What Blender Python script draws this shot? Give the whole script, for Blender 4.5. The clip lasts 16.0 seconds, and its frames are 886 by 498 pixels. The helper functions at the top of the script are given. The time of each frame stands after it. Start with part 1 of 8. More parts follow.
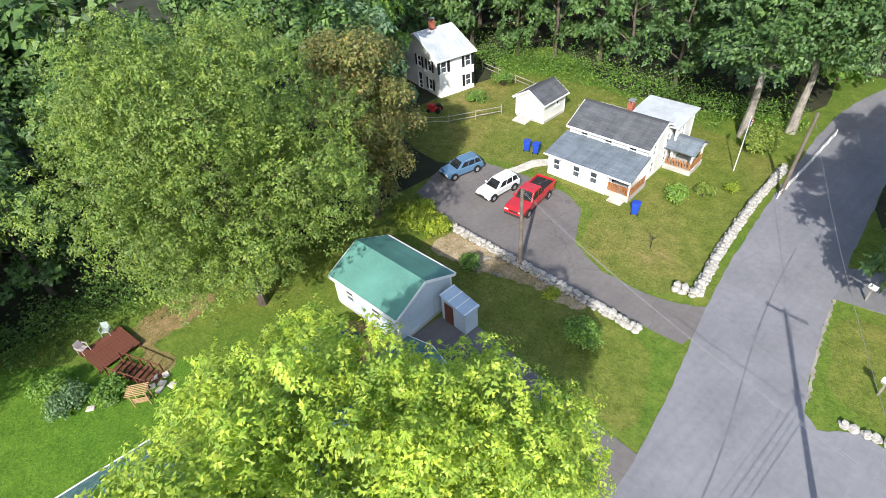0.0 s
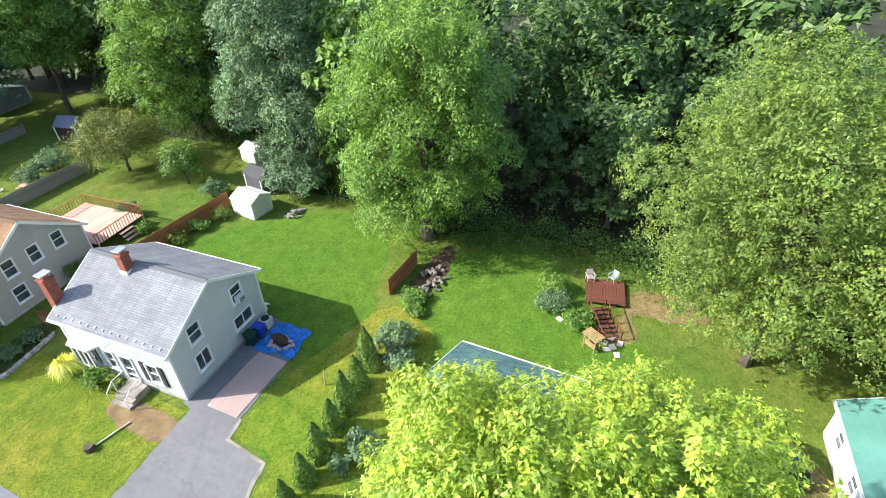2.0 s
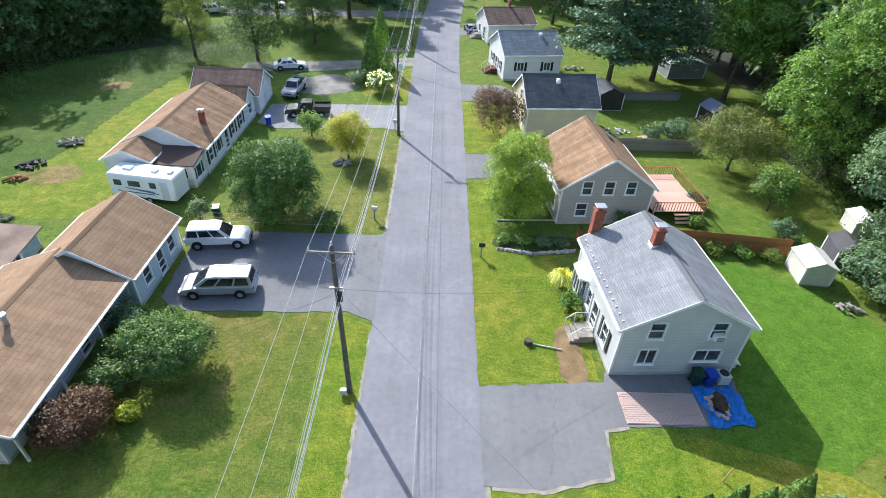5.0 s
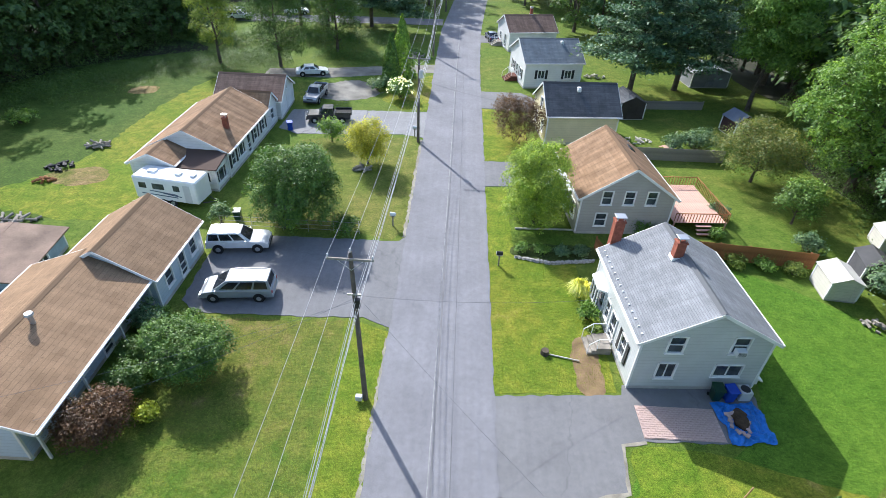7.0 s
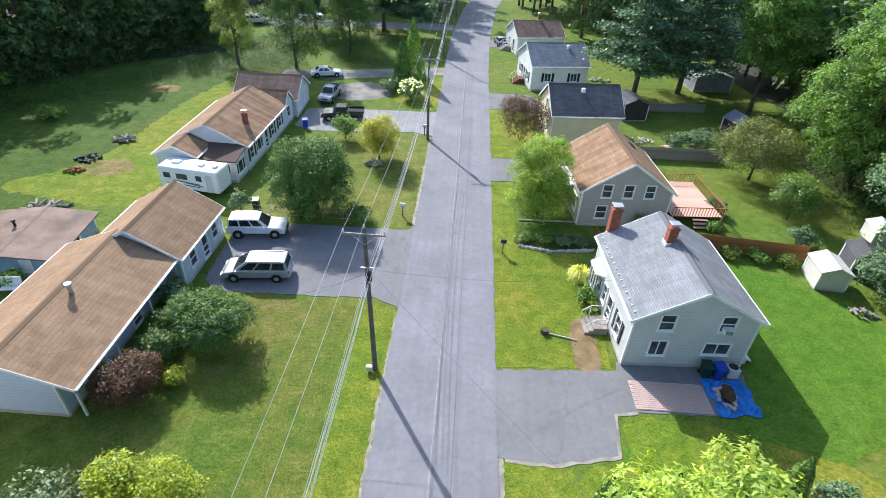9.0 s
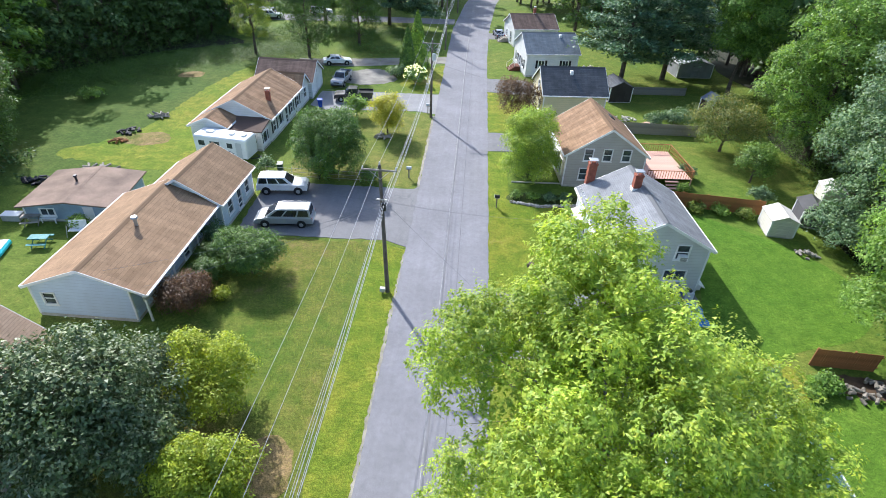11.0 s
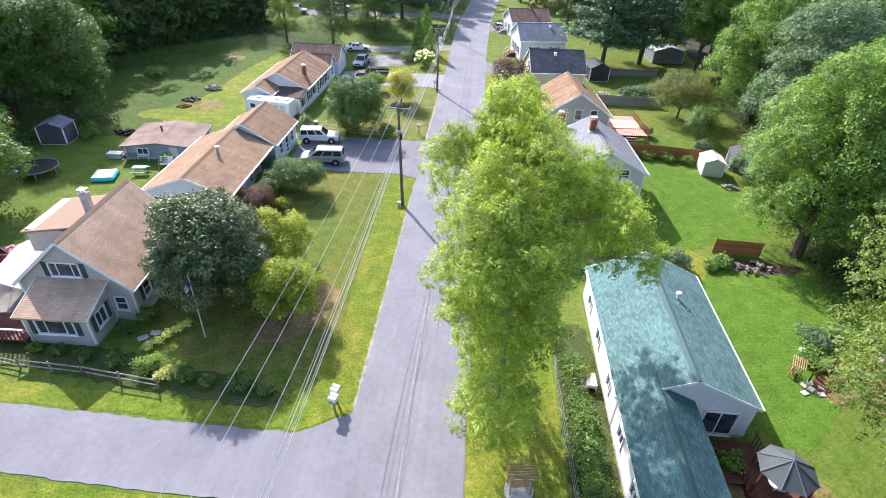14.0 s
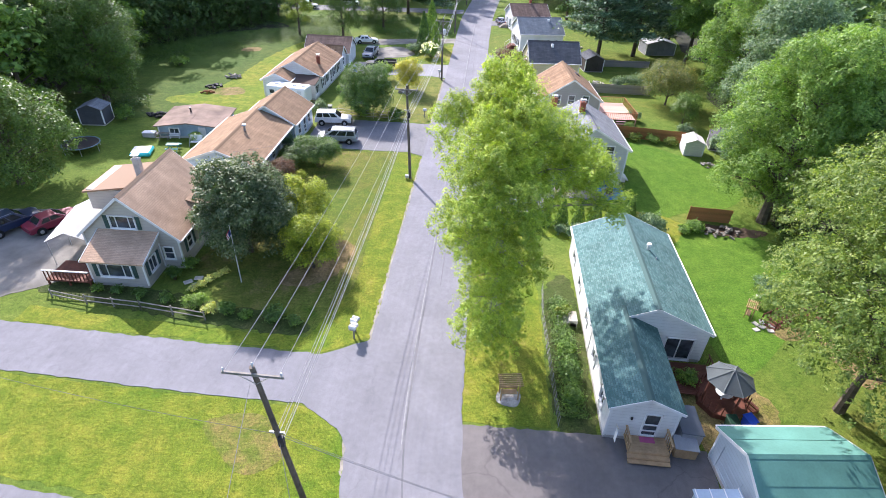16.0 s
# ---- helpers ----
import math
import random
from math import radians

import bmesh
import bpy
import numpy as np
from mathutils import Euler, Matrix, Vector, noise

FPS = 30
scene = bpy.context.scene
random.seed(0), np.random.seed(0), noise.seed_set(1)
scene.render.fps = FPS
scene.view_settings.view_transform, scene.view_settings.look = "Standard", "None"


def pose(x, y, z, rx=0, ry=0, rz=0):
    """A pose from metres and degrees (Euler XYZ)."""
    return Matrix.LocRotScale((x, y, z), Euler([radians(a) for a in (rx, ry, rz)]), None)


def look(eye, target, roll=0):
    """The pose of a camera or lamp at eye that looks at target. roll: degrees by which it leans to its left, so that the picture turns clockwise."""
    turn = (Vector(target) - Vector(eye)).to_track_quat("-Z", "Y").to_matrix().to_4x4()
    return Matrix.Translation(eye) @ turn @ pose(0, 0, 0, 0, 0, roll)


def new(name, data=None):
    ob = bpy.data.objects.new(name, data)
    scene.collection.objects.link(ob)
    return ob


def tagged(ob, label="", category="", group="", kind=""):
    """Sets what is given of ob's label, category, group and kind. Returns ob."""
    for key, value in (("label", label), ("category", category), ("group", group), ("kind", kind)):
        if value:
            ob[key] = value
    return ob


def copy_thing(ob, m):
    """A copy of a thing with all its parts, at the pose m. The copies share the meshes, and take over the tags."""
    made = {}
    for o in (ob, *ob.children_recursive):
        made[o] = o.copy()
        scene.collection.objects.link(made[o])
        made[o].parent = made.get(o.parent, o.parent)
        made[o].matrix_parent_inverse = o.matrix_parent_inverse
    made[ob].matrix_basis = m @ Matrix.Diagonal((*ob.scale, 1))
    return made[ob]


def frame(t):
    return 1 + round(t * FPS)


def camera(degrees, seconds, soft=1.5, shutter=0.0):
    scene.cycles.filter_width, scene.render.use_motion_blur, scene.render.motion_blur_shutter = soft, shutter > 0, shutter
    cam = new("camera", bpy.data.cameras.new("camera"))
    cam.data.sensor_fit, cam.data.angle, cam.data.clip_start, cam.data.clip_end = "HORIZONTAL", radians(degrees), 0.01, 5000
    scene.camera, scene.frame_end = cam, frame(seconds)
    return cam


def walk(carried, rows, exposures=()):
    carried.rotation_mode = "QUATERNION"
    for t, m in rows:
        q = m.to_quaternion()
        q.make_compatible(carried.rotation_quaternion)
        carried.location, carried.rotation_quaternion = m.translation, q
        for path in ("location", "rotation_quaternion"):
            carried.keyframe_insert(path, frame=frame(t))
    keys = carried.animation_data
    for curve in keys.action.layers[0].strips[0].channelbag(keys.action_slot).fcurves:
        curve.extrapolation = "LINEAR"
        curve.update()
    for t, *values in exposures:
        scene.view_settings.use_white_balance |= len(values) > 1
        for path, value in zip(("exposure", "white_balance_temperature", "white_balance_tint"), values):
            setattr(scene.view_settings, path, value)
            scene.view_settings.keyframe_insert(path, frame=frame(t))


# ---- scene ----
cam = camera(79.0, 16.0, 0.62)
PATH = [
    (0, (-1.115, 1.58, 26.862), (10.825, -8.07, 14.032), -4.3),
    (0.5, (-0.998, 1.421, 26.744), (13.502, -4.399, 14.254), -4.3),
    (1, (-0.719, 1.261, 26.716), (15.041, -0.059, 14.476), -3.7),
    (1.2, (-0.617, 1.234, 26.731), (15.283, 1.754, 14.601), -3.3),
    (1.5, (-0.523, 1.302, 26.668), (15.147, 4.482, 14.668), -2.5),
    (2, (-0.437, 1.385, 26.603), (14.073, 8.465, 14.803), -1.6),
    (2.5, (-0.327, 1.5, 26.522), (12.203, 11.82, 14.842), -0.5),
    (3, (-0.252, 1.584, 26.467), (9.548, 14.554, 14.817), 0.7),
    (3.5, (-0.071, 1.786, 26.326), (6.619, 16.596, 14.666), 1.5),
    (4, (0.077, 1.958, 26.209), (3.437, 17.828, 14.519), 2.3),
    (4.5, (0.206, 2.11, 26.106), (1.306, 18.27, 14.386), 2.7),
    (4.7, (0.231, 2.139, 26.087), (0.931, 18.259, 14.267), 3.3),
    (7, (0.134, 2.271, 26.223), (-0.036, 18.501, 14.533), 3.2),
    (7.5, (0.029, 2.274, 26.237), (-0.221, 18.524, 14.587), 3.3),
    (8, (0.046, 1.862, 26.262), (-0.274, 18.142, 14.652), 3.3),
    (8.2, (0.11, 1.501, 26.245), (-0.29, 17.791, 14.665), 3.4),
    (10.5, (0.811, -6.415, 26.261), (0.251, 10.025, 14.891), 3.1),
    (11, (1.017, -8.708, 26.304), (0.417, 7.712, 14.894), 3.0),
    (11.5, (1.396, -11.041, 26.297), (0.706, 5.349, 14.867), 2.8),
    (12, (1.671, -13.516, 26.263), (0.911, 2.914, 14.883), 2.7),
    (12.5, (1.898, -16.109, 26.311), (1.108, 0.351, 14.971), 2.7),
    (13, (2.169, -18.831, 26.626), (1.349, -2.361, 15.306), 2.7),
    (13.5, (2.506, -21.654, 27.124), (1.626, -5.184, 15.824), 2.7),
    (14, (2.77, -24.425, 27.52), (1.85, -7.955, 16.21), 2.7),
    (14.5, (2.967, -27.111, 27.736), (2.017, -10.661, 16.406), 2.7),
    (15, (3.103, -28.998, 27.836), (2.113, -12.578, 16.466), 2.7),
    (15.5, (3.259, -30.37, 28.044), (2.219, -13.97, 16.664), 2.6),
    (16, (3.333, -31.303, 28.217), (2.293, -14.883, 16.847), 2.7),
]
walk(cam, [(t, look(eye, target, roll)) for t, eye, target, roll in PATH], [(0, 1.05, 6500, 10), (0.6, 1.2, 6500, 10), (1.3, 1.45, 6500, 10), (3.5, 1.32, 6400, 9), (4.5, 1.2, 6200, 10), (7, 1.12, 6150, 10), (11, 1.18, 6150, 11), (12.5, 1.44, 6250, 17), (16, 1.45, 6300, 21)])

# ---------------------------------------------------------------- world, sun, exposure
SUN_AZ = radians(32.0)      # from north towards west
SUN_EL = radians(36.4)
world = bpy.data.worlds.new("sky")
scene.world = world
world.use_nodes = True
wn = world.node_tree.nodes
wl = world.node_tree.links
sky = wn.new("ShaderNodeTexSky")
sky.sky_type = "NISHITA"
sky.sun_disc = False
sky.sun_elevation = SUN_EL
sky.sun_rotation = -SUN_AZ
sky.air_density, sky.dust_density = 1.0, 1.5
wn["Background"].inputs["Strength"].default_value = 0.15
wl.new(sky.outputs["Color"], wn["Background"].inputs["Color"])
sun_data = bpy.data.lights.new("sun", "SUN")
sun_data.energy, sun_data.angle, sun_data.color = 3.5, radians(0.6), (1.0, 0.965, 0.91)
sun = new("sun", sun_data)
sun.matrix_world = look((math.sin(-SUN_AZ) * math.cos(SUN_EL) * 200, math.cos(SUN_AZ) * math.cos(SUN_EL) * 200, math.sin(SUN_EL) * 200), (0, 0, 0))

# ---------------------------------------------------------------- materials
MATS = {}


def nodes_of(name, rough=0.8, metal=0.0, spec=0.3):
    m = bpy.data.materials.new(name)
    m.use_nodes = True
    nt = m.node_tree
    b = nt.nodes["Principled BSDF"]
    b.inputs["Roughness"].default_value = rough
    b.inputs["Metallic"].default_value = metal
    b.inputs["Specular IOR Level"].default_value = spec
    MATS[name] = m
    return m, nt, b


def ramp(nt, src, stops):
    r = nt.nodes.new("ShaderNodeValToRGB")
    while len(r.color_ramp.elements) < len(stops):
        r.color_ramp.elements.new(0.5)
    for e, (p, c) in zip(r.color_ramp.elements, stops):
        e.position, e.color = p, (*c, 1)
    nt.links.new(src, r.inputs[0])
    return r.outputs[0]


def noise_tex(nt, scale, detail=4.0, rough=0.55, vec=None):
    n = nt.nodes.new("ShaderNodeTexNoise")
    n.inputs["Scale"].default_value, n.inputs["Detail"].default_value, n.inputs["Roughness"].default_value = scale, detail, rough
    if vec:
        nt.links.new(vec, n.inputs["Vector"])
    return n.outputs["Fac"]


def coords(nt, kind="Object", scale=None):
    c = nt.nodes.new("ShaderNodeTexCoord").outputs[kind]
    if scale:
        mp = nt.nodes.new("ShaderNodeMapping")
        mp.inputs["Scale"].default_value = scale
        nt.links.new(c, mp.inputs["Vector"])
        c = mp.outputs[0]
    return c


def mixed(nt, fac, a, b, mode="MIX"):
    m = nt.nodes.new("ShaderNodeMix")
    m.data_type, m.blend_type = "RGBA", mode
    for sock, v in ((m.inputs[0], fac), (m.inputs[6], a), (m.inputs[7], b)):
        if isinstance(v, bpy.types.NodeSocket):
            nt.links.new(v, sock)
        elif isinstance(v, tuple):
            sock.default_value = (*v, 1)
        else:
            sock.default_value = v
    return m.outputs[2]


def bumped(nt, b, height, strength=0.3, dist=0.02):
    u = nt.nodes.new("ShaderNodeBump")
    u.inputs["Strength"].default_value, u.inputs["Distance"].default_value = strength, dist
    nt.links.new(height, u.inputs["Height"])
    nt.links.new(u.outputs[0], b.inputs["Normal"])


def scaled(c, k):
    return tuple(min(1.0, v * k) for v in c)


def plain(name, col, rough=0.7, metal=0.0, var=0.25, big=0.6, fine=25.0, bump=0.15, spec=0.3):
    """A surface of one colour with stains at two scales and a fine relief."""
    m, nt, b = nodes_of(name, rough, metal, spec)
    v = coords(nt)
    n1, n2 = noise_tex(nt, big, 3, vec=v), noise_tex(nt, fine, 4, vec=v)
    c1 = ramp(nt, n1, [(0.3, scaled(col, 1 - var)), (0.7, scaled(col, 1 + var * 0.6))])
    c2 = ramp(nt, n2, [(0.3, (1 - var * 0.6,) * 3), (0.7, (1.0, 1.0, 1.0))])
    nt.links.new(mixed(nt, 1.0, c1, c2, "MULTIPLY"), b.inputs["Base Color"])
    if bump:
        bumped(nt, b, n2, bump, 0.02)
    return m


def siding(name, col, course=0.14):
    """Clapboards: a slope and a shadow line painted into the colour for every course, and faint dirt."""
    m, nt, b = nodes_of(name, 0.6)
    v = coords(nt)
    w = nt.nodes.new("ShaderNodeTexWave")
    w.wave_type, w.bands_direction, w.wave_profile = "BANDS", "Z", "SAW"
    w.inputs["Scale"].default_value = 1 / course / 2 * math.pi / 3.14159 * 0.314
    nt.links.new(v, w.inputs["Vector"])
    n1 = noise_tex(nt, 0.7, 4, vec=v)
    n2 = noise_tex(nt, 9.0, 4, vec=coords(nt, "Object", (0.4, 0.4, 3)))
    c1 = ramp(nt, n1, [(0.3, scaled(col, 0.9)), (0.7, scaled(col, 1.03))])
    c2 = ramp(nt, n2, [(0.3, (0.93,) * 3), (0.7, (1.0,) * 3)])
    c = mixed(nt, 1.0, c1, c2, "MULTIPLY")
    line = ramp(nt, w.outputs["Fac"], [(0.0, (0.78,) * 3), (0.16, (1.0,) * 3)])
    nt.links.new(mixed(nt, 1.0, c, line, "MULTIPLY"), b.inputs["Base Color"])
    bumped(nt, b, w.outputs["Fac"], 0.4, 0.02)
    return m


def shingles(name, cols, tab=(0.9, 0.28), rough=0.9, streak=0.3):
    """Asphalt shingles in courses, mottled tab by tab, with weather streaks down the slope."""
    m, nt, b = nodes_of(name, rough, 0, 0.2)
    uv = coords(nt, "UV")
    k = nt.nodes.new("ShaderNodeTexBrick")
    k.inputs["Scale"].default_value = 1.0
    k.inputs["Brick Width"].default_value, k.inputs["Row Height"].default_value = tab
    k.inputs["Mortar Size"].default_value, k.inputs["Mortar Smooth"].default_value = 0.012, 0.3
    k.inputs["Color1"].default_value, k.inputs["Color2"].default_value = (*cols[0], 1), (*cols[1], 1)
    k.inputs["Mortar"].default_value = (*scaled(cols[1], 0.55), 1)
    nt.links.new(uv, k.inputs["Vector"])
    n1 = noise_tex(nt, 0.5, 4, vec=uv)
    n2 = noise_tex(nt, 14.0, 3, vec=uv)
    mp = nt.nodes.new("ShaderNodeMapping")
    mp.inputs["Scale"].default_value = (1.6, 0.12, 1)
    nt.links.new(uv, mp.inputs["Vector"])
    n3 = noise_tex(nt, 1.0, 4, vec=mp.outputs[0])
    c = mixed(nt, 1.0, k.outputs["Color"], ramp(nt, n1, [(0.3, (0.8,) * 3), (0.7, (1.1,) * 3)]), "MULTIPLY")
    c = mixed(nt, 1.0, c, ramp(nt, n2, [(0.3, (0.8,) * 3), (0.7, (1.15,) * 3)]), "MULTIPLY")
    c = mixed(nt, 1.0, c, ramp(nt, n3, [(0.35, (1 - streak,) * 3), (0.6, (1.0,) * 3)]), "MULTIPLY")
    nt.links.new(c, b.inputs["Base Color"])
    bumped(nt, b, k.outputs["Fac"], -0.5, 0.02)
    return m


def foliage(name, cols, trans=0.45, rough=0.5):
    """Leaves: each leaf has its own shade, and light shines through."""
    m, nt, b = nodes_of(name, rough, 0, 0.35)
    g = nt.nodes.new("ShaderNodeNewGeometry")
    r = ramp(nt, g.outputs["Random Per Island"], [(0.0, cols[0]), (0.55, cols[1]), (1.0, cols[2])])
    big = noise_tex(nt, 0.45, 3, vec=coords(nt))
    mid = noise_tex(nt, 1.9, 2, vec=coords(nt))
    c = mixed(nt, 1.0, r, ramp(nt, big, [(0.3, (0.72,) * 3), (0.7, (1.25, 1.2, 1.1))]), "MULTIPLY")
    c = mixed(nt, 1.0, c, ramp(nt, mid, [(0.35, (0.78, 0.84, 0.9)), (0.65, (1.25, 1.16, 1.0))]), "MULTIPLY")
    info = nt.nodes.new("ShaderNodeObjectInfo")
    c = mixed(nt, 1.0, c, ramp(nt, info.outputs["Random"], [(0.0, (0.85, 0.9, 0.9)), (1.0, (1.15, 1.1, 1.0))]), "MULTIPLY")
    c = mixed(nt, 1.0, c, (2.3, 2.3, 2.3), "MULTIPLY")
    nt.links.new(c, b.inputs["Base Color"])
    t = nt.nodes.new("ShaderNodeBsdfTranslucent")
    nt.links.new(mixed(nt, 1.0, c, (1.1, 1.1, 0.6), "MULTIPLY"), t.inputs["Color"])
    mx = nt.nodes.new("ShaderNodeMixShader")
    mx.inputs[0].default_value = trans
    nt.links.new(b.outputs[0], mx.inputs[1])
    nt.links.new(t.outputs[0], mx.inputs[2])
    nt.links.new(mx.outputs[0], nt.nodes["Material Output"].inputs["Surface"])
    return m


def grass_material(name, lush, dry, dirt, dry_at=0.56):
    """Lawn: lush and dry patches, mower streaks, blades as fine mottling."""
    m, nt, b = nodes_of(name, 0.9, 0, 0.1)
    v = coords(nt)
    n1, n2, n3 = noise_tex(nt, 0.09, 5, 0.6, v), noise_tex(nt, 0.9, 5, 0.65, v), noise_tex(nt, 18.0, 4, 0.7, v)
    patch = mixed(nt, 0.4, n1, n2)
    c = ramp(nt, patch, [(0.38, lush), (dry_at, mixed_col(lush, dry, 0.45)), (dry_at + 0.09, dry), (dry_at + 0.2, dirt)])
    c = mixed(nt, 1.0, c, ramp(nt, n3, [(0.3, (0.5,) * 3), (0.7, (1.4,) * 3)]), "MULTIPLY")
    c = mixed(nt, 1.0, c, ramp(nt, n2, [(0.3, (0.82,) * 3), (0.7, (1.15,) * 3)]), "MULTIPLY")
    n4 = noise_tex(nt, 4.5, 4, 0.75, v)
    c = mixed(nt, 1.0, c, ramp(nt, n4, [(0.33, (0.66, 0.68, 0.7)), (0.67, (1.32, 1.28, 1.2))]), "MULTIPLY")
    nt.links.new(c, b.inputs["Base Color"])
    bumped(nt, b, n4, 0.7, 0.08)
    return m


def mixed_col(a, b, f):
    return tuple(p * (1 - f) + q * f for p, q in zip(a, b))


def asphalt_material(name, col, crack=0.5):
    m, nt, b = nodes_of(name, 0.85, 0, 0.25)
    v = coords(nt)
    n1, n2, n3 = noise_tex(nt, 0.25, 4, 0.6, v), noise_tex(nt, 2.5, 4, 0.6, v), noise_tex(nt, 60, 3, 0.6, v)
    long = noise_tex(nt, 1.0, 4, 0.6, coords(nt, "Object", (2.2, 0.06, 1)))
    c = ramp(nt, n1, [(0.3, scaled(col, 0.86)), (0.7, scaled(col, 1.12))])
    for n, lo, hi in ((n2, 0.9, 1.06), (n3, 0.8, 1.15), (long, 0.94, 1.04)):
        c = mixed(nt, 1.0, c, ramp(nt, n, [(0.3, (lo,) * 3), (0.7, (hi,) * 3)]), "MULTIPLY")
    k = nt.nodes.new("ShaderNodeTexVoronoi")
    k.feature = "DISTANCE_TO_EDGE"
    k.inputs["Scale"].default_value = 0.1
    dist = nt.nodes.new("ShaderNodeVectorMath")
    dist.operation = "ADD"
    wob = nt.nodes.new("ShaderNodeTexNoise")
    wob.inputs["Scale"].default_value = 0.9
    nt.links.new(v, wob.inputs["Vector"])
    nt.links.new(v, dist.inputs[0])
    nt.links.new(wob.outputs["Color"], dist.inputs[1])
    nt.links.new(dist.outputs[0], k.inputs["Vector"])
    crk = ramp(nt, k.outputs["Distance"], [(0.0, (1 - crack,) * 3), (0.006, (1.0,) * 3)])
    c = mixed(nt, 1.0, c, crk, "MULTIPLY")
    nt.links.new(c, b.inputs["Base Color"])
    bumped(nt, b, n3, 0.3, 0.01)
    return m


def glass_material(name, tint=(0.05, 0.06, 0.07)):
    m, nt, b = nodes_of(name, 0.06, 0, 0.6)
    n = noise_tex(nt, 1.5, 2, vec=coords(nt))
    nt.links.new(ramp(nt, n, [(0.3, scaled(tint, 0.5)), (0.7, scaled(tint, 1.6))]), b.inputs["Base Color"])
    return m


GRASS = grass_material("lawn_grass", (0.088, 0.156, 0.022), (0.16, 0.178, 0.038), (0.21, 0.17, 0.08), 0.54)
LUSH = grass_material("lush_grass", (0.075, 0.165, 0.018), (0.13, 0.205, 0.028), (0.17, 0.21, 0.05), 0.58)
VERGE = grass_material("verge_grass", (0.102, 0.18, 0.017), (0.205, 0.215, 0.03), (0.27, 0.205, 0.085), 0.485)
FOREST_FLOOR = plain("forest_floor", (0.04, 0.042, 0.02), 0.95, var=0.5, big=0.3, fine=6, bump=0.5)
SANDY = grass_material("sandy_ground", (0.17, 0.165, 0.05), (0.30, 0.235, 0.14), (0.40, 0.33, 0.23), 0.40)
WORN = grass_material("worn_lawn", (0.13, 0.15, 0.03), (0.23, 0.17, 0.08), (0.29, 0.20, 0.11), 0.44)
RUSTY = grass_material("rusty_grass", (0.105, 0.18, 0.02), (0.215, 0.165, 0.06), (0.28, 0.18, 0.09), 0.475)
OLIVE_LAWN = grass_material("olive_lawn", (0.08, 0.148, 0.02), (0.145, 0.158, 0.034), (0.22, 0.16, 0.075), 0.455)
BED = grass_material("planted_bed", (0.05, 0.085, 0.02), (0.085, 0.09, 0.035), (0.12, 0.085, 0.05), 0.52)
ASPHALT = asphalt_material("road_asphalt", (0.202, 0.201, 0.217), 0.08)
DRIVE = asphalt_material("drive_asphalt", (0.178, 0.177, 0.183), 0.16)
BROWN_DRIVE = asphalt_material("brownish_asphalt", (0.158, 0.144, 0.138), 0.2)
# Field grass, darkened by the tree shade put into its colour.
SHADED_FIELD = grass_material("shaded_field_grass", (0.055, 0.108, 0.019), (0.096, 0.13, 0.027), (0.17, 0.135, 0.06), 0.53)
TAR = plain("tar_seam", (0.155, 0.155, 0.165), 0.7, var=0.25)
GRAVEL = plain("gravel", (0.25, 0.235, 0.205), 0.95, var=0.35, big=0.5, fine=30, bump=0.6)
SAND = plain("sand_edge", (0.31, 0.285, 0.23), 0.95, var=0.35, big=1.2, fine=20, bump=0.4)
SOIL = plain("soil", (0.25, 0.17, 0.09), 0.95, var=0.4, big=0.9, fine=12, bump=0.5)
MULCH = plain("mulch", (0.10, 0.065, 0.04), 0.95, var=0.5, big=1.2, fine=14, bump=0.6)
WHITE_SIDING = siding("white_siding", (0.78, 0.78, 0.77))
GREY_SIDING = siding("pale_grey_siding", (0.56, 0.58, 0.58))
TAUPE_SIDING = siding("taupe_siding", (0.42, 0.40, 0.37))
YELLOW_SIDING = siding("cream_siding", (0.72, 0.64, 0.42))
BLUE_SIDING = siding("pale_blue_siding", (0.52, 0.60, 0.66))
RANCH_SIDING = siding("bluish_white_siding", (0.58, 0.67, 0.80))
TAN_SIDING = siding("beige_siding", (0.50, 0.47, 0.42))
WHITE_PAINT = plain("white_paint", (0.80, 0.80, 0.79), 0.5, var=0.1, bump=0.05)
TRIM_GREY = plain("grey_trim", (0.6, 0.6, 0.6), 0.5, var=0.1)
TEAL = shingles("teal_shingles", [(0.07, 0.155, 0.15), (0.148, 0.262, 0.248)], (0.3, 0.15), streak=0.12)
TEAL_METAL = plain("teal_metal_roof", (0.105, 0.265, 0.222), 0.6, 0.0, var=0.22, big=0.4, fine=8, bump=0.05)
GREY_SHINGLE = shingles("grey_shingles", [(0.215, 0.225, 0.24), (0.265, 0.275, 0.29)], (0.9, 0.15), streak=0.16)
DARK_SHINGLE = shingles("dark_shingles", [(0.085, 0.09, 0.10), (0.12, 0.125, 0.135)], streak=0.2)
SLATE_SHINGLE = shingles("slate_shingles", [(0.135, 0.165, 0.195), (0.18, 0.21, 0.24)], streak=0.2)
TAN_SHINGLE = shingles("tan_shingles", [(0.28, 0.18, 0.108), (0.335, 0.22, 0.135)], streak=0.15)
LIGHT_TAN = shingles("light_tan_shingles", [(0.50, 0.335, 0.222), (0.58, 0.40, 0.27)], (0.45, 0.16), streak=0.12)
ORANGE_SHINGLE = shingles("russet_shingles", [(0.27, 0.165, 0.095), (0.34, 0.215, 0.13)], streak=0.4)
BROWN_SHINGLE = shingles("brown_shingles", [(0.17, 0.115, 0.09), (0.22, 0.15, 0.12)], streak=0.3)
FLAT_BROWN = plain("brown_roll_roofing", (0.25, 0.18, 0.14), 0.9, var=0.35, big=0.5, fine=10)
TIN = plain("pale_metal_roof", (0.55, 0.58, 0.60), 0.45, 0.2, var=0.2, big=0.5, fine=4)
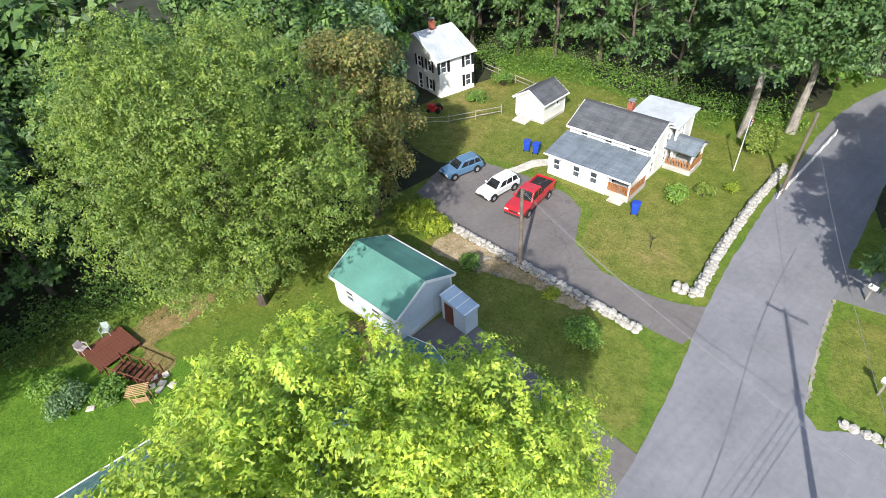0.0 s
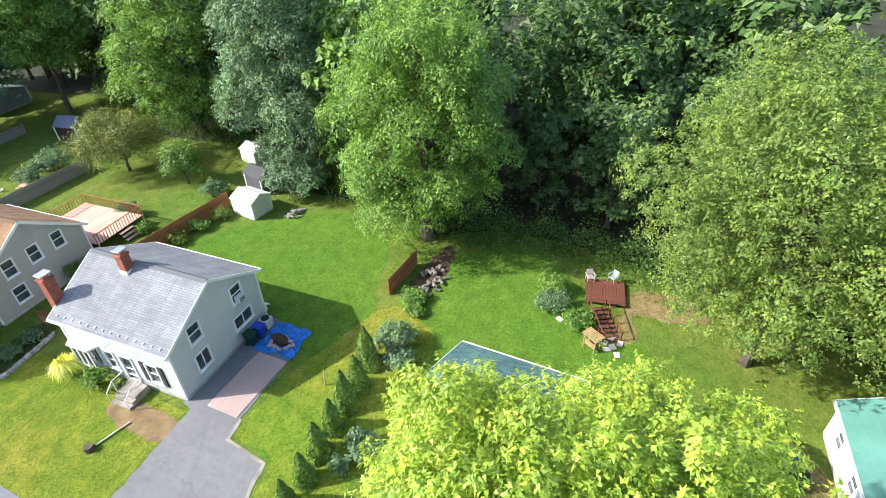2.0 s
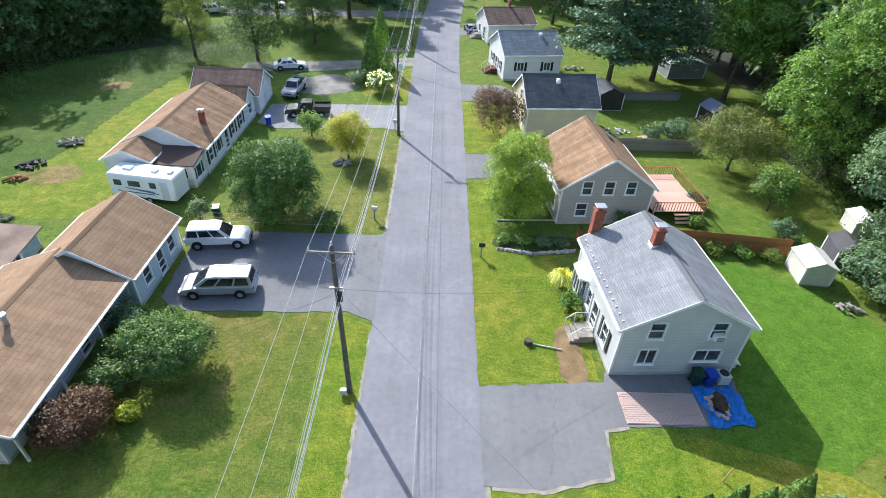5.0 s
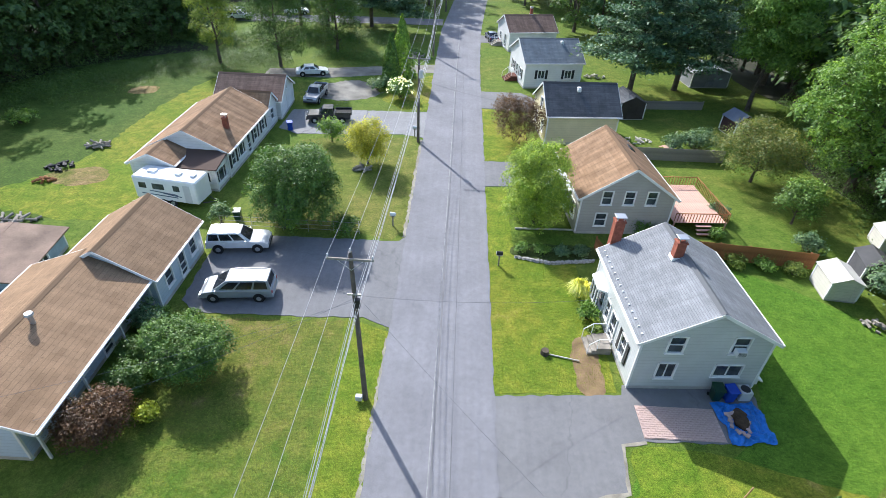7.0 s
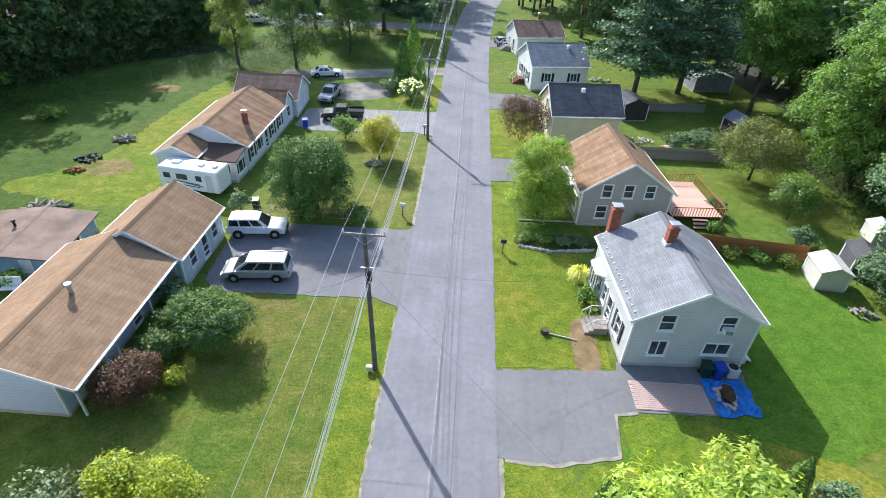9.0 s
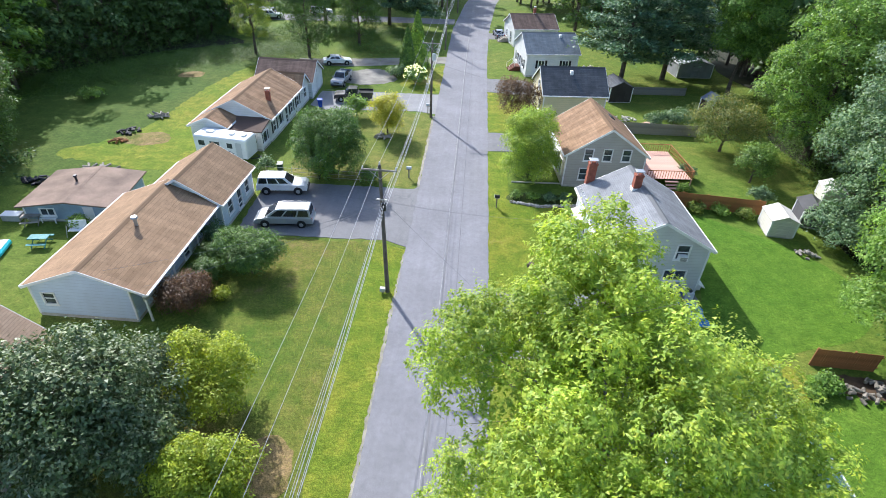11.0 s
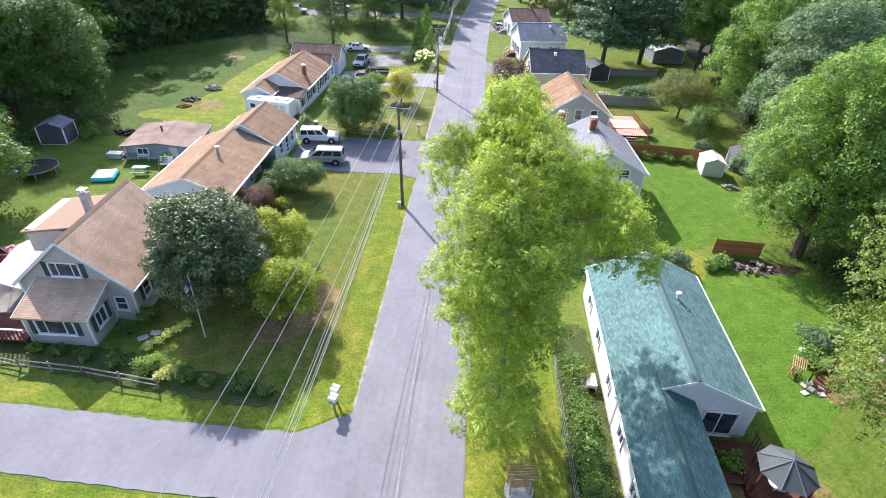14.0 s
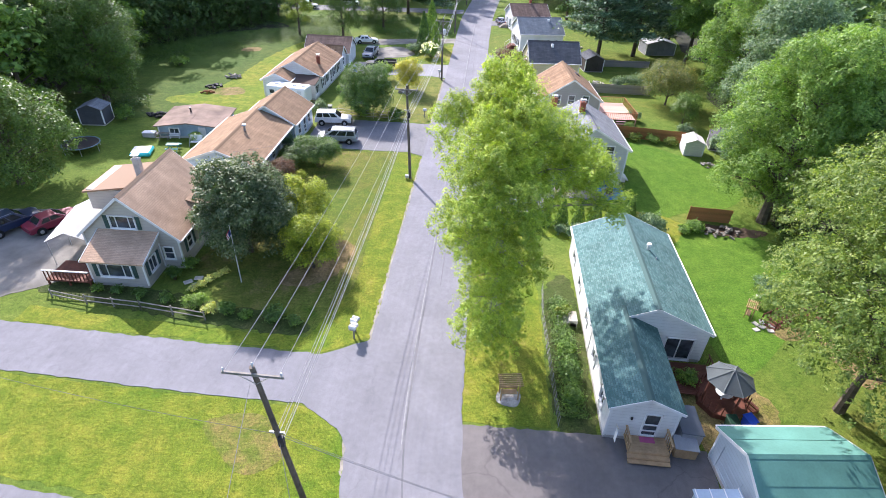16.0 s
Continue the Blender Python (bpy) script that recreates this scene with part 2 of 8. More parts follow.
BRICK = plain("red_brick", (0.34, 0.11, 0.07), 0.85, var=0.35, big=3, fine=18, bump=0.4)
CEMENT = plain("cement", (0.48, 0.46, 0.43), 0.9, var=0.25, big=1.0, fine=20, bump=0.3)
GLASS = glass_material("window_glass")
CARGLASS = glass_material("car_glass", (0.02, 0.022, 0.025))
SHUTTER_BLACK = plain("black_shutter", (0.02, 0.022, 0.025), 0.5, var=0.2)
SHUTTER_GREEN = plain("green_shutter", (0.05, 0.10, 0.09), 0.5, var=0.2)
BARK = plain("bark", (0.13, 0.105, 0.08), 0.95, var=0.45, big=2, fine=16, bump=0.8)
POLE_WOOD = plain("weathered_pole", (0.17, 0.14, 0.115), 0.9, var=0.35, big=1.5, fine=20, bump=0.4)
GREY_WOOD = plain("grey_wood", (0.32, 0.29, 0.25), 0.9, var=0.35, big=1.5, fine=18, bump=0.4)
CEDAR = plain("brown_fence_wood", (0.34, 0.15, 0.06), 0.85, var=0.35, big=1.5, fine=14, bump=0.3)
REDWOOD = plain("redwood_stain", (0.155, 0.055, 0.034), 0.75, var=0.35, big=1.5, fine=14, bump=0.3)
PINK_DECK = plain("salmon_deck", (0.62, 0.38, 0.30), 0.8, var=0.15, big=1.0, fine=14, bump=0.2)
TANWOOD = plain("tan_wood", (0.46, 0.30, 0.16), 0.8, var=0.25, big=1.5, fine=14, bump=0.3)
STONE = plain("field_stone", (0.46, 0.44, 0.40), 0.9, var=0.45, big=1.8, fine=9, bump=0.6)
PALE_STONE = plain("pale_stone", (0.58, 0.54, 0.47), 0.9, var=0.3, big=1.5, fine=12, bump=0.5)
PAVER = plain("pink_paver", (0.52, 0.385, 0.345), 0.9, var=0.3, big=0.7, fine=7, bump=0.3)
BLUE_PLASTIC = plain("blue_plastic", (0.02, 0.07, 0.45), 0.4, var=0.2)
GREEN_PLASTIC = plain("green_plastic", (0.015, 0.05, 0.03), 0.45, var=0.2)
TARP = plain("blue_tarp", (0.03, 0.20, 0.62), 0.5, var=0.35, big=2.5, fine=8, bump=0.5)
RUBBER = plain("rubber", (0.02, 0.02, 0.02), 0.85, var=0.2)
METAL = plain("galvanised_metal", (0.5, 0.5, 0.51), 0.4, 0.7, var=0.2)
DARK_METAL = plain("dark_metal", (0.05, 0.05, 0.055), 0.5, 0.5, var=0.2)
WIRE = plain("wire", (0.42, 0.42, 0.43), 0.5, 0.3, var=0.1, bump=0)
CANVAS = plain("white_canvas", (0.82, 0.82, 0.80), 0.8, var=0.06)
LINE = plain("faded_line_paint", (0.29, 0.288, 0.29), 0.8, var=0.3, big=2, fine=10)

LEAF_MAPLE = foliage("maple_leaves", [(0.09, 0.148, 0.023), (0.138, 0.20, 0.033), (0.22, 0.265, 0.053)], 0.45)
LEAF_YOUNG = foliage("young_maple_leaves", [(0.115, 0.18, 0.023), (0.165, 0.222, 0.03), (0.235, 0.258, 0.037)], 0.42)
# Darker copy of the wood leaves: shade of taller trees put into the colour.
LEAF_WOOD_SHADE = foliage("shaded_wood_leaves", [(0.010, 0.022, 0.009), (0.017, 0.034, 0.013), (0.028, 0.05, 0.019)], 0.2)
LEAF_GOLDEN = foliage("golden_leaves", [(0.16, 0.17, 0.018), (0.24, 0.235, 0.024), (0.34, 0.30, 0.04)], 0.4)
LEAF_WEED = foliage("weed_leaves", [(0.03, 0.062, 0.014), (0.04, 0.08, 0.018), (0.056, 0.10, 0.024)], 0.3)
LEAF_WOOD = foliage("wood_leaves", [(0.024, 0.05, 0.018), (0.039, 0.076, 0.026), (0.062, 0.108, 0.036)], 0.32)
LEAF_OLIVE = foliage("olive_leaves", [(0.06, 0.096, 0.022), (0.09, 0.133, 0.029), (0.14, 0.172, 0.046)], 0.45)
LEAF_GREEN = foliage("green_leaves", [(0.05, 0.098, 0.021), (0.078, 0.145, 0.03), (0.125, 0.195, 0.048)], 0.42)
LEAF_DARK = foliage("dark_silver_leaves", [(0.025, 0.046, 0.018), (0.041, 0.067, 0.029), (0.088, 0.115, 0.076)], 0.2)
LEAF_YELLOW = foliage("yellow_green_leaves", [(0.09, 0.128, 0.015), (0.142, 0.185, 0.02), (0.22, 0.25, 0.034)], 0.4)
LEAF_RED = foliage("bronze_leaves", [(0.036, 0.021, 0.013), (0.056, 0.031, 0.018), (0.074, 0.047, 0.027)], 0.3)
LEAF_PINE = foliage("pine_needles", [(0.03, 0.062, 0.038), (0.05, 0.096, 0.058), (0.09, 0.145, 0.088)], 0.22)
LEAF_CEDAR = foliage("arborvitae_leaves", [(0.03, 0.065, 0.015), (0.05, 0.10, 0.02), (0.08, 0.14, 0.03)], 0.25)
LEAF_BLUE = foliage("blue_green_leaves", [(0.04, 0.075, 0.04), (0.065, 0.115, 0.06), (0.11, 0.16, 0.09)], 0.3)
FLOWER = foliage("white_flowers", [(0.55, 0.55, 0.42), (0.7, 0.7, 0.6), (0.8, 0.8, 0.75)], 0.3)
DRY_LAWN = grass_material("dry_lawn", (0.105, 0.15, 0.024), (0.18, 0.175, 0.048), (0.24, 0.18, 0.085), 0.5)
LEAF_APPLE = foliage("apple_leaves", [(0.04, 0.066, 0.018), (0.062, 0.088, 0.024), (0.115, 0.11, 0.035)], 0.35)
DARK_WIRE = plain("dull_wire", (0.2, 0.2, 0.21), 0.6, 0.2, var=0.1, bump=0)
GREY_STONE = plain("mossy_grey_stone", (0.24, 0.215, 0.18), 0.95, var=0.45, big=2.5, fine=9, bump=0.6)
LEAF_GOLD = foliage("ornamental_grass_blades", [(0.22, 0.26, 0.06), (0.33, 0.36, 0.12), (0.5, 0.5, 0.25)], 0.3)


# ---------------------------------------------------------------- building helpers
def mesh_of(name, bm):
    me = bpy.data.meshes.new(name)
    bm.to_mesh(me)
    bm.free()
    return me


def part(name, bm, material, parent, label="", at=None):
    """One mesh object under a thing or a part."""
    me = bm if isinstance(bm, bpy.types.Mesh) else mesh_of(name, bm)
    if material and not me.materials:
        me.materials.append(material)
    ob = new(name, me)
    if parent:
        ob.parent = parent
    if at is not None:
        ob.matrix_basis = at
    if label:
        ob["label"] = label
    return ob


def thing(name, x, y, z=0.0, rz=0.0, label="", category="", group="", kind=""):
    ob = new(name)
    ob.matrix_basis = pose(x, y, z, 0, 0, rz)
    ob.empty_display_size = 0.2
    return tagged(ob, label, category, group, kind)


def box(bm, cx, cy, cz, sx, sy, sz, rx=0, ry=0, rz=0, bevel=0.0):
    r = bmesh.ops.create_cube(bm, size=1.0, matrix=pose(cx, cy, cz, rx, ry, rz) @ Matrix.Diagonal((sx, sy, sz, 1)))
    if bevel:
        es = {e for v in r["verts"] for e in v.link_edges}
        bmesh.ops.bevel(bm, geom=list(es), offset=bevel, segments=1, affect="EDGES", profile=0.5)
    return bm


def boxed(cx, cy, cz, sx, sy, sz, rx=0, ry=0, rz=0, bevel=0.0):
    return box(bmesh.new(), cx, cy, cz, sx, sy, sz, rx, ry, rz, bevel)


def rod(bm, a, b, r0, r1=None, seg=8):
    """A tapered round bar from a to b."""
    a, b = Vector(a), Vector(b)
    d = b - a
    q = d.to_track_quat("Z", "Y").to_matrix().to_4x4()
    bmesh.ops.create_cone(bm, cap_ends=True, segments=seg, radius1=r0, radius2=r0 if r1 is None else r1, depth=d.length, matrix=Matrix.Translation((a + b) / 2) @ q)
    return bm


def prism(bm, pts, z0, z1):
    """A polygon in plan, extruded."""
    lo = [bm.verts.new((x, y, z0)) for x, y in pts]
    hi = [bm.verts.new((x, y, z1)) for x, y in pts]
    n = len(pts)
    bm.faces.new(hi)
    bm.faces.new(lo[::-1])
    for i in range(n):
        bm.faces.new((lo[i], lo[(i + 1) % n], hi[(i + 1) % n], hi[i]))
    return bm


def smooth_ring(pts, n=6):
    """Closed outline with rounded corners (Catmull-Rom)."""
    out, m = [], len(pts)
    for i in range(m):
        p0, p1, p2, p3 = (Vector(pts[(i + k - 1) % m]) for k in range(4))
        for j in range(n):
            t = j / n
            out.append(tuple(0.5 * (2 * p1 + (p2 - p0) * t + (2 * p0 - 5 * p1 + 4 * p2 - p3) * t * t + (3 * p1 - p0 - 3 * p2 + p3) * t ** 3)))
    return out


def ragged(pts, step=0.6, amp=0.10, seed=1):
    """Outline with a worn, uneven edge."""
    rnd = random.Random(seed)
    out, m = [], len(pts)
    for i in range(m):
        a, b = Vector(pts[i]), Vector(pts[(i + 1) % m])
        k = max(1, int((b - a).length / step))
        nrm = Vector((-(b - a).y, (b - a).x)).normalized()
        for j in range(k):
            out.append(tuple(a + (b - a) * j / k + nrm * (rnd.uniform(-amp, amp) if j else 0)))
    return out


def slab(name, pts, z0, z1, mat, label, category="", kind="structure"):
    return tagged(part(name, prism(bmesh.new(), pts, z0, z1), mat, None), label, category, "", kind)


# ---------------------------------------------------------------- ground, roads, drives
g = bmesh.new()
bmesh.ops.create_grid(g, x_segments=8, y_segments=8, size=900, matrix=Matrix.Translation((0, 0, 0)))
tagged(part("ground", g, GRASS, None), "mown green lawn with dry yellow patches", "ground", "", "structure")

ROAD_C = [(-120, -16.0, 3.3), (-90, -1.0, 3.3), (-73, 5.8, 3.3), (-63, 7.8, 3.3), (-54, 7.3, 3.3), (-42, 5.9, 3.3), (-34, 4.9, 3.3), (-29, 4.1, 3.25), (-24, 2.9, 3.3), (-20, 1.7, 3.4), (-16, 0.7, 3.45), (-12, 0.2, 3.5), (-6, 0.05, 3.5), (5, 0, 3.5), (30, 0, 3.53), (60, 0, 3.53), (85, -0.1, 3.55), (110, 0.1, 3.8), (140, 2.0, 3.8), (180, 9, 3.8), (240, 30, 3.8)]


def road_bend(y):
    for (y0, c0, w0), (y1, c1, w1) in zip(ROAD_C, ROAD_C[1:]):
        if y0 <= y <= y1:
            f = (y - y0) / (y1 - y0)
            return c0 + (c1 - c0) * f, w0 + (w1 - w0) * f
    return ROAD_C[-1][1:] if y > 0 else ROAD_C[0][1:]


def road_at(y):
    """Centre and half width of the road, the bends eased."""
    s = [road_bend(y + d) for d in (-4, -2, 0, 2, 4)]
    return sum(p[0] for p in s) / 5, sum(p[1] for p in s) / 5


def ribbon(offs0, offs1, y0, y1, z, step=0.7, amp=0.0, seed=3, thick=0.03):
    """A strip that follows the road between two offsets from its centre line (in half widths)."""
    rnd = random.Random(seed)
    bm = bmesh.new()
    rows = []
    n = int((y1 - y0) / step)
    for i in range(n + 1):
        y = y0 + (y1 - y0) * i / n
        c, w = road_at(y)
        a = c + offs0 * w + rnd.uniform(-amp, amp)
        b = c + offs1 * w + rnd.uniform(-amp, amp)
        rows.append([bm.verts.new(p) for p in ((a, y, z - thick), (a, y, z), (c + (offs0 + offs1) / 2 * w, y, z), (b, y, z), (b, y, z - thick))])
    for p, q in zip(rows, rows[1:]):
        for k in range(4):
            bm.faces.new((p[k], p[k + 1], q[k + 1], q[k]))
    return bm


tagged(part("road", ribbon(-1, 1, -120, 240, 0.035, amp=0.07), ASPHALT, None), "weathered grey asphalt street with worn edges", "road", "", "structure")


def strip(name, pts, z, mat, label, category="drive", amp=0.08, seed=5):
    return slab(name, ragged(pts, 0.5, amp, seed), -0.02, z, mat, label, category)


# driveways and side streets, each lying on the ground
strip("driveway_1", [(3.3, 17.3), (4.3, 17.2), (6.5, 17.1), (10.3, 18.0), (10.6, 20.9), (12.1, 21.2), (16.4, 21.3), (19.6, 22.2), (19.9, 25.8), (11.6, 25.2), (11.4, 24.4), (3.3, 23.7)], 0.030, DRIVE, "dark grey asphalt drive beside the pale house")
strip("driveway_2", [(3.3, -14.6), (18.7, -15.0), (18.7, -9.9), (12.3, -9.45), (3.3, -9.7)], 0.030, BROWN_DRIVE, "dark grey asphalt drive of the teal-roofed house")
strip("driveway_3", [(-3.3, 28.9), (-5.5, 29.9), (-9, 29.6), (-17.2, 29.3), (-18.6, 30.5), (-18.9, 38.9), (-4.0, 39.4), (-3.3, 40.2)], 0.030, DRIVE, "wide grey asphalt forecourt of the long ranch house")
strip("driveway_4", [(-3.3, 60.5), (-6.0, 61.2), (-18, 59.6), (-20.5, 61), (-20.3, 66.8), (-14, 67.6), (-3.3, 68.4)], 0.030, asphalt_material("pale_asphalt", (0.24, 0.24, 0.245)), "pale grey asphalt drive with parked trucks")
strip("driveway_5", [(3.3, 49.8), (7.5, 50.2), (8.6, 54.6), (6.5, 55.6), (3.3, 55.4)], 0.030, DRIVE, "short grey asphalt drive by the taupe house")
strip("driveway_6", [(3.3, 71.0), (9.6, 70.6), (11.8, 74.5), (9.2, 77.6), (3.3, 77.4)], 0.030, DRIVE, "grey asphalt drive by the cream house")
strip("driveway_7", [(3.3, 103), (12, 103.5), (13, 108), (3.3, 108)], 0.030, DRIVE, "grey asphalt drive with two parked cars")
strip("side_street", [(-3.1, -2.9), (-4.5, -3.6), (-6.6, -4.9), (-14, -4.95), (-30.5, -4.6), (-60, -1.0), (-60, -5.6), (-27.3, -9.0), (-15, -9.3), (-6.6, -9.3), (-4.0, -10.9), (-2.9, -12.5)], 0.032, ASPHALT, "pale asphalt side street meeting the main road", "street")
strip("lower_street", [(1.6, -19.4), (-1.2, -18.2), (-6, -17.6), (-21, -16.6), (-60, -14.5), (-60, -21), (-10, -23.8), (-3.2, -24.0), (-1.6, -22.6), (0.2, -23.7)], 0.0315, ASPHALT, "asphalt street joining by the utility pole", "street")
strip("far_street", [(-3.3, 88.5), (-8, 87.2), (-18, 84.2), (-28, 82), (-28, 78.5), (-18, 79.6), (-8, 83.2), (-3.3, 84.5)], 0.0285, GRAVEL, "gravel lane towards the far yard")
strip("farm_drive", [(6.3, -22.9), (8.6, -22.6), (16, -22.1), (25.3, -21.3), (31.5, -22.2), (33.0, -26.5), (30.5, -30.0), (27.0, -30.7), (24.7, -31.2), (21.5, -31.0), (19.5, -30.2), (18.2, -28.0), (17.2, -26.3), (13.9, -25.0), (10.5, -25.2), (8.8, -25.7), (7.4, -26.4), (5.6, -27.6)], 0.030, BROWN_DRIVE, "asphalt farmyard drive with parked cars")
strip("west_yard", [(-29.5, 0.5), (-33.5, -2.6), (-46, -1.5), (-46, 9.5), (-36, 11), (-31.5, 8.5)], 0.025, GRAVEL, "gravel parking yard beside the tent", "yard")
strip("shade_lane", [(1.6, -33.3), (-0.6, -33.9), (-12, -36), (-12, -40), (0, -38.4), (2.6, -36.8)], 0.0285, DRIVE, "shaded side lane under trees", "street")
for i, (y0, y1, s, w) in enumerate(((-14, 28, -1, 0.05), (40, 60, -1, 0.08), (14, 23, 1, 0.10), (-34, -24, -1, 0.06))):
    a, b = (s * 0.99, s * (1 + w))
    tagged(part("road_edge_%d" % (i + 1), ribbon(a, b, y0, y1, 0.014, 0.25, 0.09, 40 + i, 0.02), SAND, None), "sandy worn edge between road and grass", "verge", "", "structure")
for i, (o, y0, y1) in enumerate(((-0.045, -12, 118), (0.0, -37, 100), (0.29, 4, 88))):
    tagged(part("road_line_%d" % (i + 1), ribbon(o - 0.009 - 0.008 * (i == 1), o + 0.009 + 0.008 * (i == 1), y0, y1, 0.0395 + 0.0006 * i, 0.9, 0.008, 60 + i, 0.002), LINE if i == 0 else TAR, None), "faded seam and line along the road", "road marking", "", "structure")

strip("drive_edge", [(3.9, 17.05), (6.5, 16.9), (10.45, 17.85), (10.8, 20.75), (12.1, 21.0), (12.1, 21.5), (10.4, 21.2), (10.1, 18.2), (6.5, 17.3), (3.9, 17.4)], 0.026, SAND, "pale sandy edge along the drive", "verge", 0.07, 9)
# lawns with a lusher or barer look, and soil patches
slab("lawn_front", ragged([(3.2, 23.9), (11.2, 24.6), (11.0, 34), (10.6, 37.6), (3.2, 38.5)], 0.6, 0.1, 3), -0.02, 0.011, VERGE, "bright yellow-green front lawn", "lawn")
slab("lawn_corner", ragged([(-3.2, -12.6), (-4.2, -10.8), (-6.6, -9.5), (-15, -9.5), (-27.3, -9.2), (-58, -6.2), (-58, -14), (-21, -16.2), (-6, -17.3), (-1.4, -17.9), (-1.6, -15)], 0.6, 0.12, 4), -0.02, 0.0112, VERGE, "bright sunlit lawn between the side streets", "lawn")
slab("lawn_verge", ragged([(-3.3, -2.6), (-4.4, -3.3), (-6.6, -4.7), (-30, -4.5), (-30, -2.7), (-16, -3.4), (-8.2, -3.4), (-6.0, 3), (-6.4, 14), (-6.6, 29.6), (-3.3, 28.6)], 0.5, 0.1, 5), -0.02, 0.0114, VERGE, "bright roadside strip of grass", "lawn")
slab("lawn_verge_2", ragged([(3.3, -9.5), (9.3, -9.3), (9.2, 4), (8.4, 12), (7.6, 17.0), (3.3, 17.1)], 0.5, 0.08, 6), -0.02, 0.0116, VERGE, "roadside lawn under the maple", "lawn")
slab("lawn_verge_3", ragged([(3.4, 38.6), (5.6, 38.0), (5.6, 49.6), (3.4, 49.6)], 0.5, 0.08, 7), -0.02, 0.0118, VERGE, "bright roadside strip of grass", "lawn")
slab("lawn_verge_4", ragged([(3.4, 55.6), (6.2, 55.8), (8.6, 57), (8.8, 66), (9.2, 70.4), (3.4, 70.8)], 0.5, 0.08, 8), -0.02, 0.012, VERGE, "bright roadside lawn by the cream house", "lawn")
slab("lawn_verge_5", ragged([(-3.4, 69), (-7, 68.8), (-10, 72), (-7.4, 80), (-3.4, 83.5)], 0.5, 0.08, 9), -0.02, 0.0122, VERGE, "bright roadside lawn by the white-flowered bush", "lawn")
slab("lawn_west", ragged([(-6.5, 29.4), (-6.3, 14), (-5.9, 3), (-8.0, -3.2), (-16, -1.0), (-20, 3.6), (-19.8, 12), (-17.4, 20), (-17.4, 28.8)], 0.6, 0.2, 13), -0.02, 0.0105, OLIVE_LAWN, "dry olive front lawn with brown patches", "lawn")
slab("lawn_farm", smooth_ring([(9.3, -26.2), (13.9, -25.4), (17.0, -27), (19, -31), (24.4, -32), (31, -30.9), (34, -27), (44, -30), (44, -45), (37, -50), (27, -51), (16, -49), (10.8, -47), (10.2, -40), (9.2, -33)], 3), -0.02, 0.0107, DRY_LAWN, "sunburnt yellow-green farm lawn", "lawn")
slab("lawn_bank", smooth_ring([(5.4, -15.2), (12, -15.4), (19, -15.4), (25, -17.2), (25, -20.6), (16, -21), (8.4, -21.4), (6.2, -19)], 3), -0.02, 0.0109, DRY_LAWN, "patchy dry lawn between drive and stone wall", "lawn")
slab("lawn_corner_2", smooth_ring([(-2.0, -25.2), (-12, -25), (-14, -32), (-2, -33), (0.6, -31), (-0.4, -28)], 3), -0.02, 0.0111, DRY_LAWN, "dry brownish grass at the street corner", "lawn")
slab("lawn_forecourt", smooth_ring([(-3.8, 41), (-8, 40.4), (-17, 41.2), (-17.6, 50), (-17, 58), (-6.4, 60.2), (-3.8, 59)], 3), -0.02, 0.0113, DRY_LAWN, "dry patchy lawn between the two drives", "lawn")
# Two grass colours paint the shaded field and its sunlit band.
slab("lawn_meadow", smooth_ring([(-34, 38), (-44, 34), (-52, 30), (-60, 44), (-62, 62), (-54, 78), (-42, 88), (-31, 92), (-27, 84), (-29, 76), (-30, 64), (-33.5, 52), (-38, 44)], 4), -0.02, 0.0098, SHADED_FIELD, "rough grass of the open field with shade painted darker", "lawn")
slab("lawn_field", ragged(smooth_ring([(-29, 40), (-40, 40.6), (-43, 42.6), (-38.4, 47.4), (-37.0, 55), (-36.8, 62), (-36, 69), (-34.6, 75), (-32.6, 79), (-28.5, 78), (-27, 70), (-25, 60), (-25.5, 48)], 3), 0.5, 0.3, 21), -0.02, 0.0115, VERGE, "grass behind the long house painted as a bright sunlit band", "lawn")
strip("far_lane", [(-3.6, 114), (-20, 112), (-40, 108.5), (-62, 108), (-62, 116), (-40, 114.5), (-20, 117.5), (-3.6, 119)], 0.024, DRIVE, "asphalt lane with parked cars beyond the field")
slab("lawn_side", ragged(smooth_ring([(8.4, 17.0), (10.9, 17.9), (11.2, 20.6), (15.5, 20.7), (19.5, 19.6), (24.5, 17.6), (22.5, 13.5), (16, 12.6), (9.5, 13.2), (7.8, 15.2)], 4), 0.6, 0.25, 14), -0.02, 0.0135, VERGE, "yellow-green lawn round the hedge row", "lawn")
slab("lawn_lush", smooth_ring([(20.5, 16.8), (24.8, 19.5), (31, 22), (34, 27), (31, 33), (24, 38), (20.6, 37), (20.5, 26), (17, 20.6), (12, 19.8), (11.2, 17.2)]), -0.02, 0.010, LUSH, "deep green mown back lawn", "lawn")
slab("lawn_back", smooth_ring([(11, 13.5), (20, 15), (25, 17.6), (32, 15.5), (35.5, 11), (33, 7), (28, 1.0), (22.6, -3), (21.2, 9), (18, 12)]), -0.02, 0.012, LUSH, "bright green back lawn beside the teal-roofed house", "lawn")
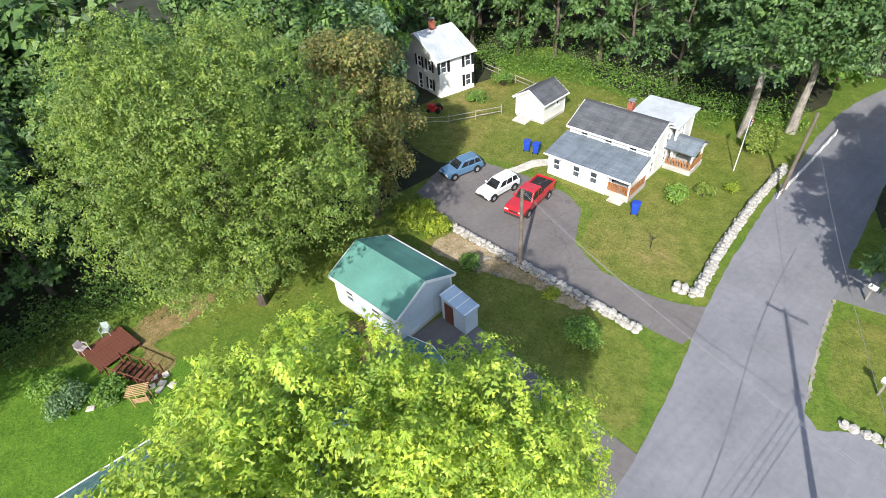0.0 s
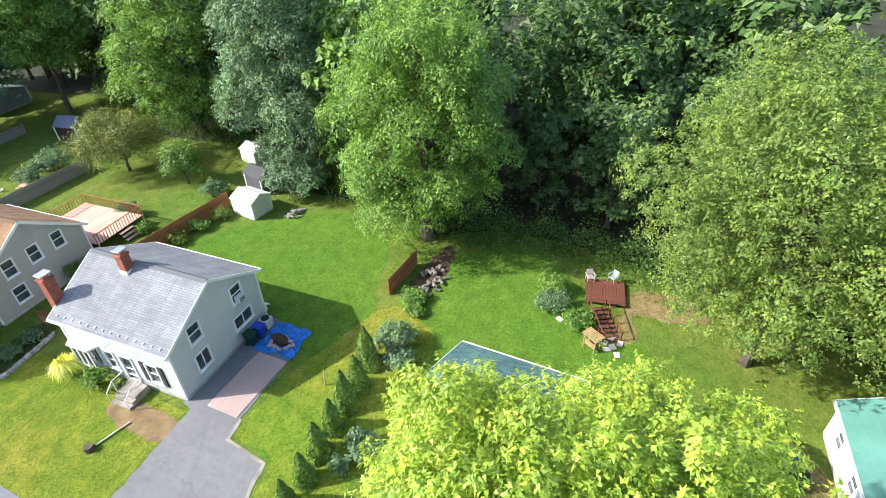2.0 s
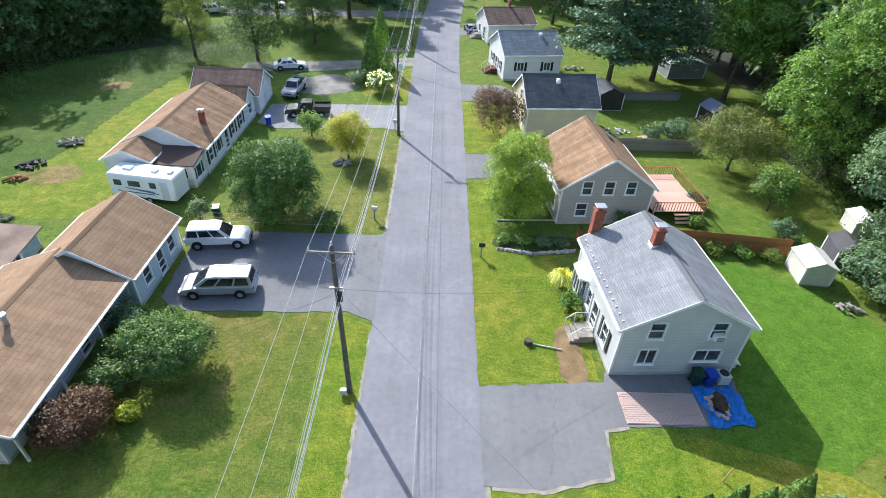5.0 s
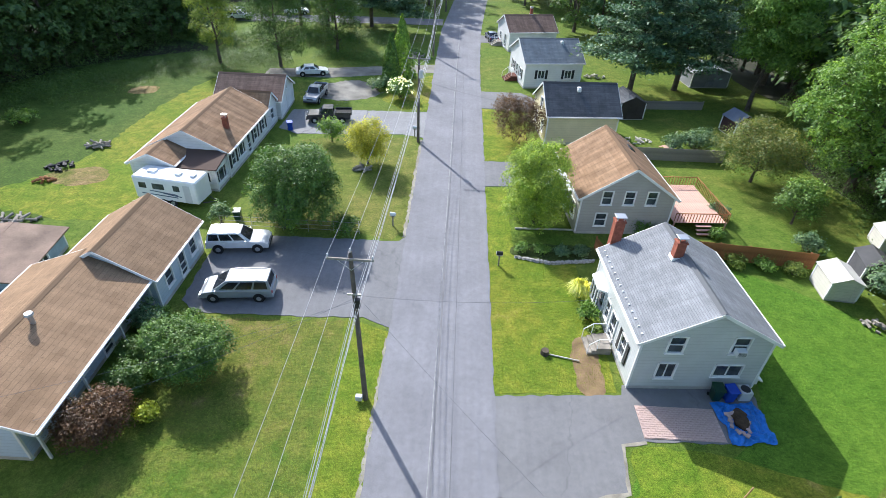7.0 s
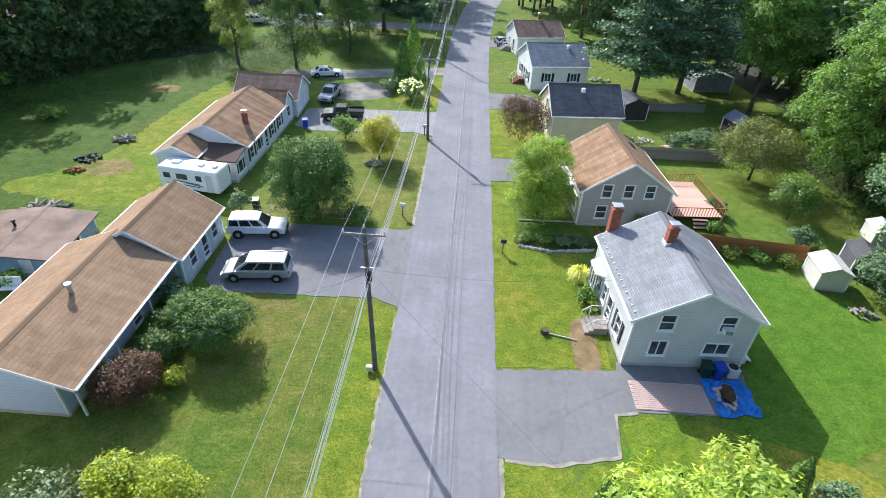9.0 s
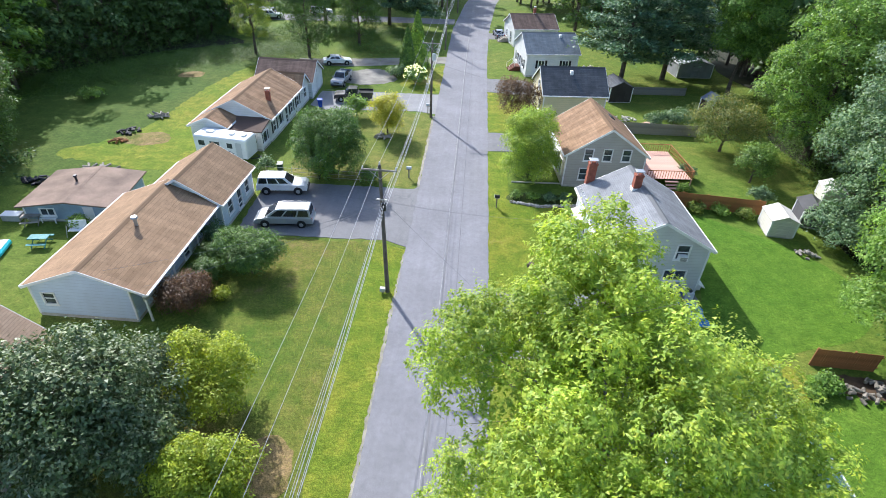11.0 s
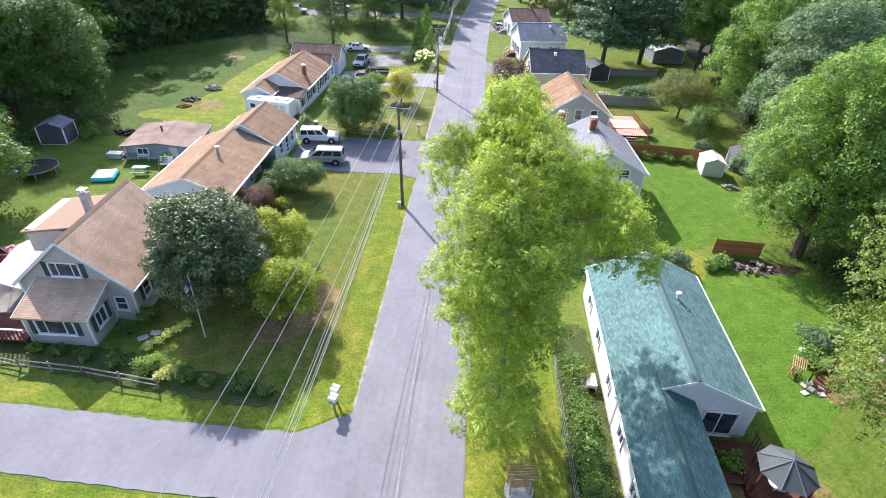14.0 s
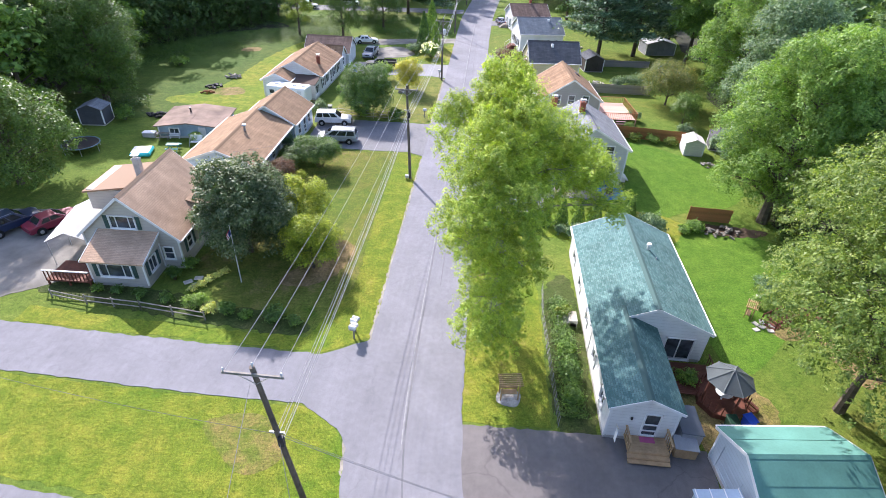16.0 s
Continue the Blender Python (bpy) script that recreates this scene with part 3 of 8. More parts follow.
for i, (pts, mat, lab) in enumerate((
        ([(9.0, 28.7), (10.3, 28.8), (10.5, 24.6), (8.9, 24.5)], SOIL, "bare soil patch by the front steps"),
        ([(32.9, 2.2), (33.6, -1.5), (31.8, -3.4), (30.6, -1), (30.3, 1.6), (28, 0.9), (27, 2.6), (30, 2.4)], WORN, "bare sandy earth beside the deck"),
        ([(-10.2, 8.4), (-8.4, 9.6), (-7.0, 7.6), (-7.8, 4.6), (-10.0, 2.4), (-12.4, 2.6), (-11.2, 5.4)], WORN, "bare brownish earth under the small trees"),
        ([(-12.2, -11.4), (-9.6, -10.4), (-7.6, -11.2), (-6.6, -13.2), (-8.4, -14.6), (-10.6, -13.2)], RUSTY, "dry reddish worn patch in the grass"),
        ([(12.6, -21.6), (16, -21.3), (21, -21.1), (24.7, -21), (24.4, -17.9), (20, -18.9), (16.8, -20.1), (13, -20.5)], SANDY, "worn sandy strip along the stone wall"),
        ([(29.4, 17.6), (25.8, 17.9), (26, 16.3), (30, 15.6), (33, 17)], MULCH, "dark mulch bed behind the board fence"),
        ([(-30, -1.2), (-15.4, -3.0), (-9, -3.2), (-9, -1.7), (-16, -0.6), (-22, 0.4), (-30, 0.2)], BED, "mulched shrub bed along the rail fence"),
        ([(9.8, -9.2), (12.1, -9.2), (12.1, 6), (9.6, 4)], BED, "planted bed between the wire fence and house"),
        ([(5.6, 38.4), (9, 37.8), (12.6, 38.6), (12.4, 40.2), (8, 40.2), (5.8, 39.8)], BED, "flower bed edged with stones"),
        ([(19, 10.9), (13.3, 11.2), (13.6, 12.2), (19.4, 12.0)], BED, "dark bed behind the teal-roofed house"),
        ([(-14, 71), (-10.5, 74), (-14, 79), (-19, 76), (-18, 71.5)], GRAVEL, "worn gravel patch by the parked trucks"),
        ([(18.6, -9.8), (22.4, -9.4), (24.5, -6.2), (22.4, -4.2), (18, -4.6)], WORN, "worn earth around the garden steps"),
        ([(-36, 45), (-33, 46.5), (-35, 49), (-39, 47)], WORN, "worn earth patch in the field"),
        ([(-42.6, 69), (-39.6, 69.4), (-39.8, 71.8), (-42.4, 71.4)], WORN, "low heap of bare earth in the field"))):
    slab("patch_%d" % (i + 1), ragged(smooth_ring(pts, 4), 0.35, 0.22, i), -0.02, 0.016 + 0.0005 * i, mat, lab, "ground patch")
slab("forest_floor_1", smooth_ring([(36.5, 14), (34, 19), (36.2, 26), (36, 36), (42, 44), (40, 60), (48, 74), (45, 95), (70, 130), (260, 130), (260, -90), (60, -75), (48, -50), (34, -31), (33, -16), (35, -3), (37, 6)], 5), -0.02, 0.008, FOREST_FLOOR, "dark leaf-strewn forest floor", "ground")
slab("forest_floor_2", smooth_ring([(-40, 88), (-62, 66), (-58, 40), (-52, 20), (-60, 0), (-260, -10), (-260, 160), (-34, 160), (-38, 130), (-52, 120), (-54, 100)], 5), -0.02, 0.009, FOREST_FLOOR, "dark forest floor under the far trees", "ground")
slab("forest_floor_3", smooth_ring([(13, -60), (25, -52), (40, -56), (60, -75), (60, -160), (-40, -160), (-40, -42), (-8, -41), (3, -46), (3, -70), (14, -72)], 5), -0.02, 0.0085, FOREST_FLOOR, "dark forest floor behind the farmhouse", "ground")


# ---------------------------------------------------------------- plants
def leaf_mesh(name, c, n, size, rnd, axis=None, corners=4, slim=0.36):
    """Folded leaf blades at the places c with the normals n; axis: the way each blade points."""
    k = len(c)
    a = np.cross(n, rnd.normal(size=(k, 3))) if axis is None else axis - n * np.sum(axis * n, axis=1)[:, None]
    a /= np.linalg.norm(a, axis=1)[:, None] + 1e-9
    b = np.cross(n, a)
    s = (size * rnd.uniform(0.6, 1.35, k))[:, None]
    v = np.empty((k, corners, 3))
    if corners == 4:
        v[:, 0], v[:, 2] = c - a * s * 0.55, c + a * s * 0.55 - n * s * 0.1
        v[:, 1], v[:, 3] = c + b * s * slim + n * s * 0.12, c - b * s * slim + n * s * 0.12
    else:
        v[:, 0], v[:, 1], v[:, 2] = c + a * s * 0.75 - n * s * 0.1, c + b * s * slim * 1.15 - a * s * 0.3, c - b * s * slim * 1.15 - a * s * 0.3
    me = bpy.data.meshes.new(name)
    me.vertices.add(k * corners)
    me.vertices.foreach_set("co", v.astype(np.float32).ravel())
    me.loops.add(k * corners)
    me.loops.foreach_set("vertex_index", np.arange(k * corners, dtype=np.int32))
    me.polygons.add(k)
    me.polygons.foreach_set("loop_start", np.arange(k, dtype=np.int32) * corners)
    me.update(calc_edges=True)
    return me


def crown_points(lobes, count, rnd, sprig=0.42, per=16, shell=0.72, droop=0.0, axes=False, plume=0.0):
    """Leaf places: sprigs on the shells of the lobes, a rosette of leaves round each sprig."""
    lobes = np.array(lobes, float)
    wts = lobes[:, 3] * lobes[:, 4] + lobes[:, 4] * lobes[:, 5]
    k = max(1, count // per)
    which = rnd.choice(len(lobes), k, p=wts / wts.sum())
    d = rnd.normal(size=(k, 3))
    d /= np.linalg.norm(d, axis=1)[:, None]
    d[:, 2] = np.where(d[:, 2] < -0.35, -d[:, 2] * 0.6, d[:, 2])
    r = shell + (1.08 - shell) * rnd.uniform(0, 1, k) ** 0.6
    if plume:
        r = r * (1 + 0.35 * rnd.uniform(0, 1, k) ** 5)
    centre = lobes[which, :3] + d * lobes[which, 3:6] * r[:, None]
    aim = d * 0.6 + np.array([-0.12, 0.2, 0.7]) + rnd.normal(size=(k, 3)) * 0.3
    aim /= np.linalg.norm(aim, axis=1)[:, None]
    aim = np.repeat(aim, per, 0)
    ray = np.cross(aim, rnd.normal(size=(k * per, 3)))
    ray /= np.linalg.norm(ray, axis=1)[:, None] + 1e-9
    reach = sprig * (0.25 + 1.25 * rnd.uniform(0, 1, k * per) ** 0.7)
    size = np.repeat(rnd.uniform(0.6, 1.35, k), per)
    c = np.repeat(centre, per, 0) + ray * (reach * size)[:, None] + aim * (rnd.normal(size=k * per) * sprig * 0.5 - reach * 0.25)[:, None]
    if plume:
        u = rnd.uniform(0, 1, k * per)
        c = np.repeat(centre, per, 0) + aim * ((u * 1.5 - 0.5) * plume * size)[:, None] + ray * (sprig * size * (1.15 - 0.85 * u))[:, None]
        ray = ray + aim * (0.3 + 0.9 * u)[:, None]
        ray /= np.linalg.norm(ray, axis=1)[:, None]
    if droop:
        c[:, 2] -= reach * droop * 2.5
    n = aim + ray * 0.45 + rnd.normal(size=c.shape) * 0.3
    n /= np.linalg.norm(n, axis=1)[:, None]
    return (c, n, ray) if axes else (c, n)


def knobbly(spheres, rnd, k=17):
    """Breaks every sphere of a crown into a core and smaller lobes inside it."""
    out = []
    for x, y, z, r in spheres:
        out.append((x, y, z, r * 0.68, r * 0.68, r * 0.64))
        for i in range(k):
            f, a = 1 - 1.75 * (i + 0.5) / k, i * 2.4 + rnd.uniform(0, 0.8)
            q = math.sqrt(max(0.0, 1 - f * f))
            s = r * rnd.uniform(0.2, 0.34)
            p = Vector((x, y, z)) + Vector((q * math.cos(a), q * math.sin(a), f)) * (r * 1.04 - s)
            out.append((p.x, p.y, p.z, s, s, s * 0.9))
    return out


def auto_lobes(h, base, r, k, rnd, squash=1.0):
    """Lobes inside an uneven egg."""
    out = [(0, 0, base + (h - base) * 0.45, r * 0.62, r * 0.62, (h - base) * 0.40)]
    for i in range(k):
        f = (i + 0.5) / k
        a = i * 2.4 + rnd.uniform(-0.4, 0.4)
        z = base + (h - base) * (0.10 + 0.80 * f)
        w = math.sin(math.pi * min(0.97, 0.18 + 0.72 * f)) ** 0.7
        q = r * w * rnd.uniform(0.52, 0.82)
        s = r * rnd.uniform(0.26, 0.44)
        out.append((math.cos(a) * q, math.sin(a) * q, z, s, s, s * 0.8 * squash))
    return out


def limbs(lobes, base, r0, rnd, lean=(0, 0)):
    """Trunk, a bent limb to every lobe and thinner twigs."""
    bm = bmesh.new()
    top = max(l[2] for l in lobes)
    p = Vector((0, 0, -0.1))
    pts = [p]
    for i in range(1, 7):
        pts.append(Vector((rnd.uniform(-0.03, 0.03) * i * top / 6 + lean[0] * i / 6, rnd.uniform(-0.03, 0.03) * i * top / 6 + lean[1] * i / 6, top * 0.85 * i / 6)))
    for i in range(6):
        rod(bm, pts[i], pts[i + 1], r0 * (1.25 if i == 0 else 1) * (1 - i / 6.6), r0 * (1 - (i + 1) / 6.6), 8)
    for l in lobes[1:]:
        c = Vector(l[:3])
        f = min(0.8, max(base / top * 0.8, (c.z - 0.35 * (c.xy.length + 1)) / top)) / 0.85
        i = min(5, int(f * 6))
        s = pts[i].lerp(pts[i + 1], f * 6 - i)
        m = s.lerp(c, 0.5) + Vector((0, 0, 0.12 * (c - s).length))
        rr = r0 * (1 - f * 0.8) * 0.42
        rod(bm, s, m, rr, rr * 0.65, 6)
        rod(bm, m, c, rr * 0.65, rr * 0.3, 6)
        for _ in range(4):
            d = Vector((rnd.uniform(-1, 1), rnd.uniform(-1, 1), rnd.uniform(-0.3, 0.9))) * l[3] * 0.75
            rod(bm, m.lerp(c, rnd.random()), c + d, rr * 0.32, rr * 0.1, 5)
    return bm


def tree(x, y, lobes, leaves, size, mat, label, seed, trunk=0.3, base=2.0, name="tree", group="", sprig=0.42, per=16, shell=0.72, droop=0.0, bark=None, corners=3, slim=0.38, bones=None, plume=0.0):
    rnd, rp = np.random.default_rng(seed), random.Random(seed)
    t = thing(name, x, y, 0, 0, label, name if name != "tree" else "tree", group)
    part("trunk", limbs(bones or lobes, base, trunk, rp), bark or BARK, t)
    c, n, ax = crown_points(lobes, leaves, rnd, sprig, per, shell, droop, True, plume)
    c[:, 2] = np.maximum(c[:, 2], 0.15)
    part("crown", leaf_mesh("crown", c, n, size, rnd, ax, corners, slim), mat, t)
    return t


def shrub(x, y, r, h, mat, label, seed, leaves=1400, size=0.16, name="shrub", group="", k=6):
    rnd, rp = np.random.default_rng(seed), random.Random(seed)
    lobes = [(0, 0, h * 0.5, r * 0.7, r * 0.7, h * 0.45)]
    for i in range(k):
        a = i * 6.28 / k + rp.uniform(-0.4, 0.4)
        q = rp.uniform(0.3, 0.62) * r
        s = rp.uniform(0.32, 0.5) * r
        lobes.append((math.cos(a) * q, math.sin(a) * q, h * rp.uniform(0.35, 0.72), s, s, min(s, h * 0.35)))
    t = thing(name, x, y, 0, 0, label, name, group)
    bm = bmesh.new()
    for l in lobes:
        rod(bm, (l[0] * 0.15, l[1] * 0.15, -0.03), l[:3], 0.035, 0.012, 5)
    part("trunk", bm, BARK, t)
    c, n = crown_points(lobes, leaves, rnd, min(0.22, r * 0.2), 10, 0.55)
    c[:, 2] = np.maximum(c[:, 2], 0.04)
    part("foliage", leaf_mesh("foliage", c, n, size, rnd), mat, t)
    return t


def cone_shrub(h, r, seed, size=0.13, leaves=2600):
    rnd = np.random.default_rng(seed)
    f = rnd.uniform(0, 1, leaves) ** 1.5
    a = rnd.uniform(0, 6.283, leaves)
    w = r * np.minimum(1, (1 - f) ** 0.75 * 1.05) * (0.82 + 0.25 * rnd.random(leaves)) * (1 + 0.1 * np.sin(a * 5 + f * 9))
    c = np.stack([np.cos(a) * w, np.sin(a) * w, 0.08 + f * h], 1)
    n = np.stack([np.cos(a), np.sin(a), np.full(leaves, 0.35)], 1) + rnd.normal(size=(leaves, 3)) * 0.4
    n /= np.linalg.norm(n, axis=1)[:, None]
    return leaf_mesh("leaves", c, n, size, rnd)


# ---------------------------------------------------------------- houses
def wall_panel(bm, m, u0, u1, tops, holes, t=0.16):
    """A wall in strips, with openings through it. tops: (u, z) corners of its upper edge; holes: (u0, u1, z0, z1)."""
    def top(u):
        for (a, za), (b, zb) in zip(tops, tops[1:]):
            if a - 1e-6 <= u <= b + 1e-6:
                return za + (zb - za) * (u - a) / max(1e-6, b - a)
        return tops[-1][1]
    us = sorted({u0, u1, *[u for u, _ in tops if u0 < u < u1], *[h[0] for h in holes], *[h[1] for h in holes]})
    for a, b in zip(us, us[1:]):
        if b - a < 1e-4:
            continue
        mid, z = (a + b) / 2, 0.0
        cuts = sorted((h[2], h[3]) for h in holes if h[0] - 1e-5 <= mid <= h[1] + 1e-5)
        spans = []
        for z0, z1 in cuts:
            spans.append((z, z, z0, z0))
            z = z1
        spans.append((z, z, top(a), top(b)))
        for za, zb, zc, zd in spans:
            if max(zc - za, zd - zb) < 0.01:
                continue
            vs = [bm.verts.new(m @ Vector(p)) for p in ((a, 0, za), (b, 0, zb), (b, 0, zd), (a, 0, zc), (a, t, za), (b, t, zb), (b, t, zd), (a, t, zc))]
            for f in ((0, 1, 2, 3), (7, 6, 5, 4), (0, 4, 5, 1), (3, 2, 6, 7), (0, 3, 7, 4), (1, 5, 6, 2)):
                bm.faces.new([vs[i] for i in f])


def frame_of(face, w, l):
    """Pose of a wall's outer face: u along it, outward is -y."""
    d = {"S": (0, -l / 2, 0), "E": (w / 2, 0, 90), "N": (0, l / 2, 180), "W": (-w / 2, 0, 270)}[face]
    return pose(d[0], d[1], 0, 0, 0, d[2])


def window(parent, m, u, z, w, h, style="sash", frame_mat=None, shutter=None, awning=False):
    """A window in its opening: frame, panes, sill and shutters."""
    fm = frame_mat or WHITE_PAINT
    bm = bmesh.new()
    e = 0.09
    for cx, cz, sx, sz in ((-w / 2, 0, e, h + e), (w / 2, 0, e, h + e), (0, h / 2, w + e, e), (0, -h / 2, w + e, e)):
        box(bm, cx, -0.01, cz, sx + 0.02, 0.12, sz, bevel=0.008)
    if style == "sash":
        box(bm, 0, 0.01, 0, w - 0.06, 0.06, 0.06)
    elif style == "slide":
        box(bm, 0, 0.01, 0, 0.06, 0.06, h - 0.06)
    elif style == "door":
        for z0 in (-0.28 * h, 0.0):
            box(bm, 0, 0.01, z0, w - 0.06, 0.06, 0.08)
    elif style == "triple":
        for x in (-w / 4, w / 4):
            box(bm, x, 0.01, 0, 0.06, 0.06, h - 0.06)
    at = m @ Matrix.Translation((u, 0, z + h / 2))
    o = part("glazed_door" if style == "door" else "window", bm, fm, parent, at=at)
    n = {"sash": [(0, h / 4, w, h / 2), (0, -h / 4, w, h / 2)], "slide": [(-w / 4, 0, w / 2, h), (w / 4, 0, w / 2, h)], "triple": [(-w * 3 / 8, 0, w / 4, h), (0, 0, w / 2, h), (w * 3 / 8, 0, w / 4, h)]}.get(style, [(0, 0, w, h)])
    for cx, cz, sx, sz in n:
        part("pane", boxed(cx, 0.07, cz, sx - 0.02, 0.02, sz - 0.02), GLASS, o)
    part("sill", boxed(0, -0.06, -h / 2 - 0.06, w + 0.2, 0.12, 0.05, bevel=0.008), fm, o)
    if shutter:
        for s in (-1, 1):
            b2 = boxed(s * (w / 2 + 0.27), -0.035, 0, 0.34, 0.05, h + 0.06, bevel=0.008)
            for k in range(7):
                box(b2, s * (w / 2 + 0.27), -0.065, -h / 2 + h * (k + 0.7) / 7.5, 0.26, 0.025, h / 15, rx=25)
            part("shutter", b2, shutter, o)
    return o


def gable_roof(name, parent, w, l, eave, peak, mat, over=0.3, rake=0.25, thick=0.12, at=None, ridge_x=0.0, trim=True, cut=None):
    """Two slopes with a ridge cap, eave fascias, gutters and rake boards. The ridge runs along y."""
    bm = bmesh.new()
    uv = bm.loops.layers.uv.new("UVMap")
    sl = (peak - eave) / (w / 2)
    for s in (-1, 1):
        half = w / 2 + over
        x1, z1 = s * half, eave - sl * over
        n = Vector((s * sl, 0, 1)).normalized() * thick
        y0, y1 = -l / 2 - rake, l / 2 + rake
        lo = [Vector((ridge_x, y0, peak)), Vector((x1, y0, z1)), Vector((x1, y1, z1)), Vector((ridge_x, y1, peak))]
        hi = [p + n for p in lo]
        hi[0].x = hi[3].x = ridge_x
        hi[0].z = hi[3].z = peak + thick * math.sqrt(1 + sl * sl)
        vs = [bm.verts.new(p) for p in lo + hi]
        for f in ((4, 5, 6, 7), (3, 2, 1, 0), (0, 1, 5, 4), (1, 2, 6, 5), (2, 3, 7, 6)):
            fc = bm.faces.new([vs[i] for i in (f if s < 0 else f[::-1])])
            for lp in fc.loops:
                lp[uv].uv = (lp.vert.co.y, abs(lp.vert.co.x - ridge_x) * math.sqrt(1 + sl * sl) + (s + 1) * 13.1)
    bmesh.ops.recalc_face_normals(bm, faces=bm.faces)
    roof = part(name, bm, mat, parent, at=at)
    zt = peak + thick * math.sqrt(1 + sl * sl)
    cap = bmesh.new()
    for s in (-1, 1):
        box(cap, ridge_x + s * 0.11, 0, zt - 0.11 * sl + 0.005, 0.26, l + 2 * rake, 0.025, ry=s * math.degrees(math.atan(sl)))
    part("ridge_cap", cap, mat, roof)
    if trim:
        for s in (-1, 1):
            tb = bmesh.new()
            half = w / 2 + over
            box(tb, s * (half + 0.02), 0, eave - sl * over + 0.03, 0.05, l + 2 * rake + 0.04, 0.2, bevel=0.01)
            box(tb, s * (half + 0.09), 0, eave - sl * over + 0.05, 0.11, l + 2 * rake, 0.09, bevel=0.02)
            part("gutter", tb, WHITE_PAINT, roof)
            for e in (-1, 1):
                rb = bmesh.new()
                a = math.degrees(math.atan(sl))
                ln = half * math.sqrt(1 + sl * sl)
                box(rb, s * half / 2, e * (l / 2 + rake + 0.015), (eave - sl * over + peak) / 2 + 0.02, ln, 0.045, 0.2, ry=s * a)
                part("rake_board", rb, WHITE_PAINT, roof)
    return roof


def chimney(parent, x, y, z0, z1, w=0.6, mat=None, cap=True, name="chimney"):
    bm = boxed(0, 0, (z1 - z0) / 2, w, w * 0.85, z1 - z0, bevel=0.015)
    box(bm, 0, 0, z1 - z0 - 0.08, w + 0.1, w * 0.85 + 0.1, 0.12, bevel=0.02)
    o = part(name, bm, mat or BRICK, parent, at=pose(x, y, z0))
    fl = boxed(0, 0, 0.28, w + 0.12, w * 0.85 + 0.12, 0.3)
    part("flashing", fl, WHITE_PAINT, o)
    if cap:
        c = bmesh.new()
        for sx in (-1, 1):
            for sy in (-1, 1):
                box(c, sx * w * 0.32, sy * w * 0.26, z1 - z0 + 0.12, 0.05, 0.05, 0.25)
        box(c, 0, 0, z1 - z0 + 0.27, w + 0.06, w * 0.85 + 0.06, 0.06, bevel=0.015)
        part("chimney_cap", c, METAL, o)
    return o


def shell(h, w, l, eave, peak, mat, openings, found=0.25, shutters=None, frame_mat=None, gables="SN", at=None, skip=""):
    """Four walls with windows and doors, corner boards and a foundation. openings: face -> (u, z, w, h, style)."""
    at = at or Matrix()
    for face in "SENW":
        if face in skip:
            continue
        half = (w if face in "SN" else l) / 2
        tops = [(-half, eave), (0, peak), (half, eave)] if face in gables else [(-half, eave), (half, eave)]
        ops = openings.get(face, ())
        m = at @ frame_of(face, w, l)
        bm = bmesh.new()
        inner = half if face in "SN" else half - 0.16
        wall_panel(bm, m, -inner, inner, tops, [(u - ww / 2, u + ww / 2, z, z + hh) for u, z, ww, hh, *_ in ops])
        bmesh.ops.remove_doubles(bm, verts=bm.verts[:], dist=1e-4)
        part("wall", bm, mat, h)
        for u, z, ww, hh, style, *rest in ops:
            if style == "solid":
                db = boxed(0, 0.06, 0, ww - 0.02, 0.06, hh - 0.02)
                for k in range(4):
                    box(db, 0, 0.02, -hh / 2 + hh * (k + 0.5) / 4, ww * 0.8, 0.03, hh / 4 * 0.7, bevel=0.008)
                part("door", db, rest[0] if rest else WHITE_PAINT, h, at=m @ Matrix.Translation((u, 0, z + hh / 2)))
            else:
                window(h, m, u, z, ww, hh, style, frame_mat, rest[0] if rest else None)
        f = bmesh.new()
        box(f, 0, 0.06, found / 2 - 0.05, half * 2 - (0.02 if face in "SN" else 0.34), 0.1, found + 0.1)
        part("foundation", f, CEMENT, h, at=m @ Matrix.Translation((0, -0.03, 0)))
    for sx in (-1, 1):
        for sy in (-1, 1):
            part("corner_board", boxed(sx * (w / 2 - 0.03), sy * (l / 2 - 0.03), eave / 2 + 0.1, 0.13, 0.13, eave - 0.2), WHITE_PAINT, h, at=at)


def vent_pipe(parent, x, y, z, h=0.5, r=0.09, cap=True, mat=None):
    bm = rod(bmesh.new(), (0, 0, -0.2), (0, 0, h), r, r, 10)
    if cap:
        rod(bm, (0, 0, h), (0, 0, h + 0.12), r * 1.9, r * 1.5, 10)
    return part("roof_vent", bm, mat or METAL, parent, at=pose(x, y, z))


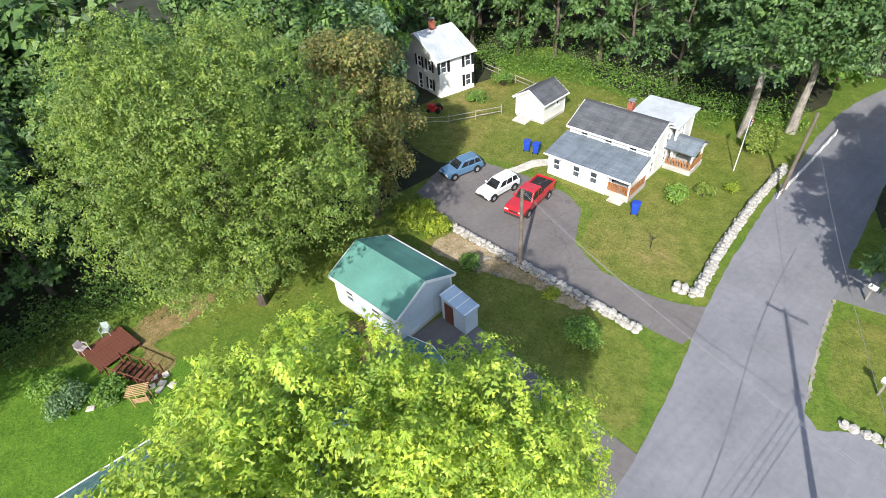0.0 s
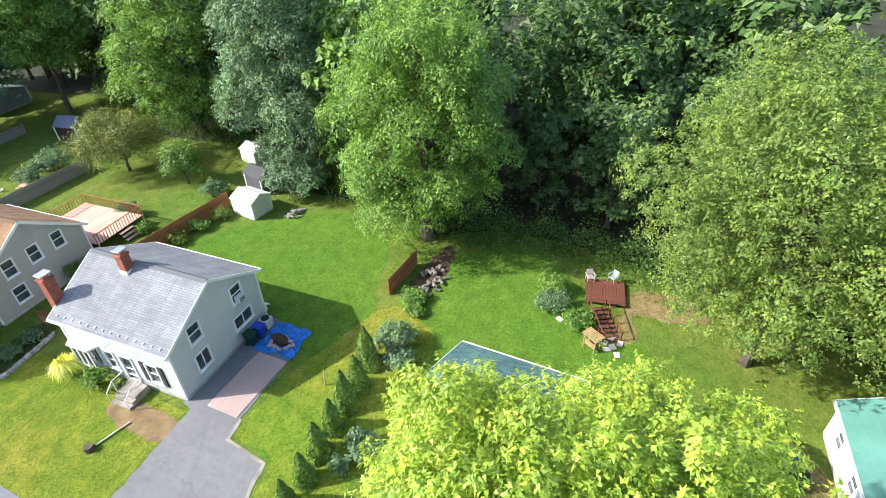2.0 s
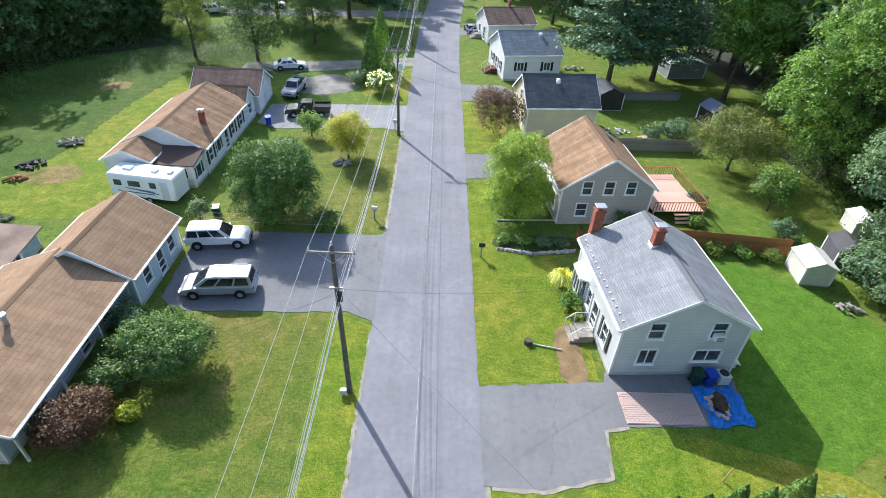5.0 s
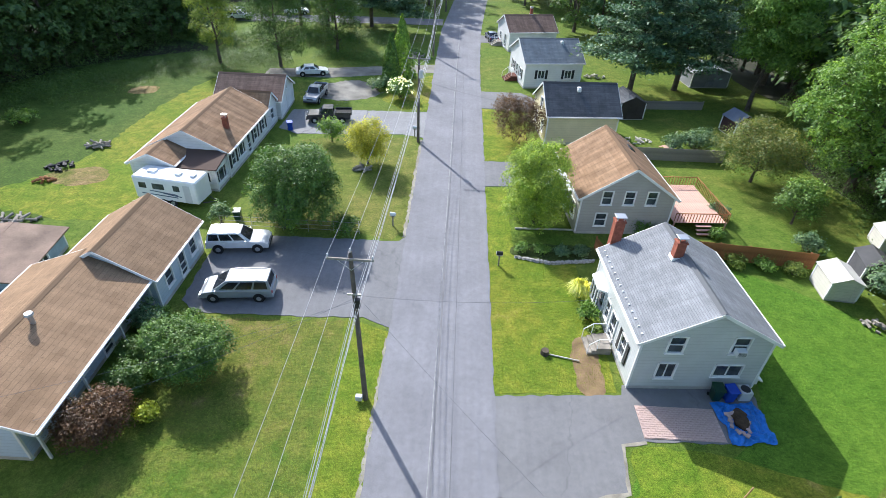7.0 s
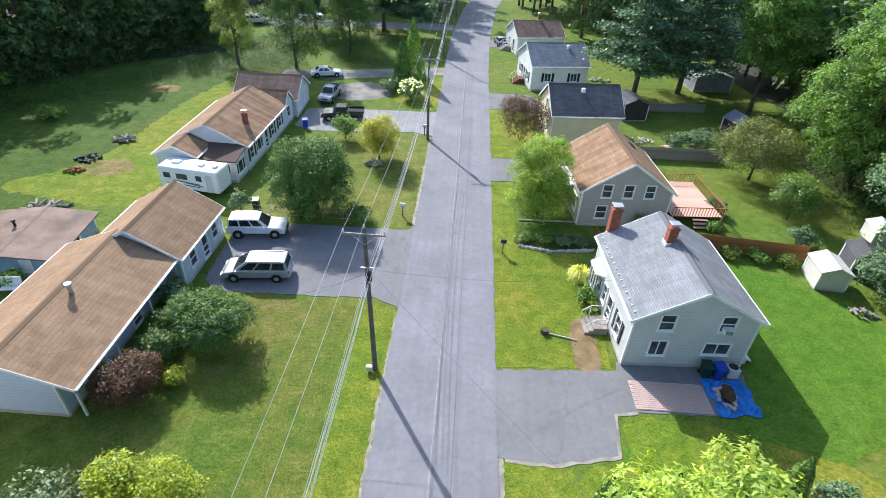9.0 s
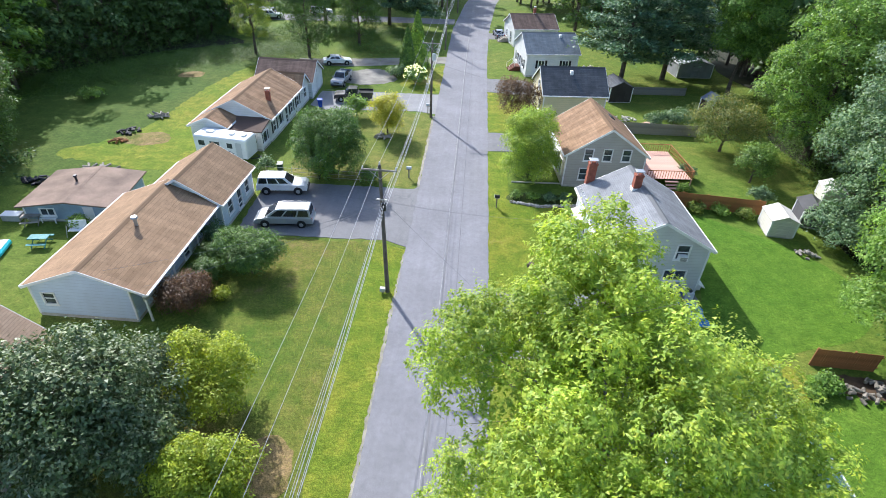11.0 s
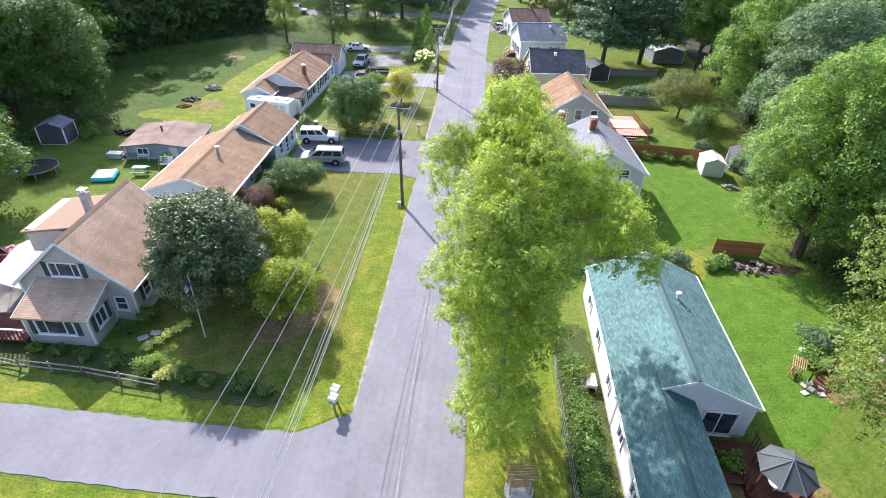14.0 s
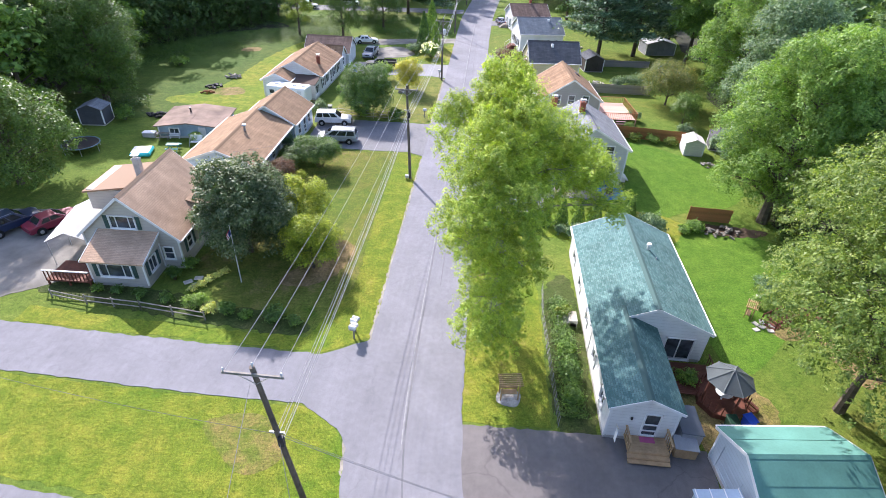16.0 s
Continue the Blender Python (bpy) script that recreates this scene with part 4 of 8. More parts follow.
# ---------------------------------------------------------------- the houses along the road
def steps(parent, x, y, rz, w, n, rise=0.18, tread=0.3, mat=None, rail=True):
    """A stoop: landing and steps down towards -y, with handrails."""
    o = part("stoop", boxed(0, 0.5, n * rise / 2, w, 1.0, n * rise, bevel=0.015), mat or CEMENT, parent, at=pose(x, y, 0, 0, 0, rz))
    for i in range(n - 1):
        part("step", boxed(0, -tread * (i + 0.5), (n - 1 - i) * rise / 2, w, tread, (n - 1 - i) * rise, bevel=0.012), mat or CEMENT, o)
    if rail:
        for s in (-1, 1):
            b = bmesh.new()
            rod(b, (s * w / 2, 0.9, n * rise + 0.85), (s * w / 2, 0, n * rise + 0.85), 0.03)
            rod(b, (s * w / 2, 0, n * rise + 0.85), (s * w / 2, -tread * (n - 1), 0.9), 0.03)
            for yy, z0, z1 in ((0.9, n * rise, n * rise + 0.85), (0, n * rise, n * rise + 0.85), (-tread * (n - 1), 0, 0.9)):
                rod(b, (s * w / 2, yy, z0), (s * w / 2, yy, z1), 0.025)
            part("handrail", b, WHITE_PAINT, o)
    return o


# pale grey house with two chimneys
h1 = thing("house", 15.5, 29.7, 0, 3.7, "pale grey clapboard house with weathered grey shingle roof", "house")
shell(h1, 8.0, 8.9, 4.25, 6.45, GREY_SIDING, {
    "S": [(-1.95, 1.05, 1.15, 1.3, "slide"), (1.9, 1.25, 1.75, 1.0, "slide"), (-1.9, 3.25, 1.0, 1.3, "sash"), (1.95, 3.25, 1.0, 1.3, "sash")],
    "W": [(2.5, 0.9, 0.95, 1.6, "sash", SHUTTER_BLACK), (0.4, 0.3, 1.0, 2.1, "door"), (-1.0, 0.9, 0.8, 1.5, "sash"), (-2.9, 0.8, 1.9, 1.6, "triple")],
    "N": [(-1.9, 1.0, 1.0, 1.3, "sash"), (1.9, 1.0, 1.0, 1.3, "sash"), (0, 3.4, 1.0, 1.3, "sash")], "E": [(-2, 1, 1.2, 1.2, "slide"), (2, 1, 1.2, 1.2, "slide")]})
r1 = gable_roof("roof", h1, 8.0, 8.9, 4.25, 6.45, GREY_SHINGLE)
for i in range(14):
    part("snow_guard", boxed(-4.0, -4.1 + i * 0.63, 4.38, 0.12, 0.09, 0.16), WHITE_PAINT, r1)
chimney(h1, -0.55, 1.1, 5.9, 7.5, 0.62)
chimney(h1, -3.2, 4.85, 0, 6.6, 0.7, name="outer_chimney")
bw = part("bow_window", prism(bmesh.new(), [(-4.0, 1.8), (-4.5, 2.15), (-4.5, 3.65), (-4.0, 4.0)], 0.75, 0.9), WHITE_PAINT, h1)
part("bow_roof", prism(bmesh.new(), [(-4.0, 1.7), (-4.6, 2.05), (-4.6, 3.75), (-4.0, 4.1)], 2.45, 2.6), WHITE_PAINT, bw)
for px, py in ((-4.48, 2.15), (-4.48, 2.65), (-4.48, 3.15), (-4.48, 3.65)):
    part("mullion", boxed(px, py, 1.68, 0.07, 0.07, 1.6), WHITE_PAINT, bw)
part("pane", boxed(-4.4, 2.9, 1.68, 0.03, 1.5, 1.55), GLASS, bw)
steps(h1, -5.2, -0.9, 270, 1.5, 3, mat=GREY_WOOD)
ac = part("window_air_conditioner", boxed(2.0, -4.62, 3.5, 0.62, 0.42, 0.42, bevel=0.02), WHITE_PAINT, h1)
for i in range(5):
    part("vent_slat", boxed(2.0, -4.835, 3.36 + i * 0.07, 0.5, 0.012, 0.03), DARK_METAL, ac)
blk = bmesh.new()
box(blk, 4.55, -3.2, 0.45, 1.0, 1.6, 0.08, ry=28)
box(blk, 4.35, -3.2, 0.2, 0.6, 1.6, 0.4)
part("bulkhead", blk, WHITE_PAINT, h1)

# taupe house with russet roof
h2 = thing("house", 14.95, 47.0, 0, 5.0, "taupe clapboard house with russet shingle roof", "house")
shell(h2, 8.2, 8.7, 3.7, 6.4, TAUPE_SIDING, {
    "S": [(-2.05, 0.85, 1.0, 1.3, "sash"), (-1.9, 3.0, 0.9, 1.3, "sash"), (0.05, 3.0, 0.9, 1.3, "sash"), (2.0, 3.0, 0.9, 1.3, "sash")],
    "W": [(2.6, 0.9, 1.6, 1.5, "triple"), (0.3, 0.3, 1.0, 2.1, "door"), (-2.4, 0.9, 1.6, 1.5, "triple")], "E": [(1, 0.3, 1.8, 2.0, "slide")], "N": [(0, 3.2, 0.9, 1.3, "sash")]})
gable_roof("roof", h2, 8.2, 8.7, 3.7, 6.4, ORANGE_SHINGLE)
part("skylight", boxed(1.9, 2.1, 5.31, 0.7, 1.0, 0.12, ry=33.4, bevel=0.02), GLASS, h2)
pr = bmesh.new()
box(pr, -5.0, 0.6, 2.55, 2.0, 4.2, 0.1, ry=-8)
for yy in (-1.3, 0.6, 2.5):
    box(pr, -5.85, yy, 1.2, 0.1, 0.1, 2.4)
part("porch", pr, WHITE_PAINT, h2)

# cream house, dark roof, ridge across
h3 = thing("house", 14.3, 64.7, 0, 97, "cream clapboard house with dark shingle roof", "house")
shell(h3, 6.8, 8.3, 3.6, 6.1, YELLOW_SIDING, {
    "W": [(2.55, 0.9, 0.9, 1.2, "sash")], "N": [(-1.6, 0.9, 0.9, 1.4, "sash"), (1.6, 0.9, 0.9, 1.4, "sash"), (0, 3.2, 0.9, 1.2, "sash")], "E": [(0, 1, 1.2, 1.2, "sash")]})
gable_roof("roof", h3, 6.8, 8.3, 3.6, 6.1, DARK_SHINGLE)
chimney(h3, -0.9, 0.3, 5.3, 5.95, 0.35, WHITE_PAINT, False, "roof_box")

# white house with shutters
h4 = thing("house", 13.0, 84.6, 0, 101, "white clapboard house with slate-grey shingle roof", "house")
shell(h4, 8.2, 8.5, 3.7, 5.9, WHITE_SIDING, {
    "W": [(2.2, 1.4, 1.0, 1.2, "slide", SHUTTER_BLACK), (-1.8, 1.4, 1.0, 1.2, "slide", SHUTTER_BLACK)],
    "N": [(-2, 1, 1.0, 1.3, "sash", SHUTTER_BLACK), (0, 0.3, 1.0, 2.1, "door"), (2, 1, 1.0, 1.3, "sash", SHUTTER_BLACK)], "E": [(0, 1, 1, 1.2, "sash")]})
gable_roof("roof", h4, 8.2, 8.5, 3.7, 5.9, SLATE_SHINGLE)
chimney(h4, -0.9, -1.8, 5.3, 5.85, 0.35, WHITE_PAINT, False, "roof_box")
steps(h4, 0, 5.3, 180, 1.8, 4, mat=REDWOOD)

h5 = thing("house", 11.7, 102.6, 0, 104, "small white house with faded brown roof", "house")
shell(h5, 7.0, 8.4, 3.3, 5.2, WHITE_SIDING, {"N": [(-1.5, 1, 1, 1.2, "sash"), (1.2, 0.3, 1, 2.1, "door")], "W": [(1.5, 1, 1, 1.2, "sash")], "E": [(0, 1, 1, 1.2, "sash")]})
gable_roof("roof", h5, 7.0, 8.4, 3.3, 5.2, BROWN_SHINGLE)
chimney(h5, 0.2, -0.5, 4.9, 6.2, 0.5)
steps(h5, 1.0, 5.25, 180, 1.6, 4, mat=GREY_WOOD)

# teal-roofed long house: main block and a narrower wing in front
th = thing("house", 16.4, 4.05, 0, 0, "white single-storey house with teal shingle roof", "house")
shell(th, 8.0, 12.6, 2.85, 4.65, WHITE_SIDING, {
    "S": [(2.2, 0.15, 2.0, 2.0, "slide")], "W": [(4.2, 1.0, 1.0, 1.1, "slide"), (0, 1.0, 1.2, 1.1, "slide"), (-3.8, 1.0, 1.2, 1.1, "slide")],
    "E": [(-3, 1, 1.2, 1.1, "slide"), (2, 1, 1.4, 1.1, "slide")], "N": [(-1.5, 1, 1.2, 1.1, "slide")]})
gable_roof("roof", th, 8.0, 12.6, 2.85, 4.65, TEAL, 0.22, 0.2)
vent_pipe(th, 1.1, 1.6, 4.15, 0.55, 0.12, mat=WHITE_PAINT)
vent_pipe(th, 1.5, 0.5, 3.95, 0.3, 0.05, False)
WING = pose(-1.95, -9.95, 0)
shell(th, 4.1, 7.3, 2.85, 3.78, WHITE_SIDING, {
    "S": [(0.55, 0.55, 0.95, 1.95, "door")], "W": [(1.8, 1.0, 1.1, 1.0, "slide"), (-1.8, 1.0, 1.1, 1.0, "slide")], "E": [(1.2, 1.0, 1.0, 1.0, "slide")]}, at=WING, skip="N")
gable_roof("wing_roof", th, 4.1, 8.1, 2.85, 3.78, TEAL, 0.2, 0.18, at=WING @ pose(0, 0.4, 0.045), trim=False)
for s in (-1, 1):
    part("rake_board", boxed(s * 1.12, -3.86, 3.36, 2.48, 0.05, 0.18, ry=s * 24.4), WHITE_PAINT, th, at=WING)
part("porch_lamp", boxed(-0.7, -3.72, 2.05, 0.12, 0.1, 0.22, bevel=0.02), DARK_METAL, th, at=WING)

# teal garage with its door towards the drive
gar = thing("garage", 21.95, -12.45, 0, 96, "white garage with a teal metal roof", "garage")
shell(gar, 5.0, 6.2, 2.65, 3.85, BLUE_SIDING, {"N": [(-0.5, 0.05, 2.5, 2.1, "solid", BLUE_SIDING)], "E": [(1.0, 1.0, 0.9, 1.0, "sash"), (-1.6, 1.0, 0.9, 1.0, "sash")], "S": []})
gr = gable_roof("roof", gar, 5.0, 6.2, 2.65, 3.85, TEAL_METAL, 0.25, 0.2)
for s in (-1, 1):
    part("panel_lap", boxed(s * 1.38, 0, 3.345, 0.03, 6.5, 0.012, ry=s * 25.6), TEAL_METAL, gr)

lean = thing("garden_shed", 17.4, -14.4, 0, 2, "small white lean-to with a translucent blue-grey panel roof", "shed")
part("body", boxed(0, 0, 0.95, 2.2, 1.15, 1.9, bevel=0.02), BLUE_SIDING, lean)
part("roof", boxed(0, 0, 2.02, 2.45, 1.35, 0.07, ry=-8, bevel=0.01), plain("translucent_panel", (0.42, 0.52, 0.62), 0.25, var=0.15, fine=6), lean)
for i in range(4):
    part("batten", boxed(-1.1 + i * 0.73, 0, 2.075 - (1.1 - i * 0.73) * 0.14, 0.05, 1.35, 0.04, ry=-8), WHITE_PAINT, lean)
part("door", boxed(0.4, 0.59, 0.85, 0.8, 0.04, 1.7), REDWOOD, lean)

# ranch house with the tan roof
ra = thing("house", -23.65, 23.7, 0, 0.5, "long white ranch house with tan shingle roof", "house")
shell(ra, 6.9, 12.2, 2.75, 4.1, RANCH_SIDING, {
    "S": [(-2.3, 1.1, 0.9, 1.0, "sash")], "E": [(-4.4, 1.0, 1.2, 1.1, "slide"), (-1.5, 0.9, 1.8, 1.3, "triple"), (1.5, 0.2, 1.0, 2.0, "door"), (4, 1.0, 1.2, 1.1, "slide")], "W": [(-3, 1, 1.2, 1.1, "slide"), (3, 1, 1.2, 1.1, "slide")]}, at=pose(-0.55, 0, 0))
gable_roof("roof", ra, 8.0, 12.2, 2.75, 4.3, TAN_SHINGLE, 0.25, 0.3)
vent_pipe(ra, 0.75, -0.3, 4.0, 0.75, 0.14)
part("satellite_dish", rod(bmesh.new(), (3.9, -5.9, 2.3), (4.15, -6.05, 2.4), 0.30, 0.08, 14), METAL, ra)
for yy in (-5.9, -2.0, 2.0, 5.8):
    part("porch_post", boxed(3.75, yy, 1.35, 0.12, 0.12, 2.7), WHITE_PAINT, ra)
W2 = pose(1.0, 9.25, 0, 0, 0, -1)
shell(ra, 6.7, 6.9, 2.8, 4.8, BLUE_SIDING, {"E": [(-1.8, 0.9, 1.0, 1.3, "sash"), (0.2, 0.3, 0.95, 2.0, "door"), (2.0, 0.9, 1.0, 1.3, "sash")], "N": [(0, 1, 1.2, 1.2, "slide")]}, at=W2)
gable_roof("wing_roof", ra, 6.7, 6.9, 2.8, 4.8, TAN_SHINGLE, 0.3, 0.3, at=W2)

bs = thing("workshop", -33.3, 32.3, 0, 7, "low blue outbuilding with a patched brown roof", "shed")
shell(bs, 7.4, 6.2, 1.55, 2.0, plain("dull_blue_board", (0.33, 0.43, 0.52), 0.8, var=0.3), {"S": [(-1.8, 0.6, 1.2, 0.7, "slide"), (1.6, 0.05, 0.9, 1.4, "solid")], "E": [(0, 0.6, 1.2, 0.7, "slide")]})
gable_roof("roof", bs, 7.6, 6.4, 1.55, 2.0, FLAT_BROWN, 0.3, 0.3, trim=False)
vent_pipe(bs, -0.8, 0.6, 1.9, 0.6, 0.1, mat=DARK_METAL)

# white ranch with brown roof behind the camper
l2 = thing("house", -25.25, 54.3, 0, -1.2, "long white ranch house with brown shingle roof", "house")
shell(l2, 7.7, 11.6, 2.8, 4.7, WHITE_SIDING, {"S": [(2.6, 1.0, 1.2, 1.2, "slide")],
      "E": [(-4.6, 0.9, 1.0, 1.3, "sash", SHUTTER_BLACK), (-2.5, 0.9, 1.9, 1.3, "triple"), (-0.4, 0.3, 0.95, 2.0, "door"), (1.5, 0.9, 1.0, 1.3, "sash", SHUTTER_BLACK), (4.0, 0.9, 1.0, 1.3, "sash", SHUTTER_BLACK)], "W": [(0, 1, 1.4, 1.2, "slide")]})
gable_roof("roof", l2, 7.7, 11.6, 2.8, 4.7, ORANGE_SHINGLE)
chimney(l2, 2.5, -2.0, 3.0, 4.7, 0.5)
part("lean_to_roof", boxed(-4.9, 4.6, 1.7, 2.2, 4.6, 0.08, ry=-16, bevel=0.02), WHITE_PAINT, l2)
for sy in (2.5, 6.7):
    part("lean_to_post", boxed(-5.8, sy, 0.72, 0.1, 0.1, 1.44), WHITE_PAINT, l2)
C2 = pose(1.85, 7.2, 0, 0, 0, 90)
shell(l2, 2.9, 4.0, 2.75, 4.0, WHITE_SIDING, {"S": [(0, 0.9, 1.1, 1.3, "sash")]}, at=C2, skip="N")
gable_roof("cross_gable_roof", l2, 2.9, 4.0, 2.75, 4.0, ORANGE_SHINGLE, at=C2)
A2 = pose(-1.9, -7.4, 0)
shell(l2, 3.9, 3.0, 2.75, 3.65, WHITE_SIDING, {"S": [(0.9, 1.6, 0.8, 0.7, "slide")]}, at=A2, skip="N")
gable_roof("annex_roof", l2, 3.9, 3.0, 2.75, 3.65, ORANGE_SHINGLE, at=A2)
A3 = pose(2.0, -7.2, 0)
shell(l2, 3.5, 2.6, 2.3, 2.3, WHITE_SIDING, {"E": [(-0.2, 0.7, 2.1, 1.3, "triple")], "S": [(0.3, 0.9, 1.8, 1.1, "slide")]}, at=A3, skip="N")
part("sunroom_roof", boxed(2.0, -7.3, 2.6, 4.0, 3.1, 0.12, rx=9, bevel=0.02), BROWN_SHINGLE, l2)
g2 = thing("garage", -24.7, 66.4, 0, 92, "white garage with dark brown roof and double doors", "garage")
shell(g2, 6.2, 7.6, 2.4, 4.3, WHITE_SIDING, {"S": [(-1.45, 0.05, 2.3, 2.0, "solid"), (1.45, 0.05, 2.3, 2.0, "solid"), (0, 2.7, 0.6, 0.6, "sash")]})
gable_roof("roof", g2, 6.2, 7.6, 2.4, 4.3, BROWN_SHINGLE)

# cape house with green shutters
ca = thing("house", -24.8, 7.55, 0, 2.5, "beige cape house with tan roof and green shutters", "house")
shell(ca, 7.9, 8.7, 3.15, 6.65, TAN_SIDING, {
    "S": [(-0.25, 3.75, 2.1, 1.15, "triple", SHUTTER_GREEN), (2.9, 0.95, 0.85, 1.2, "sash")],
    "E": [(-2.7, 1.2, 0.9, 1.2, "sash", SHUTTER_GREEN), (1.5, 0.3, 1.0, 2.05, "door")], "W": [(0, 1, 1.2, 1.2, "sash")], "N": [(0, 1, 1.2, 1.2, "sash"), (0, 3.8, 1.0, 1.2, "sash")]})
gable_roof("roof", ca, 7.9, 8.7, 3.15, 6.65, LIGHT_TAN, 0.3, 0.25)
ext = pose(0.0, -5.75, 0)
shell(ca, 4.5, 2.8, 2.6, 2.6, TAN_SIDING, {"S": [(-0.1, 0.95, 2.6, 1.25, "triple", SHUTTER_GREEN)], "E": [(-0.1, 0.95, 1.1, 1.25, "slide", SHUTTER_GREEN)]}, at=ext, skip="N")
er = bmesh.new()
uvl = er.loops.layers.uv.new("UVMap")
e = [(-2.5, -1.75, 2.55), (2.5, -1.75, 2.55), (2.5, 1.45, 3.62), (-2.5, 1.45, 3.62)]
vs = [er.verts.new(p) for p in e]
lo = [er.verts.new((p[0], p[1], p[2] - 0.14)) for p in e]
er.faces.new(vs)
for i in range(4):
    er.faces.new((vs[i], lo[i], lo[(i + 1) % 4], vs[(i + 1) % 4]))
er.faces.new(lo)
for fc in er.faces:
    for lp in fc.loops:
        lp[uvl].uv = (lp.vert.co.x, lp.vert.co.y * 1.06)
bmesh.ops.recalc_face_normals(er, faces=er.faces)
part("porch_roof", er, LIGHT_TAN, ca, at=ext)
for sx in (-1, 1):
    part("rake_board", boxed(sx * 2.53, -0.15, 3.02, 0.05, 3.38, 0.17, rx=18.5), WHITE_PAINT, ca, at=ext)
    cheek = bmesh.new()
    vs = [cheek.verts.new((sx * 2.25 + dx, y, z)) for dx in (-0.06, 0.06) for y, z in ((-1.4, 2.55), (1.4, 2.55), (1.4, 3.45))]
    for f in ((0, 1, 2), (5, 4, 3), (0, 3, 4, 1), (1, 4, 5, 2), (2, 5, 3, 0)):
        cheek.faces.new([vs[i] for i in f])
    part("cheek_wall", cheek, TAN_SIDING, ca, at=ext)
dm = boxed(-3.0, 1.0, 4.5, 3.4, 4.6, 1.9)
part("dormer", dm, TAN_SIDING, ca)
dr = boxed(-3.0, 1.0, 5.55, 4.0, 5.0, 0.14, ry=-9)
part("dormer_roof", dr, LIGHT_TAN, ca)
em = boxed(3.7, 1.2, 3.1, 1.6, 2.2, 1.4)
part("entry_bump", em, TAN_SIDING, ca)
part("entry_roof", boxed(3.75, 1.2, 3.95, 2.0, 2.6, 0.14, ry=14), LIGHT_TAN, ca)
chimney(ca, -1.0, 0.9, 5.4, 7.5, 0.55, CEMENT)
dk = part("side_deck", boxed(-4.0, -6.3, 0.55, 3.6, 2.6, 0.14), REDWOOD, ca)
for i in range(12):
    part("baluster", boxed(-5.75 + i * 0.31, -7.55, 1.05, 0.06, 0.06, 0.9), REDWOOD, dk)
part("deck_rail", boxed(-4.0, -7.55, 1.5, 3.7, 0.12, 0.08), WHITE_PAINT, dk)
for i in range(3):
    part("deck_post", boxed(-5.7 + i * 1.7, -7.5, 0.27, 0.12, 0.12, 0.56), REDWOOD, dk)

tent = thing("canopy_tent", -30.6, 5.6, 0, 12, "white canvas canopy tent on metal poles", "tent")
tb = bmesh.new()
pk = tb.verts.new((0, -3.0, 3.1)), tb.verts.new((0, 3.0, 3.1))
lft = tb.verts.new((-1.75, -3.0, 2.3)), tb.verts.new((-1.75, 3.0, 2.3))
rgt = tb.verts.new((1.6, -3.0, 2.3)), tb.verts.new((1.6, 3.0, 2.3))
tb.faces.new((pk[0], pk[1], lft[1], lft[0]))
tb.faces.new((pk[1], pk[0], rgt[0], rgt[1]))
bmesh.ops.solidify(tb, geom=tb.faces[:], thickness=0.03)
part("canopy", tb, CANVAS, tent)
for sx in (-1, 1):
    for sy in (-1, 0, 1):
        part("pole", rod(bmesh.new(), (sx * 1.55, sy * 2.9, 0), (sx * 1.55, sy * 2.9, 2.32), 0.025), METAL, tent)

# the white farmhouse, its shed and the tall white house behind
wh = thing("house", 21.95, -38.9, -0.3, 95.8, "white farmhouse with slate-grey roof and chimney", "house")
shell(wh, 5.3, 7.5, 3.85, 5.15, WHITE_SIDING, {
    "E": [(-2.3, 2.75, 0.75, 0.95, "sash"), (0.1, 2.75, 0.75, 0.95, "sash"), (2.4, 2.75, 0.75, 0.95, "sash")],
    "N": [(1.2, 2.6, 0.75, 1.1, "sash"), (-1.3, 2.6, 0.75, 1.1, "sash"), (1.2, 0.8, 0.75, 1.2, "sash"), (-1.3, 0.8, 0.75, 1.2, "sash")], "S": [(0, 2.6, 0.8, 1.1, "sash")]})
gable_roof("roof", wh, 5.3, 7.5, 3.85, 5.15, DARK_SHINGLE, 0.3, 0.25)
chimney(wh, -0.3, 0.3, 4.8, 5.9, 0.55)
FP = pose(4.3, -0.9, 0)
shell(wh, 3.3, 5.7, 2.55, 2.55, WHITE_SIDING, {"E": [(-2.0, 1.0, 0.7, 1.1, "sash"), (0.0, 1.0, 0.7, 1.1, "sash"), (1.7, 1.0, 0.7, 1.1, "sash")], "N": [(-0.2, 0.3, 0.9, 2.0, "door")]}, at=FP, skip="W")
fr = bmesh.new()
uvl = fr.loops.layers.uv.new("UVMap")
e = [(6.3, -4.1, 2.5), (6.3, 4.3, 2.5), (2.6, 4.05, 3.15), (2.6, -4.1, 3.15)]
vs = [fr.verts.new(p) for p in e]
lo = [fr.verts.new((p[0], p[1], p[2] - 0.13)) for p in e]
fr.faces.new(vs)
fr.faces.new(lo[::-1])
for i in range(4):
    fr.faces.new((vs[i], lo[i], lo[(i + 1) % 4], vs[(i + 1) % 4]))
for fc in fr.faces:
    for lp in fc.loops:
        lp[uvl].uv = (lp.vert.co.y, lp.vert.co.x)
bmesh.ops.recalc_face_normals(fr, faces=fr.faces)
part("front_roof", fr, SLATE_SHINGLE, wh)
part("front_gutter", boxed(6.33, 0.1, 2.44, 0.1, 8.4, 0.14, bevel=0.02), WHITE_PAINT, wh)
part("porch_floor", boxed(4.3, 3.05, 0.45, 3.2, 2.1, 0.9), CEMENT, wh)
